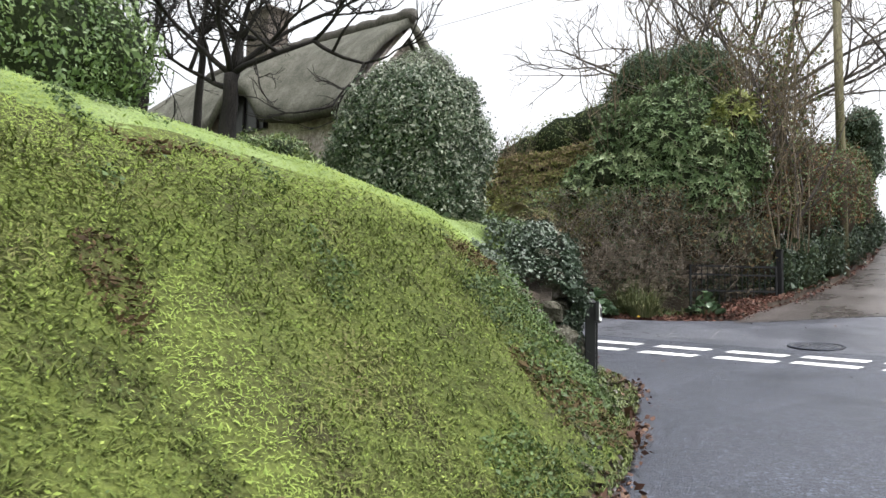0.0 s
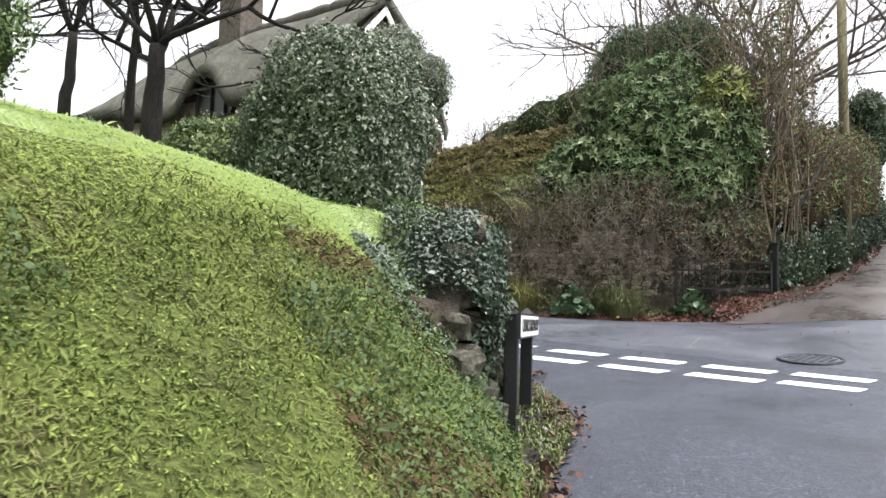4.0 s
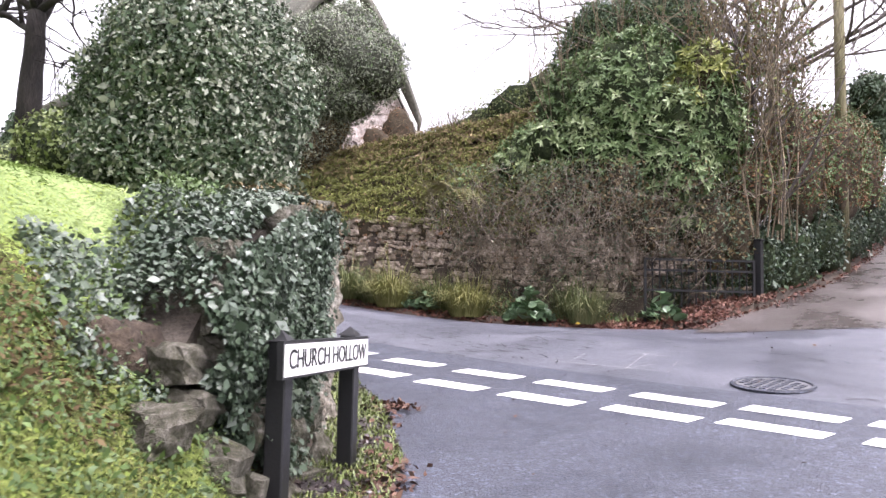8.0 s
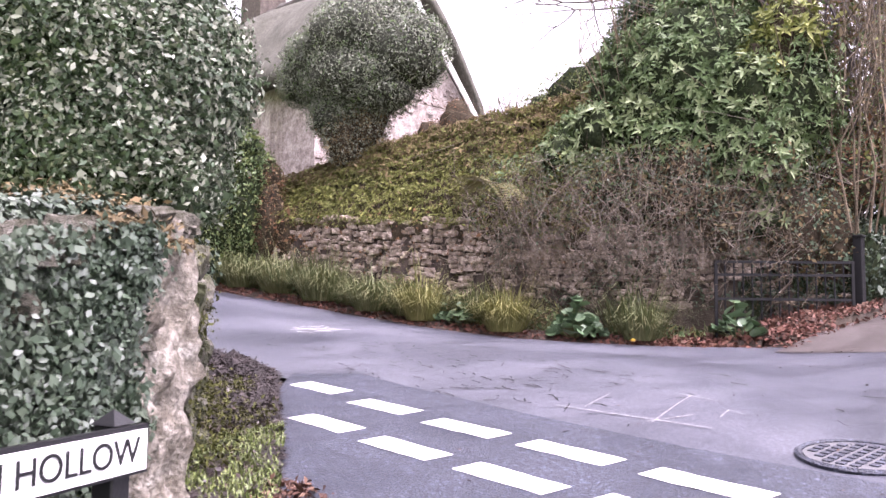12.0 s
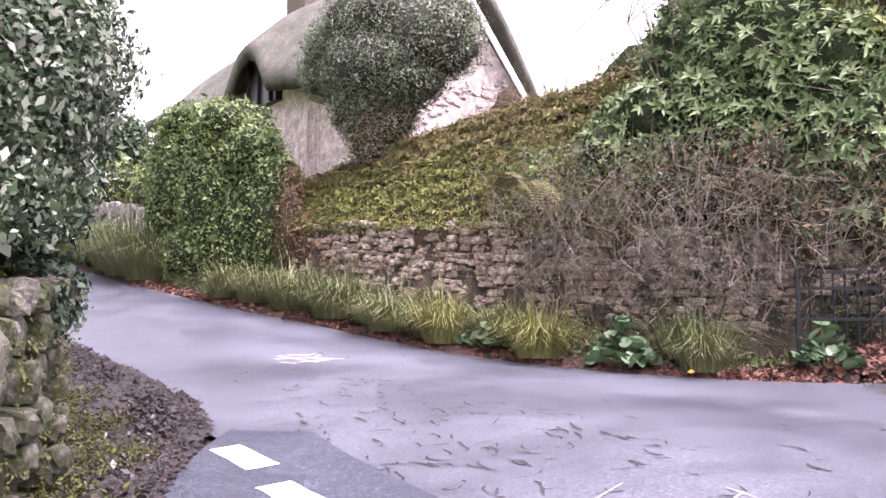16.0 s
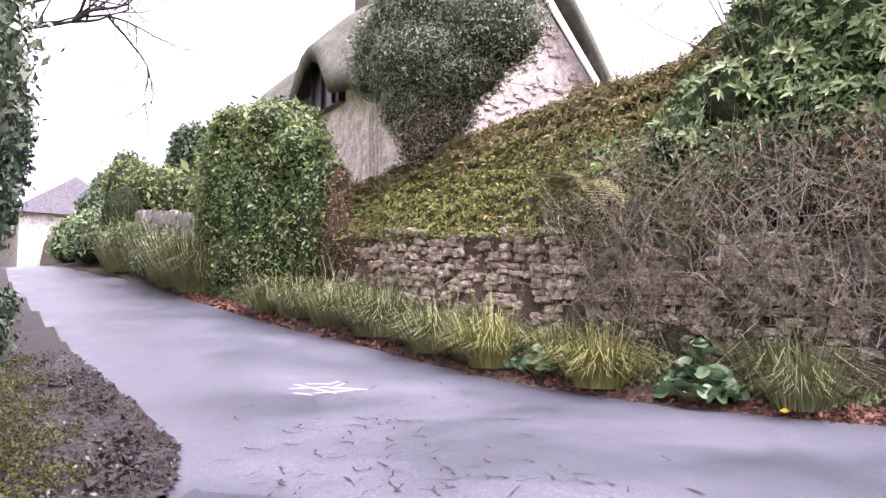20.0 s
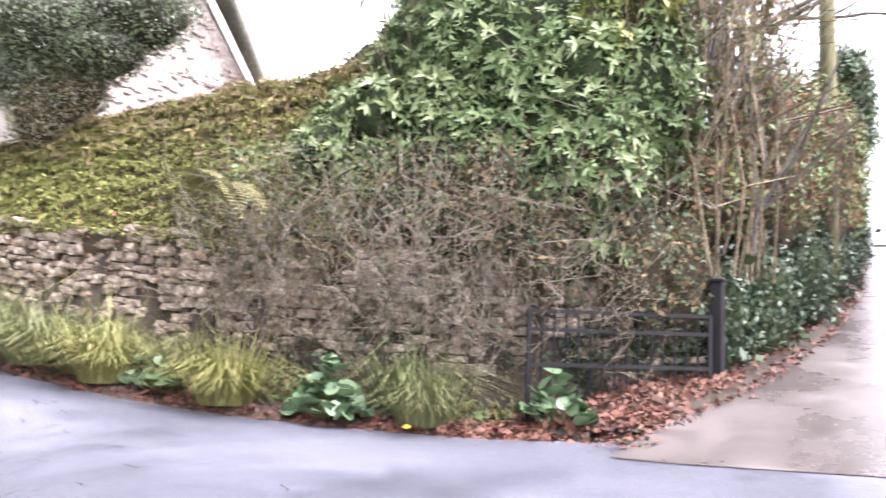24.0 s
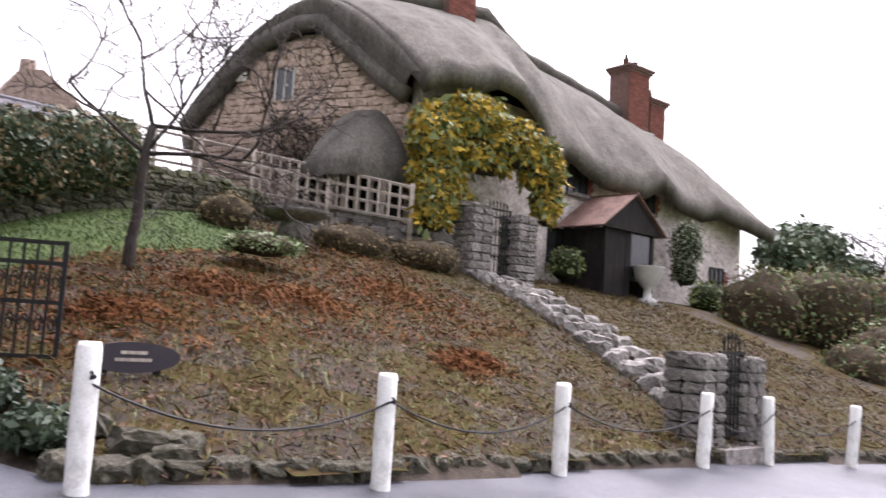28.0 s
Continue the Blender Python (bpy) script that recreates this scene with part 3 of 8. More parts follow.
def land_z(x, y):
    """All the ground there is."""
    x, y = np.asarray(x, float), np.asarray(y, float)
    ks, kn = curve_through(KERB_SOUTH, x), curve_through(KERB_NORTH, x)
    xf, xk = curve_through(BANK_FOOT, y), curve_through(KERB_WEST, y)
    yw, wn = curve_through(WALL_SOUTH, x), curve_through(WALL_NORTH, x)
    road = road_z(x, y) - 0.05
    z = road.copy()
    verge = road_z(x, y) - 0.04
    south = (y < ks) & (x < xk)
    z = np.where(south, verge, z)
    z = np.where((x < xf) & (y < yw), bank_z(x, y) - 0.07, z)
    north = (y > kn) & (x < 0.1)
    behind = np.minimum(road_z(x, wn) + 1.5 + 0.12 * (y - wn), 4.4 + 0.02 * np.abs(x)) - 1.6 * ss(15, 20, y) * ss(-9, -5, x)
    nz = np.where(y > wn, behind, road_z(x, kn) - 0.045 + 0.28 * np.minimum(y - kn, 0.35) + 0.1 * np.maximum(y - kn - 0.35, 0))
    dl, dr = curve_through(DRIVE_LEFT, y), curve_through(DRIVE_RIGHT, y)
    z = np.where(north, nz, z)
    on_drive = (y > 6.0) & (x >= dl) & (x <= dr)
    z = np.where((y > 6.6) & (y < 20) & (x < dl) & (x > dl - 0.9), drive_z(x, y) - 0.03 + 0.13 * ss(6.6, 7.6, y), z)
    ke = curve_through(KERB_EAST, x)
    z = np.where((x > dr) & (y > ke), garden_z(x, y), z)
    z = np.where(on_drive, np.where(y < 22, drive_z(x, y) - 0.06, 3.5), z)
    far = ss(35, 90, np.hypot(x, y - 5))
    return z * (1 - far) + (np.minimum(z, 1.0) - 3.0 * far) * far


def sheet(name, xs, ys, zf, m, lift=0.0, keep=None, rough=0.0):
    X, Y = np.meshgrid(xs, ys)
    Z = zf(X, Y) + lift
    if rough:
        Z = Z + rough * (np.sin(X * 2.3 + np.sin(Y * 1.7)) * np.sin(Y * 2.9 + np.sin(X * 1.3)) + 0.6 * np.sin(X * 6.1 + Y * 2.2) * np.sin(Y * 5.3 - X))
    ny, nx = X.shape
    idx = np.arange(nx * ny).reshape(ny, nx)
    q = np.stack([idx[:-1, :-1], idx[:-1, 1:], idx[1:, 1:], idx[1:, :-1]], -1).reshape(-1, 4)
    if keep is not None:
        c = np.stack([X, Y], -1).reshape(-1, 2)[q].mean(1)
        q = q[keep(c[:, 0], c[:, 1])]
    v = np.stack([X, Y, Z], -1).reshape(-1, 3)
    used = np.unique(q)
    back = np.zeros(len(v), int)
    back[used] = np.arange(len(used))
    ob = build(name, v[used].tolist(), [tuple(r) for r in back[q].tolist()], m, smooth=True)
    return ob


def ribbon(name, left, right, zf, m, lift, across=6, smooth=True):
    """A strip between two lines of the same number of points."""
    verts, faces = [], []
    for (ax, ay), (bx, by) in zip(left, right):
        for i in range(across + 1):
            k = i / across
            x, y = ax + (bx - ax) * k, ay + (by - ay) * k
            verts.append((x, y, float(zf(x, y)) + lift))
    n = across + 1
    for j in range(len(left) - 1):
        for i in range(across):
            faces.append((j * n + i, j * n + i + 1, j * n + n + i + 1, j * n + n + i))
    return build(name, verts, faces, m, smooth=smooth)


def lattice(a, b, fine, coarse, lo, hi):
    """Grid lines: fine steps from lo to hi, growing outside."""
    mid = list(np.arange(lo, hi + 1e-6, fine))
    out, s, v = [], coarse, hi
    while v < b:
        v += s
        out.append(v)
        s *= 1.3
    back, s, v = [], coarse, lo
    while v > a:
        v -= s
        back.append(v)
        s *= 1.3
    return np.array(back[::-1] + mid + out)


# ---- ground, roads, verges ----
gx, gy = lattice(-900, 900, 0.2, 0.5, -14, 24), lattice(-900, 900, 0.2, 0.5, -13, 17)
tagged(sheet("ground", gx, gy, land_z, SOIL), kind="structure", label="damp soil and rough ground around the lanes")
xs = np.concatenate([np.arange(-60, -12, 1.0), np.arange(-12, 18, 0.3), np.arange(18, 60, 3.0)])
lane_s = [(x, float(curve_through(KERB_SOUTH, x)) - 0.05 if x < -2.7 else 0.55 if x < 5 else 0.55 - 0.05 * (x - 5)) for x in xs]
lane_n = [(x, float(curve_through(KERB_NORTH, x)) + 0.03 if x < 0.05 else 6.2 if x < 4.1 else float(curve_through(KERB_EAST, x)) + 0.03) for x in xs]
tagged(ribbon("lane", lane_s, lane_n, road_z, LANE, 0.0, 16), kind="structure", label="wet grey asphalt lane with cracks", category="road")
ys = np.concatenate([np.arange(-40, -12, 2.0), np.arange(-12, 0.76, 0.25), [0.75]])


def tar_west(y):
    return float(curve_through(KERB_WEST, y)) - 0.06 if y < -1.46 else float(np.interp(y, [-1.46, -0.9, -0.5, 0.1, 0.72], [0.62, -0.25, -0.95, -1.95, -2.7]))


tagged(ribbon("side_road", [(tar_west(y), y) for y in ys], [(8.6 + 0.0 * y, y) for y in ys], road_z, TAR, 0.006, 24), kind="structure", label="dark fresh tarmac side road", category="road")
tip = [(-2.66, 0.70), (-2.07, 1.12), (-1.2, 1.0), (0.35, 0.9), (1.7, 0.86), (2.7, 0.9), (5.0, 1.0), (8.6, 1.2)]
tagged(ribbon("side_road_edge", [(x, 0.745) for x, y in tip], tip, road_z, TAR, 0.006, 2), kind="structure", label="worn joint of dark tarmac against the lane", category="road")
for name, y0, y1 in (("driveway", 6.16, 14.25), ("driveway_upper", 14.3, 22.6)):
    yy = np.linspace(y0, y1, 24)
    tagged(ribbon(name, [(float(curve_through(DRIVE_LEFT, y)), y) for y in yy], [(float(curve_through(DRIVE_RIGHT, y)), y) for y in yy], drive_z, CONCRETE, 0.004, 10), kind="structure", label="damp brushed concrete driveway", category="driveway")

tagged(sheet("verge_east", lattice(8.55, 70, 1.0, 1.5, 8.6, 20), lattice(-70, 0.4, 0.5, 1.5, -20, 0.2), lambda x, y: road_z(8.6, y) + 0.05 + 0.02 * (x - 8.6), LAWN, 0.0, None, 0.03), kind="structure", label="plain grass verge beside the side road", category="verge")


# ---- the grassy bank ----
def in_bank(x, y):
    return (x < curve_through(BANK_FOOT, y) + 0.03) & (y < curve_through(WALL_SOUTH, x) + 0.02)


tagged(sheet("grass_bank", np.arange(1.55, 4.45, 0.07), np.arange(-12, -0.2, 0.07), bank_z, TURF_ROUGH, 0.0, in_bank, 0.005), kind="structure", label="steep rough grass bank above the side road", category="bank")
tagged(sheet("lawn_top", np.concatenate([lattice(-40, -4, 0.3, 0.3, -5, -4), np.arange(-3.8, 1.5, 0.1), [1.5, 1.6]]), lattice(-40, 0, 0.14, 0.3, -12, -0.2), bank_z, LAWN, 0.0, in_bank, 0.003), kind="structure", label="smooth mown lawn on top of the bank", category="lawn")
tagged(sheet("far_bank", np.arange(0.9, 6.5, 0.35), np.arange(-40, -11.9, 0.4), bank_z, LAWN, -0.01, in_bank, 0.005), kind="structure", label="grass bank further down the side road", category="bank")


def scatter(n, x0, x1, y0, y1, test):
    p = np.stack([RNG.uniform(x0, x1, n), RNG.uniform(y0, y1, n)], 1)
    return p[test(p[:, 0], p[:, 1])]


def rooted(p, zf, lift=0.0):
    return np.column_stack([p, zf(p[:, 0], p[:, 1]) + lift])


near = scatter(330000, 0.2, 4.2, -10.5, -1.5, in_bank)
bare = BARE_PATCH(near[:, 0], near[:, 1]) - 0.9 * ss(0.6, 1.9, near[:, 0]) * 0.12
rough = ROUGH_PATCH(near[:, 0], near[:, 1]) * 0.6 + 0.4 * ss(1.3, 2.7, near[:, 0] + 0.3 * RNG.normal(0, 1, len(near)))
thick = ((bare < 0.66) | (RNG.random(len(near)) < 0.25)) & (RNG.random(len(near)) > 0.45 * ss(1.6, 3.2, near[:, 0])) & (near[:, 0] > 0.75 + 0.25 * RNG.random(len(near)))
near, rough = near[thick], rough[thick]
rough -= 0.5 * (1 - ss(1.2, 2.1, near[:, 0]))
olive, upper = rough > 0.5, near[:, 0] < 1.45 + 0.2 * RNG.normal(0, 1, len(near))
lie = lambda p, k: np.tile([k, 0, 0.9], (len(p), 1))
for q, m, ln in ((near[~olive & upper][:70000], LAWNBLADE, 0.028), (near[~olive & ~upper][:110000], BLADE_FRESH, 0.026), (near[olive][:110000], BLADE, 0.032)):
    tagged(leaves("bank_grass", rooted(q, bank_z, 0.012), lie(q, 0.6), ln, m, aspect=0.15, droop=0.08, wild=0.26), kind="stuff", label="tousled green and yellowish grass combed down the bank", category="grass")
tuft = near[olive][::-1][:22000]
tagged(blades("bank_tussocks", rooted(tuft, bank_z), 0.06, 0.007, BLADE, lean=1.9, lift=0.6), kind="stuff", label="taller tufts in the rough bank grass", category="grass")
moss_bank = near[::-1][:40000]
tagged(leaves("bank_moss", rooted(moss_bank, bank_z, 0.012), lie(moss_bank, 0.5), 0.016, BLADE_FRESH, aspect=0.42, wild=0.4, droop=0.0), kind="stuff", label="mossy short turf of mixed greens", category="grass")
mid = scatter(90000, -5.5, 0.9, -10, -0.4, in_bank)
tagged(leaves("lawn_grass", rooted(mid, bank_z, 0.008), lie(mid, 0.1), 0.03, LAWNBLADE, aspect=0.2, droop=0.0, wild=0.3), kind="stuff", label="smooth bright lawn above the bank", category="grass")
WEED = leafy("bank_weed_leaves", [(0.023, 0.04, 0.009), (0.044, 0.078, 0.017), (0.078, 0.126, 0.026)], gloss=0.6)
weeds = scatter(120000, 1.0, 3.9, -10, -3.0, in_bank)
clump = 0.5 * WEED_PATCH(weeds[:, 0], weeds[:, 1]) + 0.6 * BARE_PATCH(weeds[:, 0] * 2.7 + 3, weeds[:, 1] * 2.7) + 0.4 * ss(2.1, 3.2, weeds[:, 0] + 0.35 * (weeds[:, 1] + 4.5)) + RNG.normal(0, 0.05, len(weeds))
weeds = weeds[clump > 0.9][:30000]
tagged(leaves("bank_weeds", rooted(weeds, bank_z, 0.035), np.tile([0.35, 0, 0.9], (len(weeds), 1)), 0.02, WEED, aspect=0.6, wild=0.8), kind="stuff", label="dark broad-leaved weeds in the bank grass", category="weeds")
dry = scatter(60000, 1.7, 4.0, -10, -2.6, in_bank)
dry = dry[BARE_PATCH(dry[:, 0], dry[:, 1]) > 0.68][:5200]
tagged(leaves("fallen_leaves", rooted(dry, bank_z, 0.025), np.tile([0.3, 0, 1.0], (len(dry), 1)), 0.034, BANKBROWN, aspect=0.35, wild=0.6), kind="stuff", label="dead brown stalks and leaves in bare spots of the bank", category="leaves")

# muddy and mossy verge along bank and wall
def in_verge(x, y):
    return (y < curve_through(KERB_SOUTH, x) + 0.06) & (x < curve_through(KERB_WEST, y) + 0.05) & ~((x < curve_through(BANK_FOOT, y) - 0.1) & (y < curve_through(WALL_SOUTH, x) - 0.1))


tagged(sheet("verge_mud", lattice(-30, 4.6, 0.06, 0.3, -6, 4.5), lattice(-20, 1.2, 0.06, 0.3, -8, 1.1), road_z, MUD, 0.022, in_verge, 0.02), kind="structure", label="wet dark mud between road and wall", category="verge")
moss = scatter(120000, -1.3, 3.9, -6.5, 0.2, lambda x, y: in_verge(x, y) & (x > -0.7))
keep = np.sin(moss[:, 0] * 7 + 2 * np.sin(moss[:, 1] * 5)) * np.sin(moss[:, 1] * 8) + RNG.normal(0, 0.4, len(moss)) > -0.35
moss = moss[keep]
tagged(blades("verge_grass", rooted(moss, road_z, 0.035), 0.03, 0.01, BOXGREEN, lean=1.2), kind="stuff", label="mossy green grass strip beside the tarmac", category="grass")
bits = scatter(60000, -9, 4.2, -9, 1.0, in_verge)
tagged(leaves("leaf_debris", rooted(bits[:8000], road_z, 0.045), np.tile([0, 0, 1.0], (len(bits[:8000]), 1)), 0.034, ROTTEN, aspect=0.55, wild=0.6), kind="stuff", label="rotting brown leaves along the verge", category="leaves")
edge_y = RNG.uniform(-7, -1.2, 5000)
edge_x = curve_through(KERB_WEST, edge_y) + RNG.normal(-0.04, 0.09, 5000)
drift = np.column_stack([edge_x, edge_y, road_z(edge_x, edge_y) + 0.035])
drift = drift[np.sin(edge_y * 4.0) + RNG.normal(0, 0.7, 5000) > 0.1]
tagged(leaves("fallen_leaves", drift, np.tile([0, 0, 1.0], (len(drift), 1)), 0.045, DEADLEAF, aspect=0.6, wild=0.6), kind="stuff", label="russet leaves drifted along the tarmac edge", category="leaves")
clods = []
for k in range(2600):
    x = RNG.uniform(-7.5, -0.9)
    y = float(curve_through(KERB_SOUTH, x)) - abs(RNG.normal(0.12, 0.16))
    s = 0.022 * math.exp(RNG.normal(0, 0.5))
    v = [Vector((s, 0, 0)), Vector((-s, 0, 0)), Vector((0, s, 0)), Vector((0, -s, 0)), Vector((0, 0, s * 0.8)), Vector((0, 0, -s * 0.6))]
    turn = Euler((RNG.normal(0, 0.5), RNG.normal(0, 0.5), RNG.uniform(0, 6.28))).to_matrix()
    at = Vector((x, y, float(road_z(x, y)) + 0.03))
    clods.append(([turn @ q * RNG.uniform(0.7, 1.3) + at for q in v], [(0, 2, 4), (2, 1, 4), (1, 3, 4), (3, 0, 4), (2, 0, 5), (1, 2, 5), (3, 1, 5), (0, 3, 5)]))
tagged(build("mud_clods", *merge(clods), MUD), kind="stuff", label="churned wet clods of mud", category="mud")

foot = scatter(90000, -9, 0.0, -1.6, 0.8, lambda x, y: in_verge(x, y) & (y < curve_through(WALL_SOUTH, x) + 0.72 + 0.2 * np.sin(x * 5)))[:15000]
high = RNG.random(len(foot)) ** 2 * 0.12
tagged(leaves("wall_foot_weeds", np.column_stack([foot, road_z(foot[:, 0], foot[:, 1]) + 0.04 + high]), np.tile([0, 0.5, 0.8], (len(foot), 1)), 0.03, WALLMOSS, aspect=0.4, wild=0.9), kind="stuff", label="weeds and moss at the foot of the lane wall", category="weeds")
k = RNG.uniform(-5.6, -3.1, 9000)
near_foot = np.column_stack([curve_through(BANK_FOOT, k) - RNG.random(len(k)) ** 0.8 * 1.0, k])
high = RNG.random(len(k)) ** 2 * 0.16
tagged(leaves("bank_weeds", np.column_stack([near_foot, bank_z(near_foot[:, 0], near_foot[:, 1]) + 0.02 + high]), np.tile([0.7, 0, 0.6], (len(k), 1)), 0.024, WEED, aspect=0.5, wild=0.8), kind="stuff", label="dark leafy weeds along the foot of the bank", category="weeds")

REDLEAF = leafy("red_brown_fallen_leaves", [(0.05, 0.02, 0.014), (0.12, 0.045, 0.03), (0.2, 0.1, 0.06)], gloss=0.65)
# north verge of soil, leaves
def in_north(x, y):
    return (y > curve_through(KERB_NORTH, x) - 0.02) & (y < curve_through(WALL_NORTH, x) + 0.05) & (x < 0.0)


tagged(sheet("verge_soil", lattice(-26, 0.2, 0.06, 0.3, -11, 0.1), lattice(-2, 9, 0.06, 0.3, 3.0, 8.4), land_z, SOIL, 0.03, in_north, 0.02), kind="structure", label="dark soil strip below the stone wall", category="verge")
nl = scatter(60000, -14, 0.2, 2.5, 8.3, lambda x, y: in_north(x, y) & (y < curve_through(KERB_NORTH, x) + 0.34))
for m, q in ((REDLEAF, slice(0, 5000)), (DEADLEAF, slice(5000, 9000))):
    tagged(leaves("fallen_leaves", rooted(nl[q], land_z, 0.05), np.tile([0, -0.4, 1.0], (len(nl[q]), 1)), 0.06, m, aspect=0.65, wild=0.7), kind="stuff", label="drift of russet fallen leaves along the lane edge", category="leaves")
cl = scatter(16000, -2.4, 0.5, 5.9, 8.4, lambda x, y: (y > curve_through(KERB_NORTH, x) + 0.05) & (y < curve_through(WALL_NORTH, x) + 0.3) & (x < curve_through(DRIVE_LEFT, y) + 0.05))
for m, q in ((DEADLEAF, slice(0, 3500)), (REDLEAF, slice(3500, 5500))):
    tagged(leaves("fallen_leaves", rooted(cl[q], land_z, 0.04), np.tile([0, -0.2, 1.0], (len(cl[q]), 1)), 0.055, m, aspect=0.6, wild=0.7), kind="stuff", label="leaf litter below the railing gate", category="leaves")
speck = scatter(1500, -10, 8, -8, 6, lambda x, y: (y < curve_through(KERB_NORTH, x)) & (y > curve_through(KERB_SOUTH, x)) & (x > curve_through(KERB_WEST, y)))
tagged(leaves("leaf_fragments", rooted(speck[:150], road_z, 0.014), np.tile([0, 0, 1.0], (150, 1)), 0.03, DEADLEAF, aspect=0.6, wild=0.2, droop=0), kind="stuff", label="small bits of leaf lying on the road", category="leaves")

# ---- road markings ----
DASHES = [(-2.16, 0.37), (-1.07, 0.26), (-0.07, 0.2), (0.86, 0.2), (1.79, 0.2), (2.65, 0.26), (3.5, 0.3), (4.4, 0.32)]
DASHES += [(-0.95, -0.37), (0.02, -0.42), (0.95, -0.42), (1.86, -0.36), (2.69, -0.26), (3.6, -0.22), (4.5, -0.2)]
for x, y0 in DASHES:
    v = []
    for k in range(7):
        q = x + 0.69 * k / 6
        v += [(q, y0 + RNG.normal(0, 0.004)), (q + 0.03, y0 + 0.21 + RNG.normal(0, 0.004))]
    v = [(p, q, float(road_z(p, q)) + 0.012) for p, q in v]
    ob = build("give_way_dash", v, [(2 * k, 2 * k + 2, 2 * k + 3, 2 * k + 1) for k in range(6)], PAINT)
    tagged(ob, "worn white give-way dash painted on tarmac", "road marking", "give-way line dashes")


def stroke(pts, w, m, parent, name="stroke", lift=0.009):
    v, f = [], []
    for i, (x, y) in enumerate(pts):
        a, b = pts[max(i - 1, 0)], pts[min(i + 1, len(pts) - 1)]
        d = Vector((b[0] - a[0], b[1] - a[1], 0)).normalized()
        for s in (-1, 1):
            px, py = x - d.y * w * s / 2, y + d.x * w * s / 2
            v.append((px, py, float(road_z(px, py)) + lift))
    f = [(2 * i, 2 * i + 2, 2 * i + 3, 2 * i + 1) for i in range(len(pts) - 1)]
    return build(name, v, f, m, parent)


spray = thing("spray_marking", "faint white surveyor's paint scribble on asphalt", "road marking", at=(0, 0, 0))
for pts in ([(-5.35, 2.32), (-5.0, 2.42), (-4.7, 2.52)], [(-5.2, 2.2), (-5.05, 2.5), (-4.85, 2.7)], [(-5.1, 2.75), (-4.95, 2.55), (-4.72, 2.85)], [(-5.3, 2.42), (-5.15, 2.62), (-5.22, 2.75)], [(-4.85, 2.35), (-4.75, 2.7)], [(-5.0, 2.18), (-4.8, 2.3)]):
    stroke(pts, 0.017, PAINT, spray)
spray2 = thing("spray_marking", "thin white utility marks crossing the lane", "road marking")
for pts in ([(0.55, 1.3), (0.45, 1.75)], [(1.2, 1.22), (1.05, 1.8), (1.0, 2.05)], [(1.15, 1.2), (1.32, 1.55)], [(0.35, 1.22), (1.6, 1.32)], [(0.9, 2.05), (1.25, 2.0)], [(1.5, 1.6), (1.45, 1.8), (1.6, 1.75)]):
    stroke(pts, 0.011, WORNPAINT, spray2)
CRACK = plain("crack_dark", (0.03, 0.03, 0.032), rough=0.9)
cracks = []
for i in range(560):
    cx, cy = RNG.uniform(-5.5, 4.5), RNG.uniform(1.0, 4.0)
    if (cx + 1.6) ** 2 / 7 + (cy - 1.9) ** 2 / 0.9 > 1.0 and RNG.random() < 0.86:
        continue
    a = RNG.normal(-0.15, 0.7)
    pts = [(cx, cy)]
    for k in range(int(RNG.integers(2, 6))):
        a += RNG.normal(0, 0.5)
        pts.append((pts[-1][0] + 0.05 * math.cos(a), pts[-1][1] + 0.05 * math.sin(a)))
    v, f = [], []
    for j, (x, y) in enumerate(pts):
        w = 0.006 * RNG.uniform(0.2, 2.4)
        v += [(x, y - w, float(road_z(x, y - w)) + 0.006), (x, y + w, float(road_z(x, y + w)) + 0.006)]
    cracks.append((v, [(2 * k, 2 * k + 2, 2 * k + 3, 2 * k + 1) for k in range(len(pts) - 1)]))
tagged(build("asphalt_cracks", *merge(cracks), CRACK), "ragged dark cracks in the worn asphalt", "cracks", kind="stuff")

cover = thing("manhole_cover", "round cast-iron access cover set in the lane", "manhole cover", at=(2.54, 1.28, float(road_z(2.54, 1.28))))
cover.rotation_euler = (radians(5.4), radians(2.6), 0)
bm = bmesh.new()
bmesh.ops.create_cone(bm, cap_ends=True, segments=40, radius1=0.29, radius2=0.29, depth=0.02)
part("plate", bm, plain("worn_cast_iron", (0.13, 0.13, 0.135), rough=0.5, metal=0.3), cover)
for i in range(-4, 5):
    for j in range(-4, 5):
        if math.hypot(i, j) < 3.5:
            box_part("stud", (i * 0.075 - 0.024, j * 0.075 - 0.024, 0.008), (i * 0.075 + 0.024, j * 0.075 + 0.024, 0.018), TAR, cover)
v, f = tube([(0.32 * math.cos(a), 0.32 * math.sin(a), 0.004) for a in np.linspace(0, 2 * math.pi, 33)], [0.02] * 33, 5)
build("rim", v, f, TAR, cover)

# ---- stones and stone walls ----
def stone_mesh(seed, lumpy=0.16):
    """One irregular stone, a unit across."""
    r = random.Random(seed)
    bm = bmesh.new()
    bmesh.ops.create_cube(bm, size=1)
    bmesh.ops.subdivide_edges(bm, edges=list(bm.edges), cuts=2, use_grid_fill=True)
    squash = Vector((r.uniform(-0.25, 0.25), r.uniform(-0.25, 0.25), 0))
    for v in bm.verts:
        p = v.co.copy()
        ball = p.normalized() * 0.56
        v.co = p.lerp(ball, 0.42)
        v.co += squash * p.z * 0.6
        v.co += Vector((r.uniform(-1, 1), r.uniform(-1, 1), r.uniform(-1, 1))) * lumpy * 0.5
    me = bpy.data.meshes.new("stone")
    bm.to_mesh(me)
    bm.free()
    return me


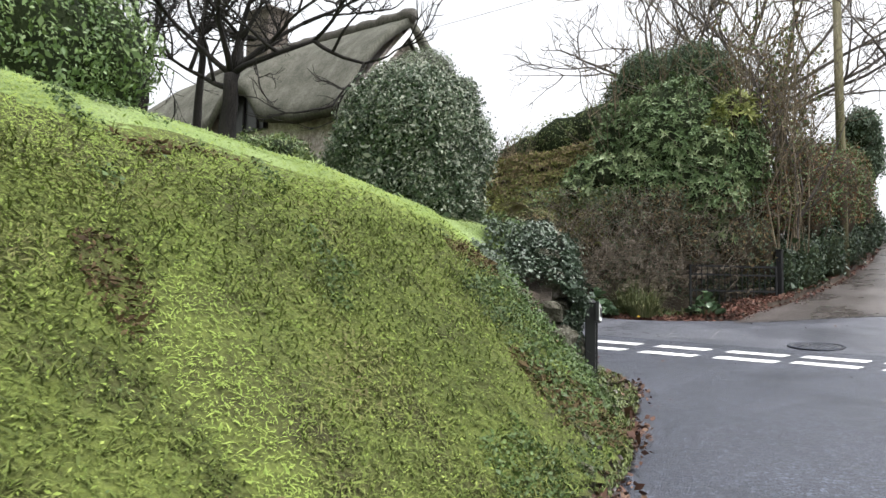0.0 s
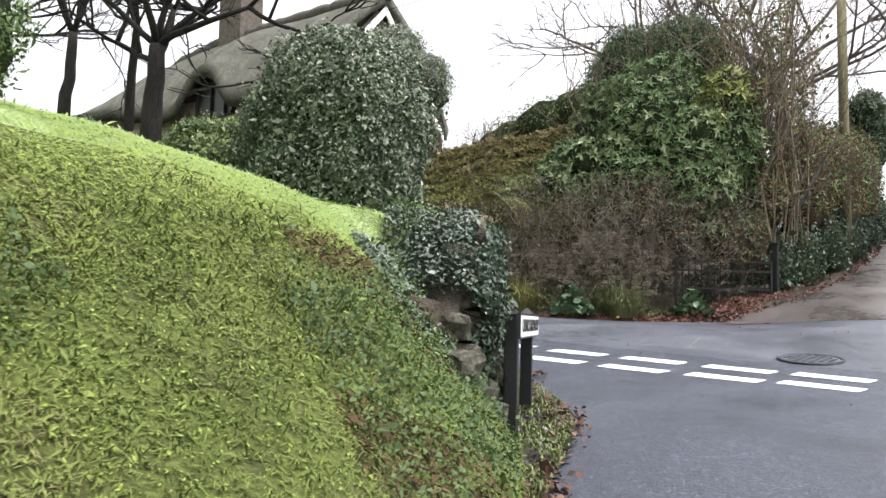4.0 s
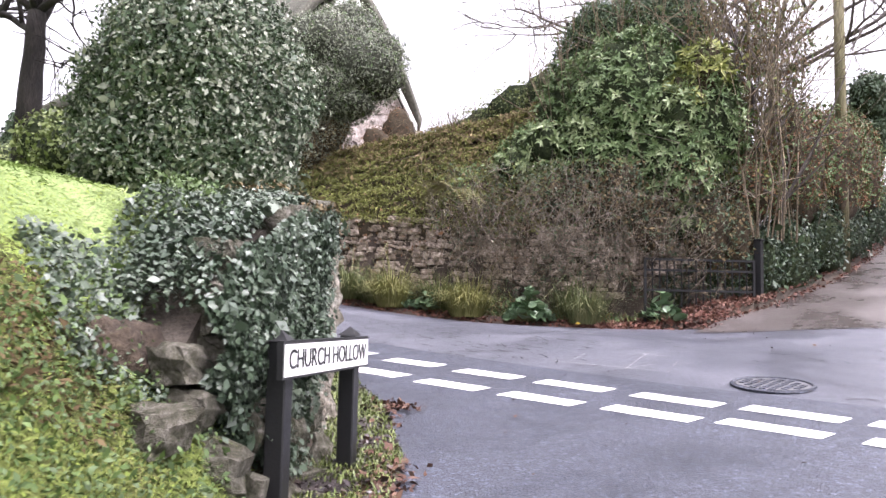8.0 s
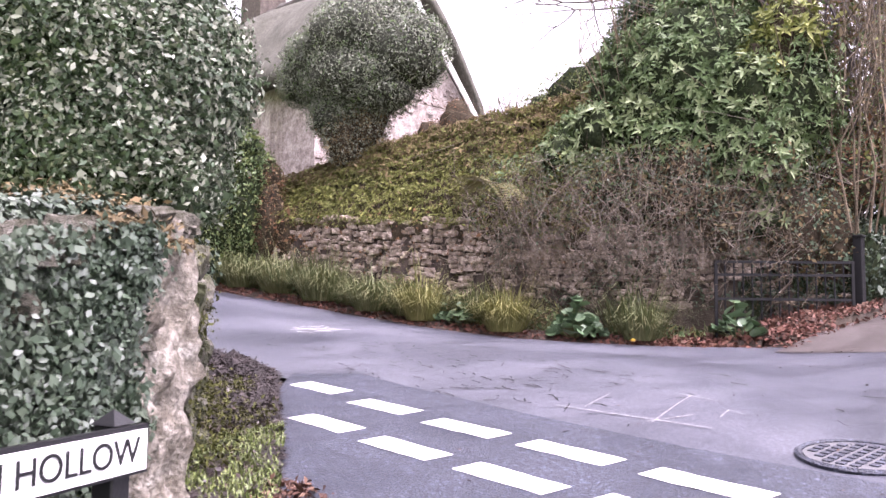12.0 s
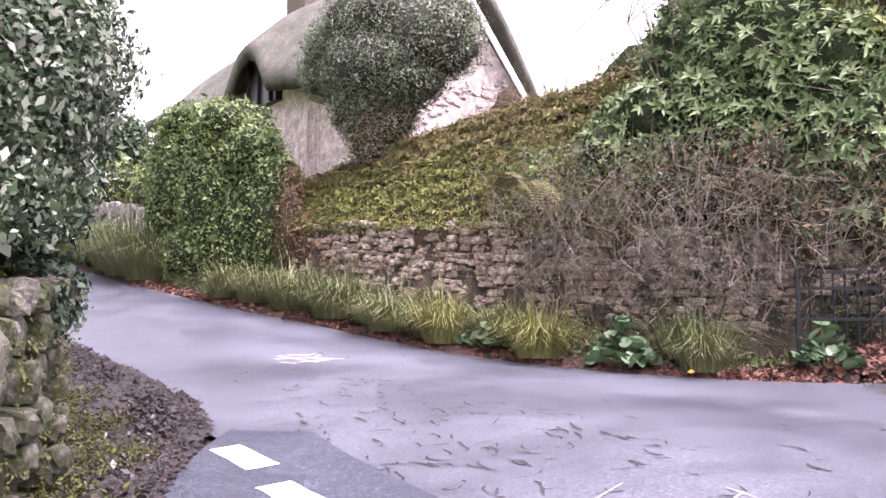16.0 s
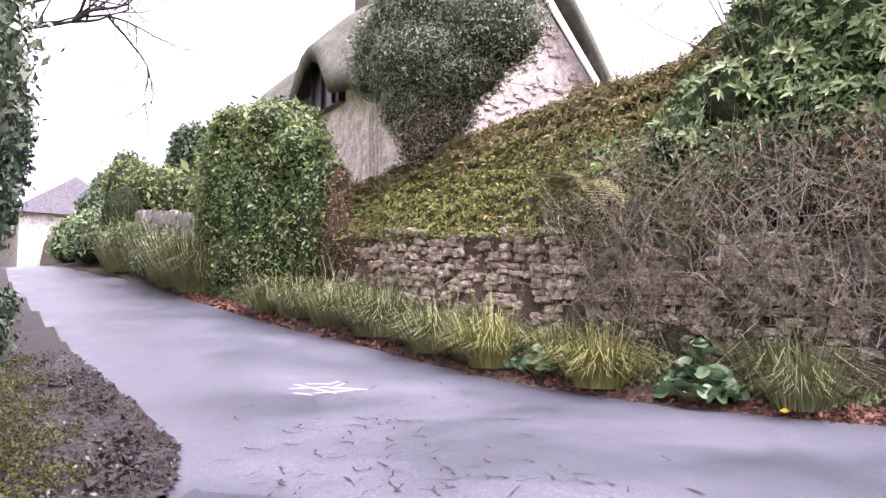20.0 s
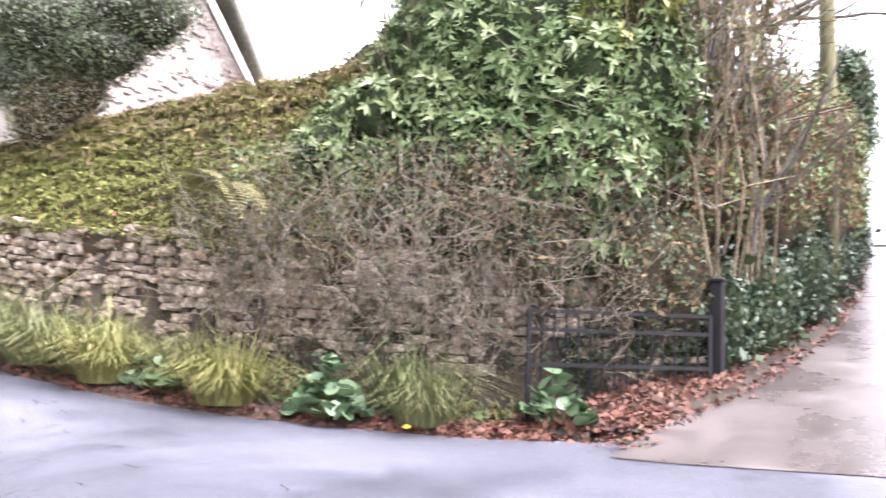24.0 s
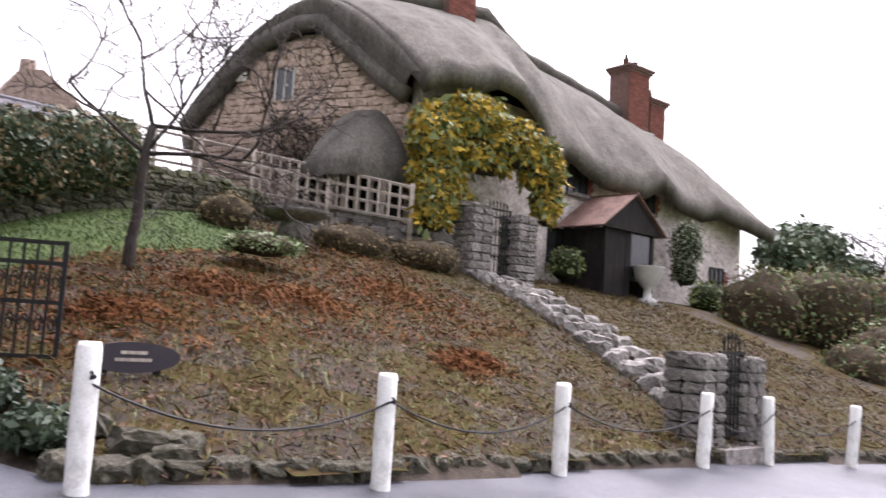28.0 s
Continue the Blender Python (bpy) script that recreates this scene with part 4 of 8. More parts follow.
def stones_with(m, lumpy=0.16, n=8):
    out = []
    for i in range(n):
        me = stone_mesh(i + int(lumpy * 100), lumpy)
        me.materials.append(m)
        out.append(me)
    return out


def line_at(line, s):
    """Place and direction at s metres along a line of (x, y)."""
    for (ax, ay), (bx, by) in zip(line, line[1:]):
        d = math.hypot(bx - ax, by - ay)
        if s <= d or (bx, by) == line[-1]:
            k = min(s / d, 1.0)
            return ax + (bx - ax) * k, ay + (by - ay) * k, math.atan2(by - ay, bx - ax)
        s -= d


def length(line):
    return sum(math.hypot(b[0] - a[0], b[1] - a[1]) for a, b in zip(line, line[1:]))


def stone_wall(name, line, base, top, m, label, stone=(0.22, 0.11), thick=0.4, side=1, loose=0.02, cap=None, core=MORTAR, most=300, depth=0.14, seed=1):
    """Courses of separate stones before a dark mortar core. side: +1 faces to the right of the line's way."""
    wall = thing(name, label, "stone wall")
    wall["kind"] = "structure"
    meshes = stones_with(m)
    rnd = random.Random(seed)
    L = length(line)
    n = max(2, int(L / 0.4))
    v, f = [], []
    for i in range(n + 1):
        x, y, a = line_at(line, L * i / n)
        nx, ny = math.sin(a) * side, -math.cos(a) * side
        for off in (-0.04, -thick):
            v += [(x + nx * off, y + ny * off, base(x, y) - 0.3), (x + nx * off, y + ny * off, top(x, y) - 0.02)]
    for i in range(n):
        o = 4 * i
        f += [(o, o + 4, o + 5, o + 1), (o + 2, o + 3, o + 7, o + 6), (o + 1, o + 5, o + 7, o + 3)]
    f += [(0, 1, 3, 2), (4 * n, 4 * n + 2, 4 * n + 3, 4 * n + 1)]
    build("core", v, f, core, wall)
    count, rest = 0, []
    z = -0.05
    while z < 4:
        h = stone[1] * rnd.uniform(0.7, 1.35)
        s = rnd.uniform(-0.1, 0.05)
        any_left = False
        while s < L:
            w = stone[0] * rnd.uniform(0.55, 1.5)
            x, y, a = line_at(line, min(s + w / 2, L))
            zb = base(x, y) + z
            if zb + h * 0.6 < top(x, y):
                any_left = True
                nx, ny = math.sin(a) * side, -math.cos(a) * side
                off = rnd.uniform(-0.5, 1) * loose - depth * 0.35
                mt = Matrix.LocRotScale((x + nx * off, y + ny * off, zb + h / 2 + rnd.uniform(-0.012, 0.012)), Euler((rnd.gauss(0, 0.05), rnd.gauss(0, 0.07), a + rnd.gauss(0, 0.06))), (w * rnd.uniform(0.9, 1.08), depth * rnd.uniform(0.8, 1.2), h * rnd.uniform(0.85, 1.12)))
                if count < most:
                    ob = new("stone", meshes[rnd.randrange(len(meshes))])
                    ob.parent, ob.matrix_local = wall, mt
                    count += 1
                else:
                    me = meshes[rnd.randrange(len(meshes))]
                    rest.append(([mt @ q.co for q in me.vertices], [tuple(p.vertices) for p in me.polygons]))
            s += w
        z += h
        if not any_left:
            break
    if rest:
        tagged(build("stones", *merge(rest), m, wall), kind="stuff")
    if cap:
        s = 0
        while s < L:
            w = cap[0] * rnd.uniform(0.7, 1.4)
            x, y, a = line_at(line, min(s + w / 2, L))
            nx, ny = math.sin(a) * side, -math.cos(a) * side
            ob = new("capstone", meshes[rnd.randrange(len(meshes))])
            ob.parent = wall
            ob.matrix_local = Matrix.LocRotScale((x - nx * thick * 0.4, y - ny * thick * 0.4, top(x, y) + cap[1] * 0.35), Euler((rnd.gauss(0, 0.1), rnd.gauss(0, 0.1), a + rnd.gauss(0, 0.15))), (w, thick * rnd.uniform(0.8, 1.15), cap[1] * rnd.uniform(0.8, 1.3)))
            s += w
    return wall


north_line = [p for p in WALL_NORTH if -13.2 < p[0]]
north_top = lambda x, y: float(np.interp(x, [-13, -10.7, -8.4, -6, -4.2, -2, -0.3], [2.95, 2.8, 2.62, 2.44, 2.24, 2.1, 2.1]))
stone_wall("wall_north", north_line, lambda x, y: float(road_z(x, y)) + 0.12, north_top, LIME, "old rubble limestone garden wall beside the lane", (0.2, 0.095), 0.45, 1, 0.07, seed=3)
far_line = [(-27, 1.6), (-20, 2.9), (-14.4, 3.8)]
stone_wall("wall_far_lane", far_line, lambda x, y: float(road_z(x, y)), lambda x, y: float(road_z(x, y)) + (1.5 if x > -24 else 1.1), GREYSTONE, "low grey stone wall further up the lane", (0.5, 0.25), 0.4, 1, 0.03, most=90, seed=5)

south_line = [(-14, -0.85), (-12, -0.85), (-5, -0.5), (-3.4, -0.56), (-2, -0.74), (-0.8, -1.25), (0.1, -1.78), (0.46, -2.0)]
south_top = lambda x, y: float(road_z(x, y)) + float(np.interp(x, [-14, -6, -2, 0.3, 0.9], [1.25, 1.2, 1.3, 1.35, 1.4]))
stone_wall("wall_lane_side", south_line, lambda x, y: float(road_z(x, y)), south_top, MOSSWALL, "mossy leaning boulder wall holding up the bank", (0.24, 0.2), 0.4, -1, 0.12, most=300, depth=0.26, seed=8)
corner_line = [(1.98, -3.85), (1.7, -3.4), (1.28, -2.85), (0.86, -2.27)]
corner_top = lambda x, y: float(np.interp(y, [-3.9, -3.5, -2.9, -2.2], [0.3, 0.8, 1.08, 1.2]))
stone_wall("wall_corner", corner_line, lambda x, y: float(road_z(x, y)) - 0.05, corner_top, LIME_BIG, "ivy-covered stone wall at the road corner", (0.26, 0.2), 0.4, 1, 0.08, most=150, depth=0.2, seed=11)

# broken wall end with its crumbling mortar face
end = thing("wall_end", "crumbling mortared end of the corner wall", "stone wall")
end["kind"] = "structure"
bm = bmesh.new()
A, B = Vector((0.86, -2.27, 0)), Vector((0.6, -1.9, 0))
inward = Vector((-0.75, -0.66, 0))
cols, rows = 20, 40
grid = []
for j in range(rows + 1):
    row = []
    for i in range(cols + 1):
        p = A.lerp(B, i / cols)
        z = -0.4 + 1.66 * j / rows
        k = noise.noise(Vector((i * 0.25, j * 0.15, 2))) * 0.09 + noise.noise(Vector((i * 0.63, j * 0.4, 5))) * 0.06 + noise.noise(Vector((i * 2.1, j * 1.7, 8))) * 0.03
        out = Vector((0.66, 0.75, 0)) * (k + 0.05 - 0.03 * j / rows)
        row.append(bm.verts.new((p.x + out.x, p.y + out.y, z + (0.05 * noise.noise(Vector((i * 0.6, 0, 9))) if j == rows else 0))))
    grid.append(row)
top_back = [bm.verts.new(v.co + inward * 0.45 + Vector((0, 0, -0.02))) for v in grid[-1]]
for j in range(rows):
    for i in range(cols):
        bm.faces.new((grid[j][i], grid[j][i + 1], grid[j + 1][i + 1], grid[j + 1][i]))
for i in range(cols):
    bm.faces.new((grid[-1][i], grid[-1][i + 1], top_back[i + 1], top_back[i]))
sides = [(grid[j][0], grid[j + 1][0]) for j in range(rows)]
back0 = [bm.verts.new(grid[j][0].co + inward * 0.45) for j in range(rows + 1)]
back1 = [bm.verts.new(grid[j][cols].co + inward * 0.45) for j in range(rows + 1)]
for j in range(rows):
    bm.faces.new((grid[j][0], grid[j + 1][0], back0[j + 1], back0[j]))
    bm.faces.new((grid[j][cols], back1[j], back1[j + 1], grid[j + 1][cols]))
part("mortar_face", bm, RENDER_END, end, smooth=True)
me8 = stones_with(LIME_BIG, 0.2)
for i, (x, y, z, w, d, h, a) in enumerate(((0.78, -2.22, 1.26, 0.24, 0.24, 0.1, 0.4), (0.6, -1.98, 1.27, 0.2, 0.26, 0.11, 0.9), (0.68, -2.32, 1.25, 0.26, 0.22, 0.08, 0.2), (0.48, -2.1, 1.26, 0.22, 0.26, 0.08, 0.7))):
    ob = new("capstone", me8[i])
    ob.parent, ob.matrix_local = end, Matrix.LocRotScale((x, y, z), Euler((0.1, 0.05, a)), (w, d, h))
BOULDERS = [(2.12, -4.04, 0.1, 0.26), (2.0, -3.72, -0.1, 0.3), (2.1, -3.86, -0.3, 0.3), (2.16, -3.95, -0.55, 0.3), (2.06, -4.12, -0.14, 0.24), (1.88, -3.45, 0.02, 0.25), (1.95, -3.55, -0.28, 0.28), (2.0, -3.6, -0.54, 0.32), (1.7, -3.14, -0.1, 0.26), (1.74, -3.22, -0.4, 0.3), (1.5, -2.87, -0.05, 0.24), (1.5, -2.9, -0.34, 0.28), (1.3, -2.62, -0.28, 0.26), (1.05, -2.42, -0.2, 0.24), (2.25, -4.2, -0.36, 0.26), (2.38, -4.35, -0.52, 0.24), (2.7, -4.75, -0.5, 0.24), (3.2, -5.75, -0.58, 0.34), (3.05, -5.45, -0.54, 0.38)]
for i, (x, y, z, s) in enumerate(BOULDERS):
    ob = new("boulder", me8[i % 8])
    ob.matrix_world = Matrix.LocRotScale((x, y, z), Euler((0.3 * i, 0.2 * i, 0.7 * i)), (s, s * 0.8, s * 0.75))
    tagged(ob, "weathered limestone boulder bedded in the grass bank", "boulder", "boulders in the bank")

# ivy over the corner wall
def ivy_points(n, line, base, top, side, out=0.06, over=0.25):
    L = length(line)
    p, d = [], []
    for _ in range(n):
        x, y, a = line_at(line, RNG.uniform(0, L))
        nx, ny = math.sin(a) * side, -math.cos(a) * side
        k = RNG.random() * (1 + over)
        zb, zt = base(x, y), top(x, y)
        if k < 1:
            o = out + abs(RNG.normal(0, 0.05)) + 0.05 * math.sin(x * 9 + k * 7)
            p.append((x + nx * o, y + ny * o, zb + (zt - zb) * k))
            d.append((nx, ny, 0.3))
        else:
            b = (k - 1) / max(over, 1e-3) * 0.45
            p.append((x - nx * b, y - ny * b, zt + 0.06 + RNG.normal(0, 0.03)))
            d.append((nx * 0.3, ny * 0.3, 1))
    return np.array(p), np.array(d)


moss_line = [(-5, -0.42), (-3.4, -0.48), (-2, -0.66), (-0.8, -1.17), (0.1, -1.7), (0.42, -1.92)]
p, d = ivy_points(9000, moss_line, lambda x, y: float(road_z(x, y)), lambda x, y: south_top(x, y), -1, 0.0, 0.1)
p = p[np.sin(p[:, 0] * 5 + p[:, 2] * 4) * np.sin(p[:, 2] * 9 - p[:, 0] * 3) + RNG.normal(0, 0.3, len(p)) > 0.15]
tagged(leaves("wall_moss", p, np.tile([0.4, 0.8, 0.4], (len(p), 1)), 0.022, WALLMOSS, aspect=0.6, wild=0.6), kind="stuff", label="olive moss and small weeds on the leaning wall", category="moss")
p, d = ivy_points(5000, moss_line[:3] + [(-1.5, -0.87)], lambda x, y: south_top(x, y) - 0.2 - 0.15 * math.sin(x * 3.1), lambda x, y: south_top(x, y) + 0.05, -1, 0.02, 0.6)
tagged(leaves("wall_ivy", p, d, 0.042, IVY, aspect=0.7, wild=0.5, droop=0.6), kind="stuff", label="dark ivy trailing along the top of the leaning wall", category="ivy")
ivy_line = [(1.9, -3.72), (1.66, -3.35), (1.26, -2.82), (0.88, -2.32)]
ivy = thing("ivy_curtain", "glossy dark ivy hanging over the corner wall", "ivy")
ivy_low = lambda x, y: float(np.interp(y, [-3.75, -3.5, -3.1, -2.7, -2.3], [0.3, -0.02, -0.24, -0.05, 0.35]))
p, d = ivy_points(46000, ivy_line, ivy_low, lambda x, y: corner_top(x, y) + 0.05, 1)
lean_out = np.clip(0.9 - p[:, 2], 0, 1)[:, None] * np.array([0.16, -0.1, 0.0])
tagged(leaves("foliage", p + lean_out, d, 0.032, IVY_PALE, ivy, "", 0.62, 0.6, 0.55), kind="stuff")
over = scatter(60000, 0.6, 2.0, -4.35, -2.2, in_bank)
edge = ss(1.05, 1.5, over[:, 0] + 0.55 * (over[:, 1] + 3.9)) + 0.6 * (WEED_PATCH(over[:, 0] * 2, over[:, 1] * 2) - 0.5)
over = over[edge > 0.36][:13000]
tagged(leaves("foliage", rooted(over, bank_z, 0.05) + RNG.normal(0, 0.02, (len(over), 3)), np.tile([0.5, 0.1, 0.8], (len(over), 1)), 0.03, IVY_PALE, ivy, "", 0.6, 0.4, 0.7), kind="stuff")
p, d = ivy_points(3000, [(1.05, -2.6), (0.62, -2.05)], lambda x, y: 1.12, lambda x, y: 1.24, 1, over=2.0)
tagged(leaves("foliage", p, d, 0.032, BROWNHEDGE, ivy, "dry brown stalks on the wall top", 0.4, 0.4, 0.8), kind="stuff")
HOLLOW = material("bare_earth", [(0.02, 0.014, 0.01), (0.045, 0.033, 0.023), (0.07, 0.052, 0.036)], scale=5, rough=0.95, bump=0.9, fine=40, vary=0)
hollow = lump("earth_hollow", (1.8, -4.08, 0.36), (0.13, 0.22, 0.16), HOLLOW, None, 0.2, 1.2, 2.0)
tagged(hollow, "bare brown earth face below the hanging ivy", "earth", kind="structure")

# ---- shrubs above the corner ----
laurel_blobs = [((-1.9, -1.5, 2.5), (1.05, 1.0, 1.15)), ((-1.8, -1.6, 1.95), (0.98, 0.9, 0.7)), ((-2.1, -1.35, 2.95), (0.8, 0.75, 0.78)), ((-1.6, -1.75, 2.75), (0.7, 0.65, 0.8)), ((-2.45, -1.55, 2.3), (0.65, 0.7, 0.85)), ((-1.8, -1.35, 3.15), (0.55, 0.55, 0.55)), ((-1.4, -1.7, 2.15), (0.55, 0.55, 0.65))]
shrub("laurel_bush", laurel_blobs, 38000, 0.07, LAUREL, "big rounded glossy dark laurel bush on the bank", "bush", extra=(GREYLEAF, 0.25), droop=0.45)
hedge_blobs = [((-4.0, -5.3, 3.3), (1.0, 0.95, 0.95)), ((-3.7, -6.3, 3.2), (1.1, 1.2, 1.1)), ((-3.6, -7.6, 3.3), (1.2, 1.3, 1.3)), ((-3.6, -9.0, 3.3), (1.2, 1.4, 1.4)), ((-5.2, -5.2, 3.4), (1.2, 0.9, 1.0)), ((-6.6, -5.0, 3.7), (1.2, 0.9, 1.0))]
shrub("clipped_hedge", hedge_blobs, 11000, 0.09, CLIP_BRIGHT, "clipped rounded evergreen hedge above the grass bank", "hedge", extra=(CLIPPED, 0.5))
shrub("overhanging_ivy", [((-2.3, -0.85, 2.05), (0.6, 0.4, 0.62)), ((-2.9, -0.75, 2.4), (0.65, 0.42, 0.9)), ((-2.0, -0.95, 2.9), (0.55, 0.4, 0.8)), ((-3.5, -0.78, 2.2), (0.65, 0.38, 0.7))], 12000, 0.075, IVY, "ivy mass spilling over the lane-side wall", "ivy", droop=0.6)
shrub("garden_shrub", [((-3.7, -1.75, 2.2), (0.5, 0.45, 0.45)), ((-4.4, -1.75, 2.4), (0.5, 0.4, 0.42)), ((-3.2, -1.6, 2.0), (0.4, 0.4, 0.4))], 1600, 0.09, BOXGREEN, "small yellow-green shrub behind the laurel", "bush")

# north hedge: battered face above the wall
def hedge_face(name, line_x, front, back, n, size, m, label, category, core, lumps=0.12, wild=0.7, extra=None, aspect=0.5, droop=0.3):
    """A hedge whose face runs from front(x) = (y, z) to back(x) = (y, z) and then flat away."""
    t = thing(name, label, category)
    xs = np.linspace(*line_x, 60)
    v, f = [], []
    for x in xs:
        (y0, z0), (y1, z1) = front(x), back(x)
        k = 0.06 * math.sin(x * 4.1) + 0.05 * math.sin(x * 9.3)
        v += [(x, y0 + 0.18, z0 - 0.5), (x, y0 + 0.1 + k, z0), (x, (y0 + y1) / 2 + 0.12 + k, (z0 + z1) / 2 - 0.02), (x, y1 + 0.1, z1 - 0.1), (x, y1 + 1.3, z1 - 0.15), (x, y1 + 1.3, z0 - 1.0)]
    for i in range(len(xs) - 1):
        for j in range(5):
            f.append((6 * i + j, 6 * i + 6 + j, 6 * i + 7 + j, 6 * i + 1 + j))
    f += [(0, 1, 2, 3, 4, 5), tuple(6 * (len(xs) - 1) + k for k in (5, 4, 3, 2, 1, 0))]
    # Solid body whose dark colour stands for the shade behind the leaves.
    build("shade_core", v, f, core, t, smooth=True)
    x = RNG.uniform(*line_x, n)
    k = RNG.random(n) ** 0.9 * 1.3
    y0, z0 = np.array([front(a) for a in x]).T
    y1, z1 = np.array([back(a) for a in x]).T
    kk = np.minimum(k, 1)
    tier = kk * 7 + 0.55 * np.sin(2.3 * x) + 0.35 * np.sin(5.7 * x + 1)
    tier = 1 - (tier - np.floor(tier))
    bulge = lumps * (1.9 * tier ** 1.5 - 0.75) * (0.55 + 0.45 * np.sin(x * 4.3 + np.floor(kk * 7) * 2.1)) + RNG.normal(0, 0.03, n)
    dy, dz = y1 - y0, z1 - z0
    ln = np.hypot(dy, dz)
    ny, nz = -dz / ln, dy / ln
    ny, nz = np.where(ny > 0, -ny, ny), np.where(nz < 0, -nz, nz)
    y = y0 + dy * kk + ny * bulge + np.maximum(k - 1, 0) * 2.5
    z = z0 + dz * kk + nz * bulge
    p = np.stack([x, y, z], 1)
    d = np.stack([np.zeros(n), ny, nz + (k > 1)], 1)
    tagged(leaves("foliage", p, d, size, m, t, "", aspect, droop, wild), kind="stuff")
    if extra:
        q = RNG.random(n) < extra[1](x, kk)
        tagged(leaves("foliage", p[q] + d[q] * 0.02, d[q], size, extra[0], t, "", aspect, droop, wild), kind="stuff")
    return t


hedge_top = lambda x: (float(curve_through(WALL_NORTH, x)) + 1.25, float(np.interp(x, [-11.5, -10, -8.8, -7, -5, -4], [3.7, 3.9, 4.15, 4.35, 4.5, 4.75])))
hedge_low = lambda x: (float(curve_through(WALL_NORTH, x)) - 0.12, north_top(x, 0) - 0.12)
hedge_face("conifer_hedge", (-11.6, -3.2), hedge_low, hedge_top, 50000, 0.07, YEW, "battered olive-green conifer hedge above the stone wall", "hedge", SHADE_BROWN, 0.1, 0.6, (BROWNHEDGE, lambda x, k: np.clip(0.2 + 2.2 * (k - 0.55), 0.04, 1.0)), 0.3, 0.25)

# tangle of laurel, conifer and bare shrubs by the gate
mass = [((-3.5, 8.0, 4.3), (1.0, 1.0, 1.3)), ((-2.4, 7.9, 4.5), (1.2, 1.1, 1.5)), ((-1.3, 8.2, 4.0), (0.9, 0.9, 1.2)), ((-2.8, 7.3, 3.4), (1.1, 0.75, 0.8)), ((-3.9, 7.2, 3.5), (0.9, 0.8, 0.8)), ((-1.6, 7.6, 3.2), (0.9, 0.7, 0.9))]
laurel = shrub("cherry_laurel", mass, 4200, 0.13, CLIPPED, "loose pale-edged cherry laurel thicket above the wall", "bush", core=SHADE, aspect=0.36, wild=0.8)
p, d = on_blobs(mass, 2400)
rosettes("rosette_foliage", p[:1500], d[:1500], 0.12, CLIPPED, laurel)
rosettes("rosette_foliage", p[1500:2050], d[1500:2050], 0.125, LAUREL_PALE, laurel, "paler young shoots")
low_mass = [((-2.3, 7.0, 2.55), (0.7, 0.4, 0.5)), ((-1.7, 7.25, 2.3), (0.55, 0.4, 0.65)), ((-1.0, 7.85, 2.1), (0.55, 0.4, 0.8)), ((-0.6, 8.3, 1.9), (0.4, 0.4, 0.8)), ((-3.2, 6.75, 2.85), (0.8, 0.4, 0.4)), ((-2.4, 7.0, 3.0), (0.8, 0.4, 0.5)), ((-1.3, 7.5, 3.0), (0.6, 0.4, 0.5))]
shrub("bramble_thicket", low_mass, 3600, 0.085, CONIFER, "dull bramble and hawthorn thicket smothering the wall", "bush", core=SHADE_BROWN, extra=(BROWNHEDGE, 0.5), wild=0.9, low=-0.9)
shrub("dark_conifer", [((-3.4, 9.2, 5.5), (0.95, 1.0, 1.5)), ((-3.95, 8.7, 5.0), (0.65, 0.8, 1.5)), ((-3.5, 8.9, 6.2), (0.8, 0.9, 0.9)), ((-2.5, 9.4, 6.2), (1.0, 1.0, 1.1)), ((-3.6, 8.9, 4.6), (0.75, 0.9, 1.1))], 12000, 0.15, CONIFER, "dense dark conifer rising behind the laurel", "tree", aspect=0.2, wild=1.0, extra=(CLIPPED, 0.2))
yellow = [((-0.95, 7.9, 5.0), (0.42, 0.4, 0.5)), ((-1.25, 7.7, 4.5), (0.4, 0.35, 0.45))]
young = shrub("yellow_shrub", yellow, 700, 0.11, BOXGREEN, "light yellow-green sprays of laurel", "bush", core=SHADE_BROWN, aspect=0.34, wild=0.9)
p, d = on_blobs(yellow, 150)
rosettes("rosette_foliage", p, d, 0.15, LAUREL_YELLOW, young)
shrub("beech_shrub", [((-0.2, 10.3, 3.5), (0.55, 1.0, 1.3)), ((0.0, 12.2, 3.8), (0.5, 1.3, 1.3)), ((-0.3, 14.5, 4.1), (0.55, 1.5, 1.2)), ((-0.75, 9.0, 3.0), (0.7, 0.7, 0.8))], 8000, 0.075, RUST, "russet and green mixed hedge beside the driveway", "hedge", core=SHADE_BROWN, extra=(CLIPPED, 0.8))
shrub("ivy_bank", [((-0.45, 8.75, 1.55), (0.5, 0.55, 0.75)), ((-0.25, 9.8, 1.8), (0.5, 0.8, 0.85)), ((-0.1, 11.2, 2.2), (0.45, 0.9, 0.85)), ((-0.2, 13.0, 2.6), (0.45, 1.2, 0.9)), ((-0.5, 15.5, 3.1), (0.5, 1.6, 0.9)), ((-0.9, 18.5, 3.6), (0.5, 1.8, 0.9))], 9000, 0.1, IVY, "dark ivy bank along the driveway edge", "ivy", extra=(LAUREL, 0.3))
shrub("gate_ivy", [((-1.5, 7.5, 1.05), (0.4, 0.26, 0.6)), ((-1.1, 7.9, 1.15), (0.4, 0.26, 0.65)), ((-0.7, 8.3, 1.25), (0.35, 0.28, 0.6))], 1800, 0.085, IVY, "dark ivy growing behind the railing gate", "ivy", low=-1.0)
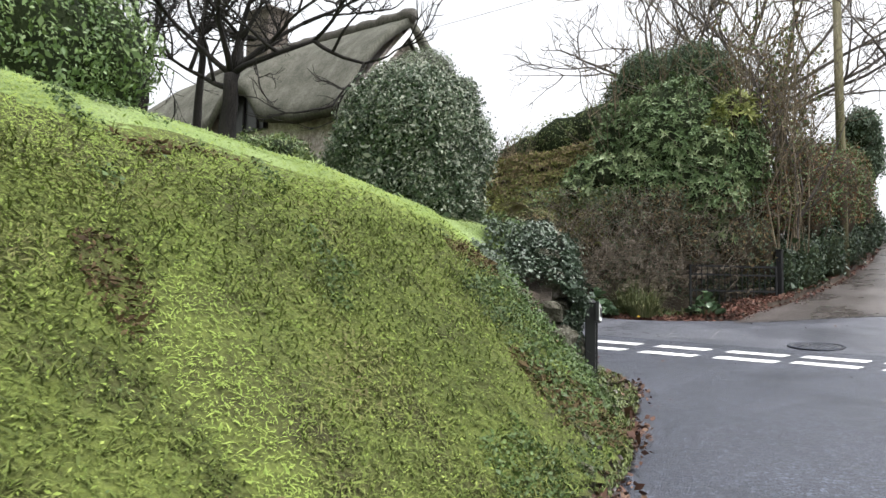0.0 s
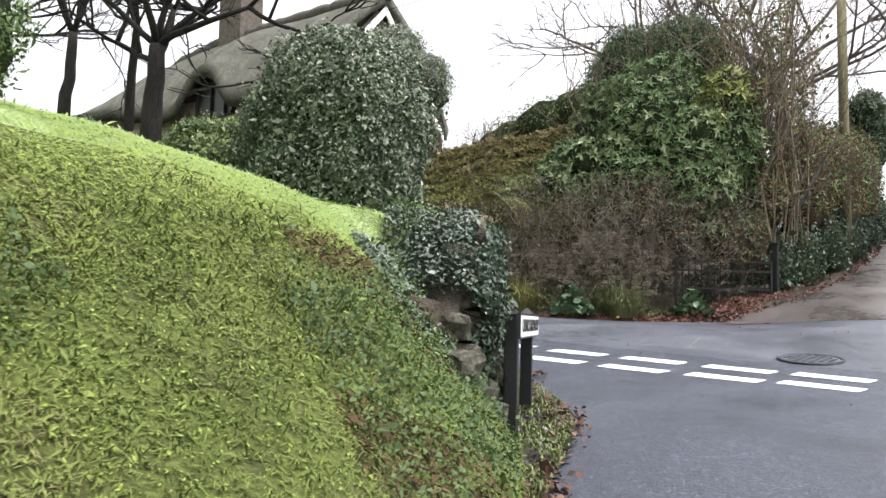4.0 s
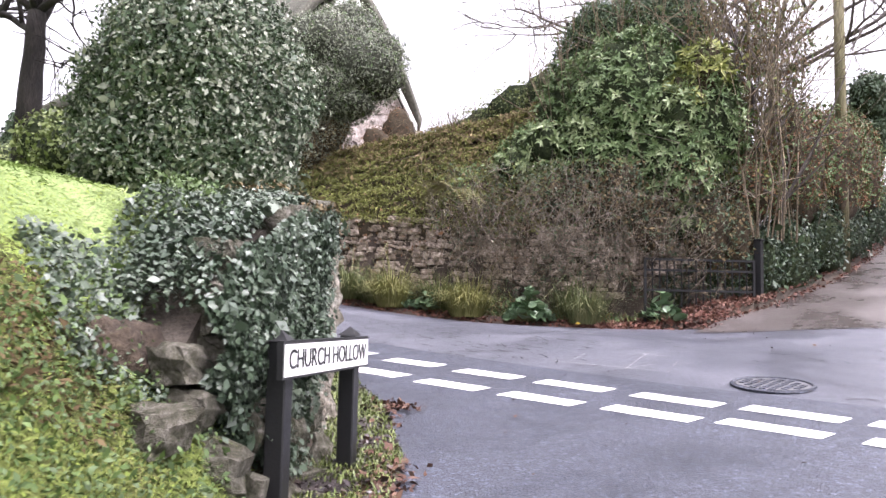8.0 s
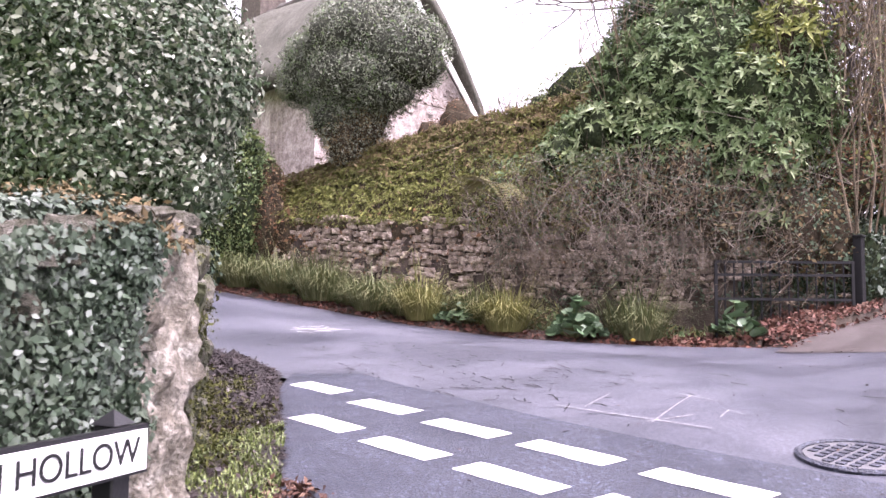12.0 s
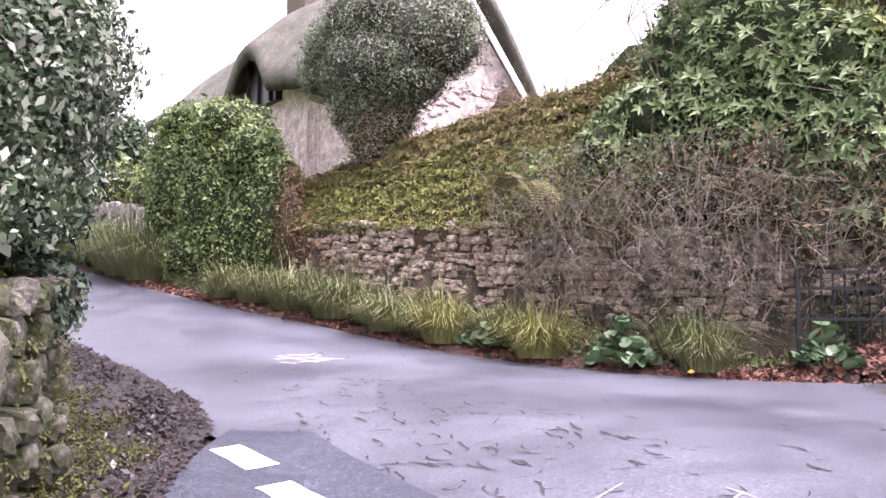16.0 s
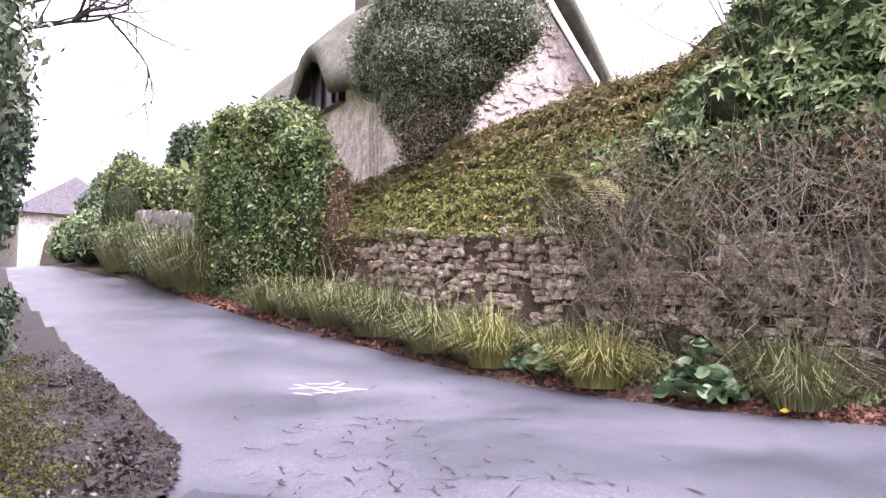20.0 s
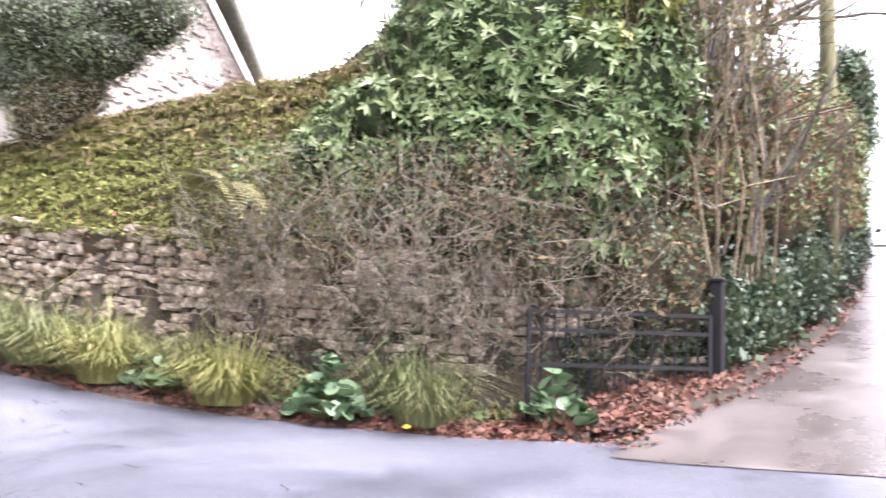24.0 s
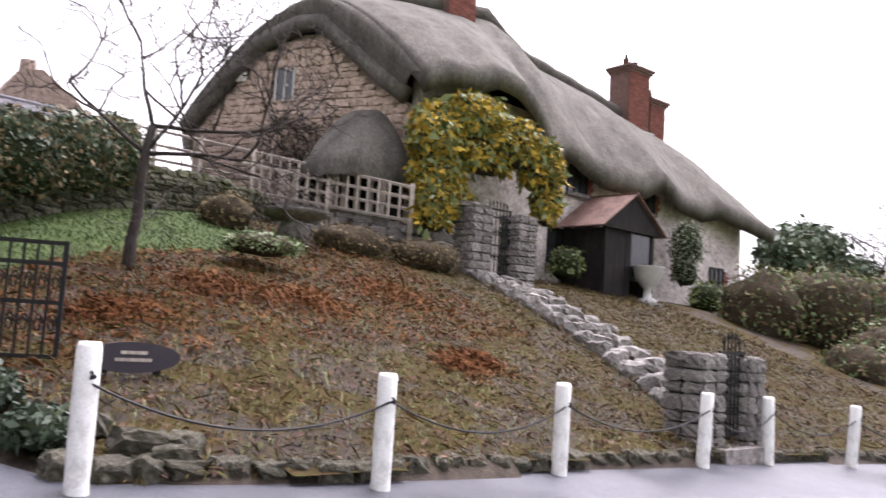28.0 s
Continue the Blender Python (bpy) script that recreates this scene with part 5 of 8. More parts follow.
shrub("evergreen_tree", [((-0.45, 16.8, 6.3), (0.5, 0.8, 0.7)), ((-0.55, 17.2, 5.6), (0.6, 0.9, 0.9)), ((-0.9, 16.8, 4.6), (0.7, 0.8, 0.8))], 3500, 0.13, CONIFER, "small dark evergreen behind the telegraph pole", "tree")
shrub("trimmed_field_hedge", [((-8.9, 11.9, 5.6), (1.3, 1.0, 0.85)), ((-7.2, 11.3, 5.8), (1.4, 1.0, 0.9)), ((-5.4, 10.3, 5.7), (1.2, 0.9, 0.85))], 3800, 0.09, BOXGREEN, "trimmed green hedge on the skyline by the cottage", "hedge")


def twigs(name, roots, ends, r, m, parent=None, wiggle=0.1, forks=2, sides=4):
    """Thin crooked stems, each with a few side shoots, in one mesh."""
    bits = []
    for a, b in zip(roots, ends):
        a, b = Vector(a), Vector(b)
        L = (b - a).length
        pts = [a]
        for k in range(1, 6):
            pts.append(a.lerp(b, k / 5) + Vector(RNG.normal(0, wiggle * L * 0.3, 3)))
        bits.append(tube(pts, [r * (1 - 0.15 * k) for k in range(6)], sides))
        for _ in range(forks):
            i = int(RNG.integers(1, 5))
            d = (pts[i + 1] - pts[i]).normalized() + Vector(RNG.normal(0, 0.6, 3))
            q = pts[i] + d * L * RNG.uniform(0.15, 0.4)
            bits.append(tube([pts[i], pts[i].lerp(q, 0.5) + Vector(RNG.normal(0, 0.03 * L, 3)), q], [r * 0.55, r * 0.4, r * 0.2], 3))
    return tagged(build(name, *merge(bits), m, parent), kind="stuff")


scrub = thing("bare_shrub", "tangle of leafless grey-brown stems over the wall", "bush")
n = 330
x = RNG.uniform(-5.0, -0.9, n)
yb = curve_through(WALL_NORTH, x) - RNG.uniform(0.08, 0.42, n)
roots = np.stack([x, yb, RNG.uniform(0.9, 2.4, n)], 1)
ends = roots + np.stack([RNG.normal(0, 0.6, n), RNG.normal(-0.08, 0.22, n), RNG.uniform(0.4, 1.35, n)], 1)
for share, m in ((slice(0, 190), TWIG_PALE), (slice(190, n), TWIG)):
    twigs("tangle", roots[share], ends[share], 0.0065, m, scrub, 0.34, 5)
for m, n, size, asp in ((BROWNHEDGE, 2600, 0.042, 0.45), (YEW, 2600, 0.05, 0.35), (CLIPPED, 6500, 0.05, 0.42), (CONIFER, 4000, 0.05, 0.42), (GREYLEAF, 1500, 0.05, 0.42)):
    k = RNG.uniform(-5.2, -0.4, n)
    z = RNG.uniform(1.6, 3.4, n)
    clear = np.sin(k * 6 + z * 3) * np.sin(z * 7 - k * 2) + RNG.normal(0, 0.3, n) + (z - 2.75) * 1.1 > 0
    k, z = k[clear], z[clear]
    tagged(leaves("foliage", np.stack([k, curve_through(WALL_NORTH, k) - RNG.uniform(-0.1, 0.4, len(k)) + (z - 1.8) * 0.15, z], 1), np.tile([0, -1, 0.4], (len(k), 1)), size, m, scrub, "", asp, 0.3, 0.8), kind="stuff")
# Added dark leaves close to the wall, coloured for the shade inside the thicket.
k, z = RNG.uniform(-4.9, -0.6, 9000), RNG.uniform(0.9, 2.7, 9000)
dense = np.sin(k * 4.1 + z) * np.sin(z * 5 + k * 1.7) + RNG.normal(0, 0.35, len(k)) + 0.5 * ss(-4.2, -2.2, k) > 0.25
k, z = k[dense], z[dense]
spot = np.stack([k, curve_through(WALL_NORTH, k) - RNG.uniform(0.02, 0.22, len(k)), z], 1)
for part_of, m in ((slice(0, 2600), CONIFER), (slice(2600, None), DARKBROWN)):
    tagged(leaves("foliage", spot[part_of], np.tile([0, -1, 0.3], (len(spot[part_of]), 1)), 0.05, m, scrub, "", 0.45, 0.4, 0.9), kind="stuff")
sprays = [((-4.0, 6.35, 3.4), (0.35, 0.2, 0.25)), ((-3.45, 6.55, 3.75), (0.4, 0.25, 0.35)), ((-2.75, 6.85, 3.95), (0.45, 0.25, 0.35)), ((-2.4, 7.0, 3.4), (0.45, 0.25, 0.3)), ((-1.4, 7.4, 4.1), (0.45, 0.3, 0.5)), ((-1.05, 7.6, 3.4), (0.35, 0.3, 0.4)), ((-1.15, 7.55, 2.3), (0.35, 0.3, 0.4)), ((-1.6, 7.3, 2.85), (0.3, 0.3, 0.3))]
leaning = shrub("laurel_sprays", sprays, 500, 0.12, CLIPPED, "pale green laurel sprays leaning over the wall", "bush", core=SHADE, aspect=0.34, wild=0.8)
p, d = on_blobs(sprays, 330)
rosettes("rosette_foliage", p, d + np.array([0, -0.3, 0]), 0.14, LAUREL_PALE, leaning)
k = RNG.uniform(-12.6, -3.2, 900)
tagged(leaves("foliage", np.stack([k, curve_through(WALL_NORTH, k) - RNG.uniform(0.03, 0.2, 900), RNG.uniform(1.5, 2.7, 900)], 1), np.tile([0, -1, 0.3], (900, 1)), 0.05, RUST, scrub, "", 0.5, 0.4, 0.9), kind="stuff")
n = 15000
haw = thing("hawthorn", "open brown-leaved hawthorn with the sky showing through", "tree")
x, yy = RNG.uniform(-1.7, 0.15, n), RNG.uniform(8.3, 11.2, n)
zz = 2.8 + RNG.random(n) ** 0.95 * (4.6 + 0.5 * np.sin(x * 7) + 0.4 * np.sin(yy * 5))
some = np.sin(x * 6 + zz * 2) * np.sin(zz * 4 - yy * 3) + RNG.normal(0, 0.4, n) + 0.3 - 0.09 * (zz - 3) > 0
spot = np.stack([x, yy, zz], 1)[some]
for part_of, m in ((slice(0, 3200), BROWNHEDGE), (slice(3200, 5200), CLIPPED), (slice(5200, 6400), RUST), (slice(6400, None), YEW)):
    tagged(leaves("foliage", spot[part_of], np.tile([0.3, -0.8, 0.4], (len(spot[part_of]), 1)), 0.075, m, haw, "", 0.5, 0.3, 1.0), kind="stuff")
for k in range(34):
    a = Vector((RNG.uniform(-1.6, 0.0), RNG.uniform(8.6, 11.0), 2.0))
    twigs("stem", [a], [a + Vector((RNG.normal(0, 0.35), RNG.normal(0, 0.25), RNG.uniform(3.6, 6.0)))], 0.045 if k < 3 else 0.014, BARK_GREY if k < 3 else TWIG_PALE, haw, 0.08, 14)
stems = thing("sapling_stems", "thin upright bare saplings among the laurel", "saplings")
x = RNG.uniform(-3.8, 0.2, 84)
yy = 7.6 + 0.5 * (x + 3.5) * 0.5 + RNG.uniform(-0.5, 1.6, 84)
zz = np.full(84, 2.0)
for i in range(84):
    a = Vector((x[i], yy[i], zz[i]))
    twigs("stem", [a], [(a.x + RNG.normal(0, 0.4), a.y + RNG.normal(0, 0.2), RNG.uniform(5.0, 8.4))], 0.018, TWIG, stems, 0.07, 6)

# fern and sedges, docks below the wall
fern = thing("fern", "yellowing fern frond clump in the hedge", "fern", at=(-4.83, 5.67, 2.94))
for i in range(13):
    a = -math.pi + RNG.uniform(-0.2, 0.9) if i < 10 else RNG.uniform(-0.9, 0.0)
    ln = RNG.uniform(0.55, 0.95)
    n = 16
    pts = [Vector((math.cos(a) * ln * s, math.sin(a) * ln * s * 0.45, (0.5 - 0.05 * i) * s - 0.34 * s * s)) for s in np.linspace(0, 1, n)]
    bits = [tube(pts, [0.005] * n, 3)]
    for j in range(2, n):
        for sd in (-1, 1):
            w = 0.16 * math.sin(math.pi * min(1.0, 0.25 + 0.75 * j / n)) + 0.02
            t = (pts[j] - pts[j - 1]).normalized()
            s = Vector((-t.y, t.x, 0)).normalized() * sd + Vector((0, 0, 0.15))
            bits.append(([pts[j], pts[j] + s * w * 0.5 + t * 0.035, pts[j] + s * w + t * 0.04, pts[j] + s * w * 0.5 + t * 0.005], [(0, 1, 2, 3)]))
    build("frond", *merge(bits), FERN, fern)


def sedge(x, y, r, h, n, m, label):
    z = float(land_z(x, y)) + 0.02
    n, h = int(n * 2.4), h * RNG.uniform(1.0, 1.3)
    t = thing("sedge_clump", label, "grass clump", "sedge clumps below the wall", at=(x, y, z))
    a, q = RNG.uniform(0, 6.28, n), RNG.random(n) ** 0.7 * r * 0.7
    root = np.stack([np.cos(a) * q, np.sin(a) * q, np.zeros(n)], 1)
    head = np.stack([np.cos(a), np.sin(a) - 0.25, np.zeros(n)], 1)
    tagged(blades("tuft", root, h, 0.011, m, t, "", lean=1.35, heading=head, spread=0.3), kind="stuff")


for x, off, r, h, n, m in ((-4.15, 0.2, 0.4, 0.6, 400, STRAW), (-5.5, 0.2, 0.36, 0.55, 300, STRAW), (-5.9, 0.3, 0.3, 0.45, 160, SEDGE), (-6.5, 0.25, 0.42, 0.5, 300, SEDGE), (-7.1, 0.45, 0.3, 0.4, 160, SEDGE), (-7.8, 0.35, 0.5, 0.65, 420, SEDGE), (-8.8, 0.4, 0.45, 0.65, 320, SEDGE), (-9.7, 0.4, 0.45, 0.6, 300, SEDGE), (-2.25, 0.2, 0.36, 0.55, 240, SEDGE), (-2.7, 0.6, 0.3, 0.5, 130, SEDGE), (-10.5, 0.3, 0.4, 0.6, 250, SEDGE), (-4.9, 0.6, 0.4, 0.55, 260, SEDGE), (-13.6, 0.3, 0.7, 1.0, 420, SEDGE), (-14.6, 0.3, 0.75, 1.1, 420, SEDGE), (-15.8, 0.4, 0.7, 0.9, 380, SEDGE), (-18.6, 0.5, 0.9, 1.1, 420, SEDGE)):
    sedge(x, float(curve_through(KERB_NORTH, x)) + off + 0.1, r, h, n, m, "arching yellow-straw sedge clump" if m is STRAW else "arching green sedge clump by the lane")


k = RNG.uniform(-13.5, -1.6, 26000)
off = RNG.uniform(0.4, 1.1, len(k))
yy = curve_through(KERB_NORTH, k) + off
high = RNG.random(len(k)) ** 1.6 * (0.12 + 0.38 * off) * (0.7 + 0.5 * np.sin(k * 3.1) * np.sin(k * 1.3 + 1)) * np.interp(k, [-4.0, -2.4], [1, 0.35])
spot = np.column_stack([k, yy, land_z(k, yy) + 0.02 + high])
weedy = thing("verge_weeds", "tangle of low green and yellowing weeds below the wall", "weeds")
for part_of, m, size, asp in ((slice(0, 6500), SEDGE, 0.1, 0.12), (slice(6500, 9000), STRAW, 0.12, 0.1), (slice(9000, 17500), CLIPPED, 0.05, 0.55), (slice(17500, 26000), BROWNHEDGE, 0.055, 0.4)):
    tagged(leaves("foliage", spot[part_of], np.tile([0, -0.7, 0.5], (len(k[part_of]), 1)), size, m, weedy, "", asp, 0.1, 0.9), kind="stuff")


def dock(x, y, r, n, size, label):
    z = float(land_z(x, y)) + 0.02
    t = thing("broad_leaf_plant", label, "plant", "broad-leaved plants below the wall", at=(x, y, z))
    for i in range(n):
        a = RNG.uniform(0, 6.28)
        q = r * RNG.random() ** 0.6
        px, py, pz = q * math.cos(a), q * math.sin(a) * 0.7, 0.07 + (r - q) * 1.05 * RNG.uniform(0.5, 1.25)
        s = size * RNG.uniform(0.6, 1.25)
        tilt = Euler((RNG.normal(-0.5, 0.35), RNG.normal(0, 0.35), RNG.uniform(0, 6.28)))
        v = [Vector((0, 0, -0.12 * s))] + [Vector((math.cos(b) * s * 0.5 * (1 + 0.06 * math.sin(5 * b)), math.sin(b) * s * 0.55 - (0.12 * s if abs(b - 4.71) < 0.3 else 0) * -1, 0.05 * s * math.sin(2 * b))) for b in np.linspace(0, 6.28, 13)[:-1]]
        v = [tilt.to_matrix() @ p + Vector((px, py, pz)) for p in v]
        build("leaf", v, [(0, k, k % 12 + 1) for k in range(1, 13)], DOCK, t, smooth=True)
        if i % 3 == 0:
            rod("stalk", [(px * 0.3, py * 0.3, 0), (px, py, pz)], 0.006, SEDGE, t, sides=4)


for x, off, r, n, s in ((-3.1, 0.24, 0.46, 130, 0.16), (-4.85, 0.3, 0.28, 34, 0.14), (-5.2, 0.4, 0.2, 10, 0.12), (-1.15, 0.36, 0.38, 40, 0.17), (-1.5, 0.8, 0.22, 8, 0.17)):
    dock(x, float(curve_through(KERB_NORTH, x)) + off, r, n, s, "low clump of broad green dock-like leaves")
ob = leaves("yellow_leaf", np.array([[-2.2, float(curve_through(KERB_NORTH, -2.2)) - 0.08, float(road_z(-2.2, curve_through(KERB_NORTH, -2.2))) + 0.07]]), np.array([[0, -0.6, 0.7]]), 0.085, YELLOWLEAF, aspect=0.8, wild=0.05)
tagged(ob, "single fallen yellow leaf at the kerb", "leaf")

# further up the lane
shrub("creeper_shrub", [((-10.2, 4.65, 2.6), (0.5, 0.28, 0.9)), ((-9.7, 4.8, 2.3), (0.45, 0.22, 0.6)), ((-10.4, 4.7, 3.5), (0.4, 0.3, 0.4))], 1500, 0.06, BROWNHEDGE, "reddish-brown twiggy creeper at the end of the wall", "bush", core=SHADE_BROWN, extra=(RUST, 0.3), wild=0.9)
shrub("tall_box_hedge", [((-10.8, 4.5, 2.9), (0.7, 0.5, 1.3)), ((-12.2, 4.35, 3.2), (1.1, 0.95, 1.9)), ((-13.3, 4.1, 3.7), (1.1, 0.95, 1.7)), ((-11.4, 4.5, 2.6), (0.9, 0.8, 1.3)), ((-12.4, 4.4, 4.5), (1.1, 0.9, 0.85)), ((-14.0, 4.1, 4.2), (0.9, 0.9, 1.2)), ((-11.0, 4.3, 4.2), (0.6, 0.5, 0.45)), ((-11.8, 4.0, 4.8), (0.5, 0.5, 0.4)), ((-13.2, 3.7, 5.0), (0.6, 0.5, 0.4)), ((-12.6, 3.6, 2.2), (0.6, 0.4, 0.6)), ((-11.6, 3.9, 3.4), (0.4, 0.35, 0.5)), ((-10.6, 4.6, 3.6), (0.45, 0.4, 0.5)), ((-13.7, 3.5, 3.2), (0.5, 0.4, 0.6))], 13000, 0.095, CLIPPED, "tall rounded evergreen hedge standing at the lane edge", "hedge", extra=(BOXGREEN, 0.6), low=-0.9, wild=0.95)
shrub("garden_hedge", [((-16.5, 4.3, 3.9), (1.3, 0.8, 0.8)), ((-18.6, 3.9, 4.2), (1.3, 0.8, 0.75)), ((-20.8, 3.5, 4.6), (1.3, 0.8, 0.8)), ((-22.8, 3.2, 5.0), (1.2, 0.8, 0.9))], 5200, 0.12, BOXGREEN, "yellow-green garden hedge on top of the low wall", "hedge")
shrub("topiary_ball", [((-20.4, 2.7, 4.05), (0.62, 0.6, 0.72))], 1600, 0.06, SHADE, "dark clipped topiary ball", "topiary", core=SHADE)
shrub("lane_plants", [((-17.2, 3.1, 2.6), (1.1, 0.6, 0.6)), ((-19.5, 2.7, 3.0), (1.2, 0.6, 0.65)), ((-22, 2.1, 3.4), (1.3, 0.7, 0.8)), ((-25.2, 1.9, 3.5), (1.7, 0.7, 0.8))], 4200, 0.13, LAUREL_PALE, "mixed green plants spilling beside the lane", "plants", extra=(DOCK, 0.4))
shrub("garden_tree", [((-22.2, 4.8, 5.9), (0.95, 0.7, 0.75)), ((-21.8, 4.7, 6.4), (0.7, 0.55, 0.55)), ((-22.3, 4.9, 4.8), (0.4, 0.4, 0.9))], 3200, 0.16, CONIFER, "round dark evergreen tree in the garden", "tree")
shrub("far_conifer", [((-29, 3.5, 4.6), (1.6, 1.0, 2.0)), ((-28.3, 3.8, 6.3), (0.9, 0.6, 0.9)), ((-30.5, 3.6, 5.0), (1.2, 0.9, 1.3)), ((-28.6, 2.7, 5.0), (0.7, 0.5, 0.6)), ((-29.2, 4.3, 5.8), (0.7, 0.6, 0.7))], 3600, 0.2, CONIFER, "spreading conifer further up the lane", "tree")
house = thing("far_cottage", "pale rendered cottage far up the lane", "house", at=(-46, 2.4, 1.6), turn=8)
box_part("wall", (-3, -2, -1.5), (3, 3, 4.9), PALEWASH, house)
bm = bmesh.new()
vs = [bm.verts.new(c) for c in ((-3.4, -2.6, 4.7), (3.4, -2.6, 4.7), (3.4, 3.6, 4.7), (-3.4, 3.6, 4.7), (-3.4, 0.5, 6.7), (3.4, 0.5, 6.7))]
for q in ((0, 1, 5, 4), (2, 3, 4, 5), (1, 2, 5), (3, 0, 4), (3, 2, 1, 0)):
    bm.faces.new([vs[i] for i in q])
part("roof", bm, SLATE, house)
for x in (-1.6, 1.2):
    w = box_part("window", (x, -2.04, 3.6), (x + 0.9, -1.96, 4.8), GLASS, house)
box_part("porch", (2.9, -1.2, 1.6), (4.0, 0.2, 2.0), LEAD, house)


# ---- trees ----
def grow(start, way, ln, r, depth, out, rnd, bend=0.25, split=3, up=0.15, shrink=0.68):
    """Limbs of a bare tree: a list of (depth, points, radii)."""
    pts, d = [Vector(start)], Vector(way).normalized()
    n = 5
    for _ in range(n):
        d = (d + Vector((rnd.gauss(0, bend * 0.45), rnd.gauss(0, bend * 0.45), rnd.gauss(up * 0.3, bend * 0.3)))).normalized()
        pts.append(pts[-1] + d * ln / n)
    out.append((depth, pts, [r * (1 - 0.45 * i / n) for i in range(n + 1)]))
    if depth == 0:
        return
    for k in range(split):
        i = rnd.randint(2, n) if k else n
        side = Vector((rnd.gauss(0, 1), rnd.gauss(0, 1), rnd.gauss(0.1, 0.6))).normalized()
        grow(pts[i], d * 0.75 + side * rnd.uniform(0.5, 0.95), ln * shrink * rnd.uniform(0.75, 1.2), r * (0.62 if k else 0.72), depth - 1, out, rnd, bend * 1.1, split, up, shrink)


def bare_tree(name, at, height, r, label, m, seed, levels=4, starts=None, split=3, lean=(0, 0, 1), trunk=0.45, up=0.15, limb=0.55, thin=0.004):
    t = thing(name, label, "tree", at=at)
    rnd = random.Random(seed)
    trunk_pts = [(0, 0, -1.5 if at[1] < 0 else -0.3)]
    for i in range(1, 6):
        k = i / 5
        trunk_pts.append((lean[0] * k * height * trunk + rnd.gauss(0, 0.02), lean[1] * k * height * trunk + rnd.gauss(0, 0.02), height * trunk * k))
    v, f = tube(trunk_pts, [r * 1.35, r * 1.1, r, r * 0.95, r * 0.9, r * 0.82], 9)
    build("trunk", v, f, m, t, smooth=True)
    limbs = []
    for way in starts or [(rnd.gauss(0, 0.6), rnd.gauss(0, 0.6), 1) for _ in range(4)]:
        grow(trunk_pts[-1] if starts is None else trunk_pts[rnd.randint(4, 5)], way, height * 0.36, r * limb, levels, limbs, rnd, split=split, up=up)
    for dep, pts, rad in limbs:
        if dep >= levels - 1:
            v, f = tube(pts, rad, 6)
            build("limb", v, f, m, t, smooth=True)
    fine = [tube(pts, [max(q, thin) for q in rad], 4 if dep > 1 else 3) for dep, pts, rad in limbs if dep < levels - 1]
    tagged(build("crown", *merge(fine), m, t), kind="stuff")
    return t


bare_tree("bare_tree", (-6.7, -1.2, 3.3), 4.6, 0.15, "dark leafless tree with ivy-clad trunk on the lawn", BARK, 4, 5, [(-0.9, -0.7, 0.75), (0.15, 0.1, 1), (-0.2, 0.6, 0.9), (0.7, 0.5, 0.6), (0.3, -0.4, 0.8), (-0.6, 0.3, 0.9), (-1.0, 0.2, 0.35), (1.0, 0.3, 0.45)], 3, (0.02, 0.03, 1), 0.3, 0.12, 0.42, 0.0035)
bare_tree("bare_tree", (-9.4, -1.4, 4.0), 4.2, 0.1, "thin leafless tree behind the dark one", BARK, 9, 4, None, 3, (-0.05, 0.1, 1), 0.35)
bare_tree("bare_tree", (-8.9, -0.4, 3.9), 4.4, 0.08, "slender leafless tree on the lawn edge", BARK, 12, 5, None, 2, (0.02, 0.0, 1), 0.5)
bare_tree("bare_tree", (-15.5, -1.6, 3.4), 6.4, 0.14, "leafless tree overhanging the upper lane", BARK, 17, 4, [(0.2, 1.0, 0.9), (0.5, 0.9, 0.5), (-0.3, 0.8, 0.6), (0.1, 0.3, 1), (0.6, 0.4, 0.7)], 3, (0, 0.08, 1), 0.5, 0.1, 0.42, 0.008)
bare_tree("bare_tree", (-2.1, 14.6, 4.2), 8.6, 0.15, "large leafless tree behind the laurel thicket", BARK_GREY, 21, 5, [(-0.9, -0.3, 0.9), (-0.4, 0.2, 1), (0.35, -0.2, 1), (0.9, 0.0, 0.8), (0.9, 0.2, 0.35), (-0.7, -0.2, 0.6), (1.0, -0.1, 0.15), (1.0, 0.1, 0.3), (-1.0, -0.3, 0.45), (-0.9, 0.2, 0.7)], 3, (0.0, 0.0, 1), 0.36, 0.1, 0.42, 0.0045)
bare_tree("bare_tree", (-4.2, 12.6, 4.0), 7.0, 0.12, "leafless tree with spreading crown behind the conifer", BARK_GREY, 33, 5, [(-0.9, -0.2, 0.5), (-0.5, 0.1, 1), (0.3, -0.2, 1), (0.8, 0.2, 0.8)], 3, (0, 0, 1), 0.42, 0.08)
bare_tree("garden_cherry", (6.3, 10.3, float(garden_z(6.3, 10.3))), 3.4, 0.065, "slender grey leafless tree on the sloping lawn", CHERRYBARK, 41, 5, [(-0.95, 0.35, 0.75), (0.4, -0.25, 1.0), (1.0, -0.5, 0.3), (1.0, -0.6, 0.0), (-0.4, 0.1, 1)], 3, (0.06, -0.03, 1), 0.53, 0.04, 0.45, 0.0042)
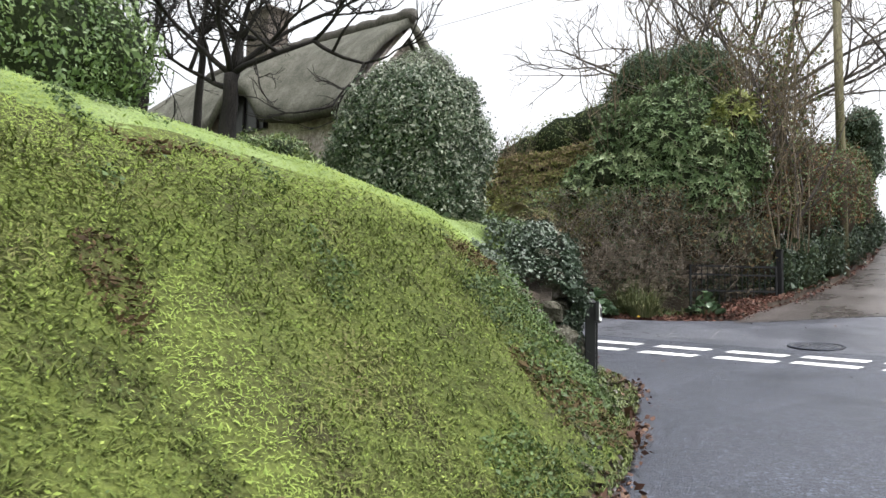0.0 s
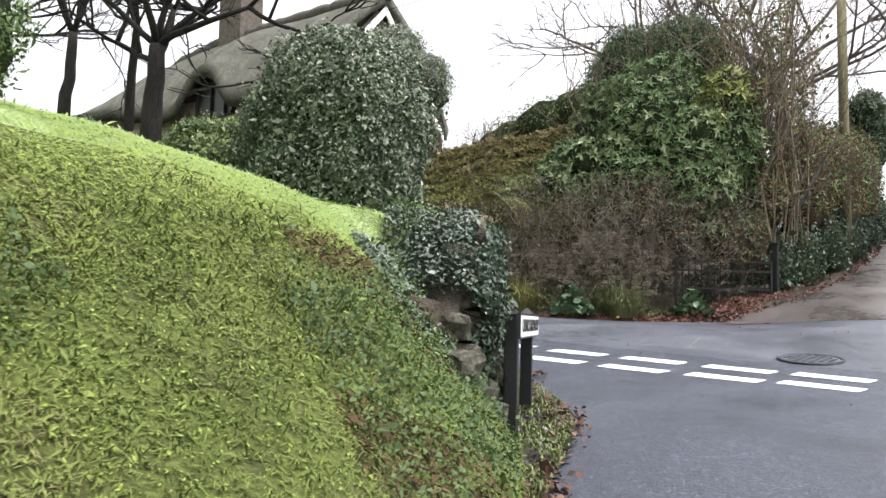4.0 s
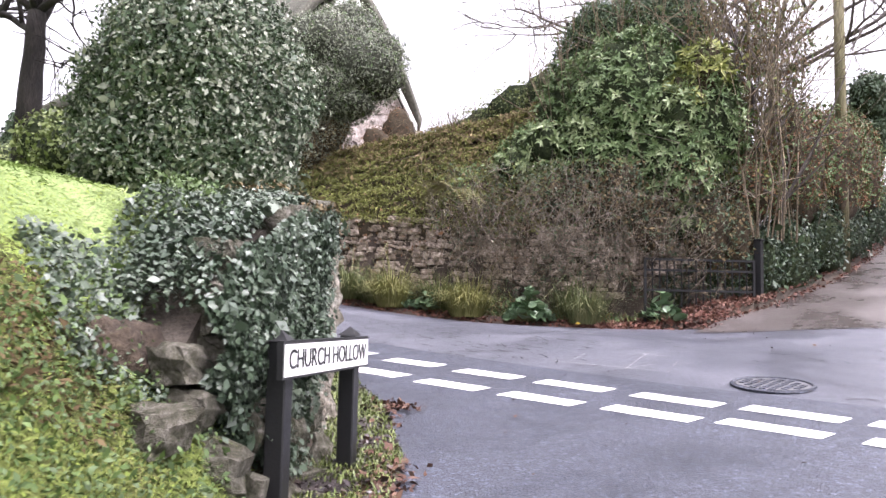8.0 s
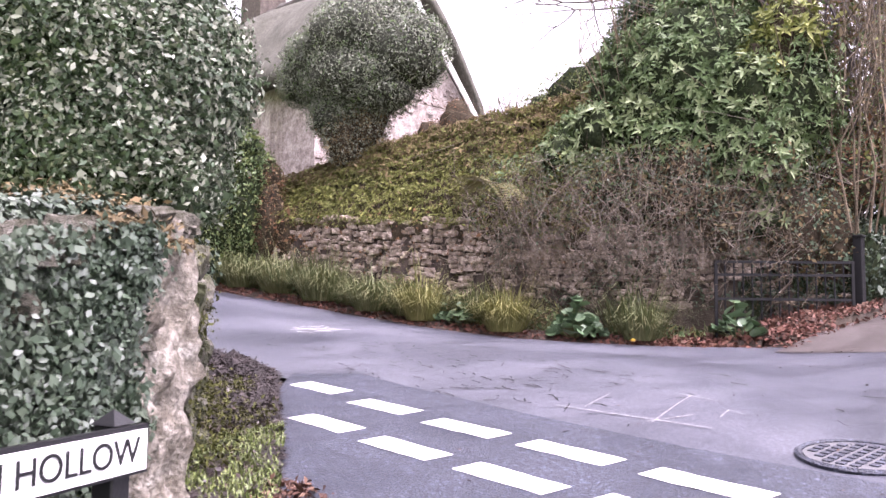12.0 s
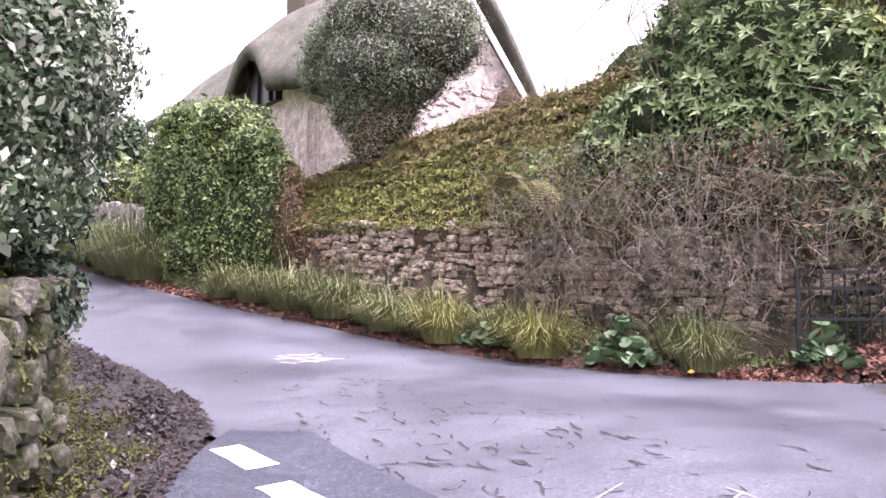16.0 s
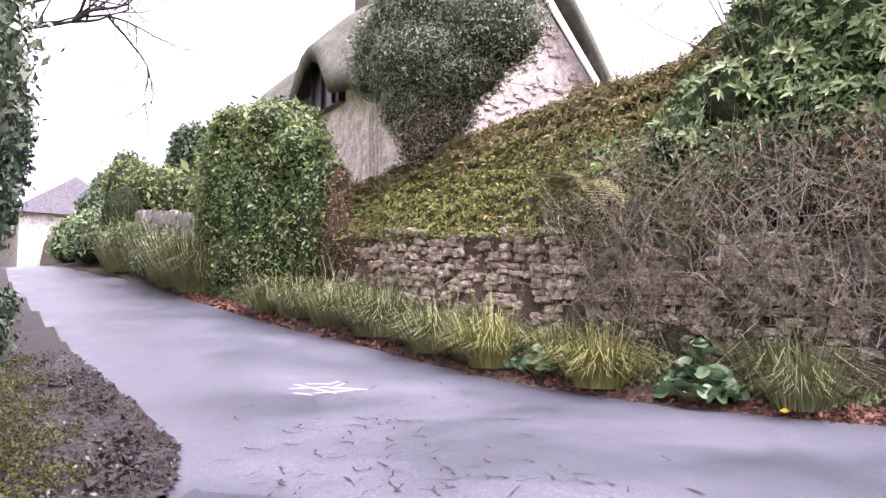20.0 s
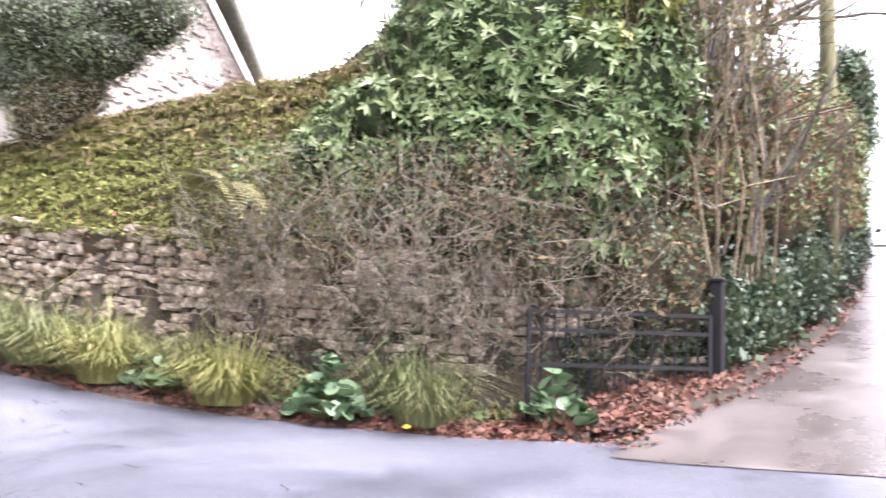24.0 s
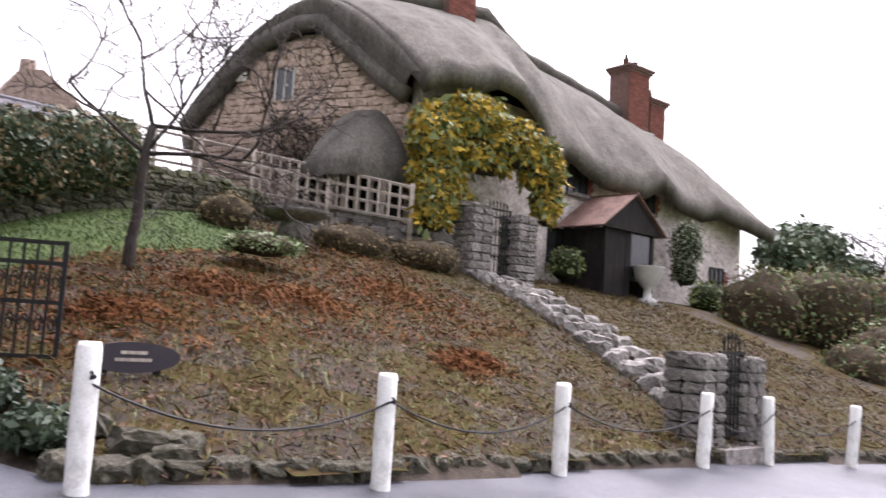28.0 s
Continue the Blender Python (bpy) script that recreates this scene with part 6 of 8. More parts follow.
shrub("bay_tree", [((-8.9, 6.0, 6.45), (1.2, 1.1, 0.85)), ((-9.9, 5.85, 6.15), (0.95, 0.85, 0.75)), ((-8.1, 6.4, 6.0), (0.95, 0.9, 0.75)), ((-9.0, 5.65, 5.6), (1.0, 0.75, 0.65)), ((-9.9, 5.95, 5.5), (0.8, 0.75, 0.5)), ((-8.5, 6.15, 5.2), (0.75, 0.65, 0.4)), ((-8.7, 6.3, 7.0), (0.8, 0.75, 0.6)), ((-9.5, 5.9, 6.8), (0.7, 0.65, 0.5)), ((-10.5, 5.65, 5.85), (0.75, 0.6, 0.6)), ((-9.4, 5.8, 4.9), (0.7, 0.6, 0.6)), ((-9.6, 5.4, 6.3), (0.5, 0.4, 0.4)), ((-8.6, 5.7, 6.7), (0.5, 0.4, 0.45)), ((-8.3, 5.8, 5.6), (0.45, 0.4, 0.35)), ((-10.3, 5.4, 6.25), (0.42, 0.4, 0.35)), ((-7.6, 6.4, 6.3), (0.45, 0.45, 0.4))], 20000, 0.08, GREYLEAF, "dense grey-green evergreen tree before the cottage gable", "tree", core=SHADE_GREY, extra=(CLIPPED, 0.15), aspect=0.36, low=-1.0)
shrub("bay_undergrowth", [((-9.2, 5.9, 4.4), (0.55, 0.5, 0.7)), ((-8.9, 6.1, 4.7), (0.5, 0.45, 0.5)), ((-9.5, 5.8, 4.75), (0.5, 0.45, 0.45))], 3600, 0.06, GREYLEAF, "grey-brown twiggy growth under the evergreen tree", "bush", core=SHADE_BROWN, extra=(BROWNHEDGE, 0.5), wild=0.95, low=-1.0)
shrub("climbing_rose", [((-12.75, 12.2, 6.2), (0.25, 0.7, 0.9)), ((-12.7, 11.2, 5.7), (0.25, 0.6, 0.6))], 900, 0.06, RUST, "reddish bare creeper on the cottage gable", "climber", core=SHADE_BROWN)
twig_bush = thing("skyline_shrub", "leafless shrub on the skyline beside the gable", "bush")
n = 70
x = RNG.uniform(-8.6, -7.2, n)
rt = np.stack([x, RNG.uniform(8.6, 9.2, n), np.full(n, 4.4)], 1)
twigs("tangle", rt, rt + np.stack([RNG.normal(0, 0.35, n), RNG.normal(0, 0.2, n), RNG.uniform(0.5, 1.4, n)], 1), 0.01, TWIG, twig_bush, 0.2, 4)

# ---- thatched roofs ----
def thatch(name, parent, across, n, m, label="", thick=0.38, rows=14):
    """A rounded coat of thatch. across(k) gives front eave, ridge and back eave points for k in 0..1 along the house."""
    v = []
    per = 2 * rows + 1
    for i in range(n + 1):
        e, r, b = (Vector(p) for p in across(i / n))
        line = []
        for j in range(rows + 1):
            s = j / rows
            p = e.lerp(r, s)
            p.z += (r.z - e.z) * 0.13 * math.sin(math.pi * s)
            line.append(p)
        for j in range(1, rows + 1):
            s = j / rows
            p = r.lerp(b, s)
            p.z += (r.z - b.z) * 0.13 * math.sin(math.pi * s)
            line.append(p)
        for q, p in enumerate(line):
            p += Vector((0, 0, 0.03 * noise.noise(Vector((p.x * 1.3, p.y * 1.3, p.z)))))
        v += line
    top = len(v)
    for i in range(n + 1):
        for j in range(per):
            p = v[i * per + j].copy()
            inn = 0.0 if j not in (0, per - 1) else 0.12
            mid = v[i * per + rows]
            p += (Vector((mid.x, mid.y, p.z)) - p).normalized() * inn
            p.z -= thick
            v.append(p)
    f = []
    for i in range(n):
        for j in range(per - 1):
            a = i * per + j
            f.append((a, a + per, a + per + 1, a + 1))
            f.append((top + a, top + a + 1, top + a + per + 1, top + a + per))
        for j in (0, per - 1):
            a = i * per + j
            f.append((a, top + a, top + a + per, a + per))
    for i in (0, n):
        for j in range(per - 1):
            a = i * per + j
            f.append((a, a + 1, top + a + 1, top + a))
    return build(name, v, f, m, parent, label, smooth=True)


# cottage on the north-west corner
cot = thing("thatched_cottage", "stone cottage with grey-green thatched roof and white bargeboards", "house")
EAVE = [(-28.5, 8.3), (-25, 8.15), (-23.4, 7.85), (-20.8, 7.42), (-20.0, 7.5), (-19.5, 8.05), (-18.9, 8.55), (-18.35, 8.68), (-17.8, 8.45), (-17.4, 7.9), (-17.0, 7.45), (-15, 7.1), (-12.8, 7.1)]
RIDGEA = [(-28.5, 8.6), (-27, 10.0), (-25, 10.8), (-22, 11.05), (-13, 10.83)]


def cottage_roof(k):
    x = -12.9 - 15.4 * k
    return (x, 7.0, float(curve_through(EAVE, x))), (x, 10.24, float(curve_through(RIDGEA, x))), (x, 13.4, 6.95)


thatch("roof", cot, cottage_roof, 90, THATCH_OLD)
v, f = tube([(x, 10.24, float(curve_through(RIDGEA, x)) + 0.02 + 0.02 * math.sin(x * 7)) for x in np.linspace(-12.8, -26.5, 40)], [0.24 + 0.03 * math.sin(i * 2.1) for i in range(40)], 8)
build("ridge", v, f, RIDGE, cot, "scalloped thatch ridge", smooth=True)


def prism(name, outline, depth, m, parent, label=""):
    """A wall slab: outline of 3D points and a depth vector."""
    n = len(outline)
    d = Vector(depth)
    v = [Vector(p) for p in outline] + [Vector(p) + d for p in outline]
    f = [tuple(range(n)), tuple(range(2 * n - 1, n - 1, -1))] + [(i, (i + 1) % n, n + (i + 1) % n, n + i) for i in range(n)]
    return build(name, v, f, m, parent, label)


prism("front_wall", [(-13.4, 7.7, 2.5), (-13.4, 7.7, 7.35), (-27.5, 7.75, 8.3), (-27.5, 7.75, 2.5)], (0.02, 0.4, 0), WASH, cot, "limewashed rubble front wall")
prism("gable_wall", [(-13.35, 7.7, 2.5), (-13.35, 7.7, 7.4), (-13.35, 10.24, 10.4), (-13.35, 12.9, 7.3), (-13.35, 12.9, 2.5)], (-0.4, 0, 0), WASH, cot, "rubble stone gable wall")
gable_stones = stones_with(WASH, 0.2)
rnd = random.Random(5)
for i in range(380):
    y, z = rnd.uniform(7.8, 12.8), rnd.uniform(4.6, 10.2)
    if z < min(7.3 + (y - 7.7) * 1.18, 7.2 + (12.9 - y) * 1.16) - 0.1:
        ob = new("stone", gable_stones[i % 8])
        ob.parent, ob.matrix_local = cot, Matrix.LocRotScale((-13.33, y, z), Euler((rnd.gauss(0, 0.2), 0, 0)), (0.06, rnd.uniform(0.12, 0.26), rnd.uniform(0.06, 0.12)))
for y0, z0, y1, z1 in ((10.24, 10.42, 7.2, 6.95), (10.24, 10.42, 13.2, 6.75)):
    prism("bargeboard", [(-12.95, y0, z0), (-12.95, y1, z1), (-12.95, y1, z1 - 0.26), (-12.95, y0, z0 - 0.3)], (-0.06, 0, 0), WHITE, cot, "white painted bargeboard")
win = box_part("window", (-13.36, 9.9, 8.1), (-13.3, 10.6, 8.9), GLASS, cot)
for y in (9.88, 10.22, 10.56):
    box_part("frame", (-13.32, y, 8.05), (-13.26, y + 0.06, 8.95), WHITE, win)
# Solid black box: the shadow under the raised eave is its colour.
w = box_part("window", (-19.4, 7.5, 7.0), (-17.3, 7.9, 8.5), BLACK, cot, "black box painting the shadow in the eyebrow dormer opening")
for xx in (-19.2, -18.4, -17.6):
    box_part("frame", (xx, 7.42, 7.0), (xx + 0.06, 7.52, 8.3), DARKWOOD, w)
trellis = thing("trellis", "weathered trellis on the cottage wall", "trellis")
for i in range(4):
    box_part("slat", (-15.65 + i * 0.22, 7.66, 4.6), (-15.625 + i * 0.22, 7.675, 6.3), PALEWOOD, trellis)
for i in range(7):
    box_part("slat", (-15.67, 7.676, 4.7 + i * 0.22), (-14.9, 7.69, 4.72 + i * 0.22), PALEWOOD, trellis)


def chimney(parent, x, y, z0, z1, w, d, m, pots=2, bricks=True):
    c = box_part("chimney", (x - w / 2, y - d / 2, z0), (x + w / 2, y + d / 2, z1 - 0.25), m, parent)
    for k in range(3):
        o = 0.04 + 0.05 * k
        box_part("course", (x - w / 2 - o, y - d / 2 - o, z1 - 0.25 + 0.08 * k), (x + w / 2 + o, y + d / 2 + o, z1 - 0.172 + 0.08 * k), m, c)
    for k in range(pots):
        px = x + (k - (pots - 1) / 2) * w * 0.45
        v, f = tube([(px, y, z1 - 0.02), (px, y, z1 + 0.3), (px, y, z1 + 0.33)], [0.12, 0.1, 0.13], 10)
        build("pot", v, f, TILE if bricks else GREYSTONE, c, smooth=True)
        if k == 0:
            v, f = tube([(px, y, z1 + 0.32), (px, y, z1 + 0.5)], [0.07, 0.05], 6)
            build("cowl", v, f, IRON, c)
    return c


chimney(cot, -21.0, 10.3, 10.4, 12.9, 1.4, 1.0, CHIMSTONE, 1, False)

# long thatched house above the slope
big = thing("long_thatched_house", "long stone house under a deep rolling thatched roof", "house")
FRONT = lambda x: 15.0 + 0.06 * (x - 14.2)
EAVEB = [(12, 6.2), (13.1, 6.75), (14.3, 7.35), (15.3, 7.4), (15.9, 7.62), (16.7, 7.6), (17.5, 7.3), (18.1, 6.92), (18.45, 6.2), (18.75, 6.35), (19.05, 6.58), (19.6, 6.42), (20.6, 6.0), (22.2, 5.96), (22.8, 6.24), (23.15, 6.36), (23.6, 6.22), (24.1, 5.98), (26.2, 5.85), (26.9, 6.02), (27.26, 6.1), (27.7, 5.95), (29.06, 5.7), (31, 5.5)]
RIDGEB = [(12, 9.5), (13.5, 10.0), (15.2, 10.35), (17.5, 10.75), (18.8, 10.95), (19.4, 10.6), (20.3, 10.15), (23, 9.85), (25.8, 9.5), (28, 9.15), (29.5, 8.4), (30.9, 7.0)]


def house_roof(k):
    xr = 30.3
    xf, xm, xb = 13.75, 12.75, 11.0
    a, r, b = (x + (xr - x) * k for x in (xf, xm, xb))
    ov = 0.75 + 0.25 * math.sin(a * 0.9)
    return (a, FRONT(a) - ov, float(curve_through(EAVEB, a)) + 0.05), (r, 17.9 + 0.06 * (r - 13), float(curve_through(RIDGEB, r))), (b, 21.4 + 0.05 * (b - 12), 6.1)


thatch("roof", big, house_roof, 110, THATCH, thick=0.45)
v, f = tube([(x, 17.9 + 0.06 * (x - 13), float(curve_through(RIDGEB, x)) + 0.04) for x in np.linspace(13.0, 29, 40)], [0.26 + 0.02 * math.sin(i * 1.9) for i in range(40)], 8)
build("ridge", v, f, RIDGE, big, "darker patterned thatch ridge", smooth=True)
prism("front_wall", [(14.2, 15.0, 2.2), (14.2, 15.0, 7.4), (18.5, 15.26, 7.3), (29.5, 15.92, 5.8), (29.5, 15.92, 2.2)], (-0.02, 0.4, 0), PALEWASH, big, "limewashed rubble front wall")
prism("end_wall", [(29.5, 15.92, 2.2), (29.5, 15.92, 5.9), (29.5, 21, 6.2), (29.5, 21, 2.2)], (-0.4, 0, 0), WASH, big)
prism("back_wall", [(11.3, 20.9, 2.2), (11.3, 20.9, 6.2), (29.5, 21.2, 6.2), (29.5, 21.2, 2.2)], (0, -0.3, 0), WASH, big)


def gable_top(x, y):
    return float(np.interp(y, [15.0, 15.79, 16.69, 17.55, 18.1, 19.12, 20.23, 21.0], [6.5, 6.96, 7.8, 8.6, 8.62, 8.24, 7.11, 6.2]))


prism("gable_wall", [(11.2, 21.0, 3.0), (11.2, 21.0, 6.2), (11.58, 20.23, 7.11), (12.14, 19.12, 8.24), (12.65, 18.1, 8.62), (12.93, 17.55, 8.6), (13.36, 16.69, 7.8), (13.8, 15.79, 6.96), (14.2, 15.0, 6.5), (14.2, 15.0, 3.0)], (0.36, 0.18, 0), SANDY, big)
pink = stones_with(PINKSTONE, 0.2)
rnd = random.Random(9)
z, count, upper = 3.1, 0, []
while z < 9.0:
    h = rnd.uniform(0.13, 0.24)
    s = rnd.uniform(0, 0.2)
    while s < 6.4:
        w = rnd.uniform(0.2, 0.5)
        k = min(s + w / 2, 6.4) / 6.48
        x, y = 11.3 + 2.9 * k, 20.8 - 5.8 * k
        if z + h * 0.5 < gable_top(x, y) - 0.1:
            mt = Matrix.LocRotScale((x - 0.02, y - 0.01, z + h / 2), Euler((0, rnd.gauss(0, 0.05), math.atan2(-5.8, 2.9) + rnd.gauss(0, 0.03))), (w * 0.97, 0.12, h * 0.95))
            me = pink[rnd.randrange(8)]
            if count < 300:
                ob = new("stone", me)
                ob.parent, ob.matrix_local = big, mt
            else:
                upper.append(([mt @ q.co for q in me.vertices], [tuple(p.vertices) for p in me.polygons]))
            count += 1
        s += w
    z += h
tagged(build("upper_masonry", *merge(upper), PINKSTONE, big), kind="stuff")
# verge of thatch over the gable
gdir = Vector((-0.447, 0.894, 0))
gout = Vector((-0.894, -0.447, 0))
verge = [Vector(p) for p in ((14.05, 15.3, 6.6), (13.8, 15.79, 7.0), (13.36, 16.69, 7.85), (12.95, 17.5, 8.62), (12.66, 18.1, 8.64), (12.14, 19.12, 8.26), (11.58, 20.23, 7.15), (11.35, 20.7, 6.65), (11.15, 21.1, 6.1))]
v, f = tube([p + gout * 0.2 + Vector((0, 0, 0.2)) for p in verge], [0.22, 0.22, 0.22, 0.22, 0.24, 0.24, 0.24, 0.22, 0.2], 8)
build("thatch_verge", v, f, THATCH, big, "thick rounded thatch verge over the gable", smooth=True)
e, r, b = (Vector(p) for p in house_roof(0))


def verge_at(s):
    """Point of the verge for s in 0..1 up to the peak and 1..2 down the far side."""
    q = s * 3 if s < 1 else 3 + (s - 1) * 5
    i = min(int(q), 7)
    return verge[i].lerp(verge[i + 1], q - i) + gout * 0.3 + Vector((0, 0, 0.38))


hv, hf = [], []
for i in range(25):
    s = i / 12
    edge_pt = e.lerp(r, s) if s <= 1 else r.lerp(b, s - 1)
    edge_pt = edge_pt + Vector((0, 0, (r.z - 6.5) * 0.13 * math.sin(math.pi * (s % 1.0)))) + Vector((0.12, 0.06, -0.05))
    low = verge_at(s)
    for j in range(7):
        q = j / 6
        p = low.lerp(edge_pt, q) + (gout * 0.3 + Vector((0, 0, 0.22))) * math.sin(math.pi * q) * 0.8
        hv.append(p)
for i in range(24):
    for j in range(6):
        hf.append((i * 7 + j, i * 7 + 7 + j, i * 7 + 8 + j, i * 7 + j + 1))
build("hipped_thatch", hv, hf, THATCH, big, "hipped end of the thatch above the gable", smooth=True)


def gable_point(s, out, z):
    """s metres along the gable from its front corner, out metres before it."""
    p = Vector((14.2, 15.0, 0)) + gdir * s + gout * out
    return (p.x, p.y, z)


bm = bmesh.new()
n1, n2 = 16, 9
rows_ = []
for j in range(n2 + 1):
    row = []
    for i in range(n1 + 1):
        a = math.pi * i / n1
        rr = (j / n2)
        s = 1.5 - math.cos(a) * 1.5 * (0.2 + 0.8 * rr)
        o = math.sin(a) * 1.35 * rr + 0.05
        z = 6.55 - 1.65 * rr ** 1.6 + 0.15 * math.sin(a) * rr
        row.append(bm.verts.new(gable_point(s, o, z)))
    rows_.append(row)
under = [bm.verts.new(v.co + Vector((0, 0, -0.3)) - gout * 0.1) for v in rows_[-1]]
for j in range(n2):
    for i in range(n1):
        bm.faces.new((rows_[j][i], rows_[j][i + 1], rows_[j + 1][i + 1], rows_[j + 1][i]))
for i in range(n1):
    bm.faces.new((rows_[-1][i], rows_[-1][i + 1], under[i + 1], under[i]))
part("porch_thatch", bm, THATCH, big, "rounded thatched canopy on the gable", smooth=True)
# Flat slab on the gable; its dark colour stands for the recess's shade.
prism("doorway", [gable_point(0.3, 0.04, 3.2), gable_point(0.3, 0.04, 5.2), gable_point(3.3, 0.04, 5.2), gable_point(3.3, 0.04, 3.2)], tuple(gout * 0.05), DARKWOOD, big, "flat dark panel for the shaded recess under the canopy")
for i in range(9):
    s = 0.4 + i * 0.34
    prism("timber", [gable_point(s, 0.7, 3.3), gable_point(s, 0.7, 5.0), gable_point(s + 0.13, 0.7, 5.0), gable_point(s + 0.13, 0.7, 3.3)], tuple(gout * 0.08), PALEWOOD, big)
w = prism("window", [gable_point(3.6, 0.06, 6.95), gable_point(3.6, 0.06, 7.75), gable_point(4.1, 0.06, 7.75), gable_point(4.1, 0.06, 6.95)], tuple(gout * 0.03), GLASS, big)
for s in (3.56, 3.83, 4.1):
    prism("frame", [gable_point(s, 0.09, 6.9), gable_point(s, 0.09, 7.8), gable_point(s + 0.05, 0.09, 7.8), gable_point(s + 0.05, 0.09, 6.9)], tuple(gout * 0.03), LEAD, w)
lamp = prism("floodlight", [gable_point(5.1, 0.06, 7.5), gable_point(5.1, 0.06, 7.78), gable_point(5.36, 0.06, 7.78), gable_point(5.36, 0.06, 7.5)], tuple(gout * 0.12), WHITE, None)
tagged(lamp, "small square white floodlight on the gable wall", "light")


climb = thing("bare_climber", "dark leafless climber against the gable wall", "climber")
n = 110
q = RNG.uniform(2.3, 4.0, n)
rt = np.array([gable_point(a, RNG.uniform(0.15, 0.5), RNG.uniform(4.6, 6.3)) for a in q])
twigs("tangle", rt, rt + np.column_stack([RNG.normal(0, 0.35, n), RNG.normal(0, 0.35, n), RNG.uniform(-0.1, 0.7, n)]), 0.014, BARK, climb, 0.25, 5)


def sash(x0, x1, z0, z1, label="leaded casement window", surround=True):
    y = FRONT(x0) - 0.03
    t = box_part("window", (x0, y, z0), (x1, y + 0.03, z1), GLASS, big, label)
    for i in range(4):
        x = x0 + (x1 - x0) * i / 3
        box_part("frame", (x - 0.03, y - 0.03, z0), (x + 0.03, y + 0.01, z1), DARKWOOD, t)
    for z in (z0, (z0 + z1) / 2, z1):
        box_part("frame", (x0, y - 0.028, z - 0.025), (x1, y + 0.008, z + 0.025), DARKWOOD, t)
    if surround:
        for k in range(int((z1 - z0) / 0.12)):
            box_part("brick", (x1 + 0.03, y - 0.04, z0 + k * 0.12), (x1 + 0.03 + (0.22 if k % 2 else 0.15), y + 0.03, z0 + k * 0.12 + 0.1), BRICK, t)
    box_part("sill", (x0 - 0.08, y - 0.1, z0 - 0.1), (x1 + 0.08, y, z0), GREYSTONE, t)


for q in ((16.5, 17.6, 6.1, 7.0), (19.6, 20.4, 5.45, 6.2), (22.9, 23.8, 5.4, 6.05), (18.9, 20.0, 3.4, 4.35), (27.4, 28.2, 3.2, 4.1)):
    sash(*q)
chimney(big, 17.4, 18.1, 9.6, 12.0, 1.0, 0.9, BRICK_PART, 2)
chimney(big, 26.3, 18.6, 8.6, 11.3, 1.15, 0.9, BRICK_PART, 2)
chimney(big, 27.9, 18.9, 8.4, 10.5, 0.9, 0.8, BRICK_PART, 1)
for cx, cy, z0, z1, w in ((26.3, 18.15, 9.1, 11.0, 1.15), (17.4, 17.65, 10.2, 11.7, 1.0), (27.9, 18.5, 9.0, 10.2, 0.9)):
    z, row = z0, 0
    while z < z1:
        x = cx - w / 2 - (0.11 if row % 2 else 0)
        while x < cx + w / 2:
            a, b = max(x, cx - w / 2), min(x + 0.21, cx + w / 2)
            if b - a > 0.05:
                box_part("brick", (a, cy - 0.015, z), (b, cy + 0.02, z + 0.062), BRICK, big)
            x += 0.225
        z += 0.075
        row += 1
box_part("flashing", (25.75, 17.95, 8.75), (27.0, 18.1, 8.95), LEAD, big)

porch = thing("porch", "dark timber glazed porch with tiled gable roof", "porch", at=(20.5, 14.7, 2.55), turn=3)
for x in (-1.1, 1.0):
    for y in (-0.9, 0.4):
        box_part("post", (x, y, 0), (x + 0.12, y + 0.12, 1.9), DARKWOOD, porch)
box_part("side_panel", (-1.08, -0.85, 0), (-1.02, 0.45, 1.8), DARKWOOD, porch)
box_part("front_panel", (-1.0, -0.88, 0), (-0.2, -0.82, 1.85), DARKWOOD, porch)
box_part("side_panel", (1.04, -0.85, 0), (1.1, 0.45, 1.8), DARKWOOD, porch)
box_part("glazing", (0.1, -0.86, 0.5), (0.95, -0.83, 1.8), GLASS, porch)
box_part("door", (-0.15, -0.86, 0), (0.08, -0.8, 1.85), DARKWOOD, porch)
for sgn in (-1, 1):
    for i in range(6):
        for j in range(7):
            a0, a1 = 1.45 * (1 - i / 6), 1.45 * (1 - (i + 1) / 6) - 0.04
            z0, z1 = 1.8 + 1.0 * i / 6, 1.8 + 1.0 * (i + 1) / 6 + 0.05
            y = -1.1 + j * 0.235
            v = [(sgn * a0, y, z0 + 0.03), (sgn * a0, y + 0.225, z0 + 0.03), (sgn * a1, y + 0.225, z1 + 0.02), (sgn * a1, y, z1 + 0.02)]
            v += [(a, b, c - 0.03) for a, b, c in v]
            build("tile", v, [(0, 1, 2, 3), (7, 6, 5, 4), (0, 4, 5, 1), (1, 5, 6, 2), (2, 6, 7, 3), (3, 7, 4, 0)], TILE, porch)
prism("gable_board", [(-1.35, -1.0, 1.8), (0, -1.0, 2.78), (1.35, -1.0, 1.8)], (0, 0.05, 0), DARKWOOD, porch)
urn = thing("stone_urn", "pale stone garden urn on a pedestal", "urn", at=(20.9, 13.45, float(garden_z(20.9, 13.45))))
v, f = tube([(0, 0, 0), (0, 0, 0.12), (0, 0, 0.16), (0, 0, 0.4), (0, 0, 0.5), (0, 0, 0.7), (0, 0, 0.95), (0, 0, 1.0)], [0.24, 0.24, 0.12, 0.1, 0.2, 0.36, 0.4, 0.44], 14)
build("bowl", v, f, LEAD, urn, smooth=True)
box_part("plinth", (-0.28, -0.28, -0.2), (0.28, 0.28, 0.03), GREYSTONE, urn)
shrub("olive_shrub", [((24.6, 14.8, 4.5), (0.65, 0.4, 0.75)), ((24.4, 14.7, 3.7), (0.45, 0.35, 0.5))], 1700, 0.1, GREYLEAF, "grey-green shrub trained on the house wall", "bush")
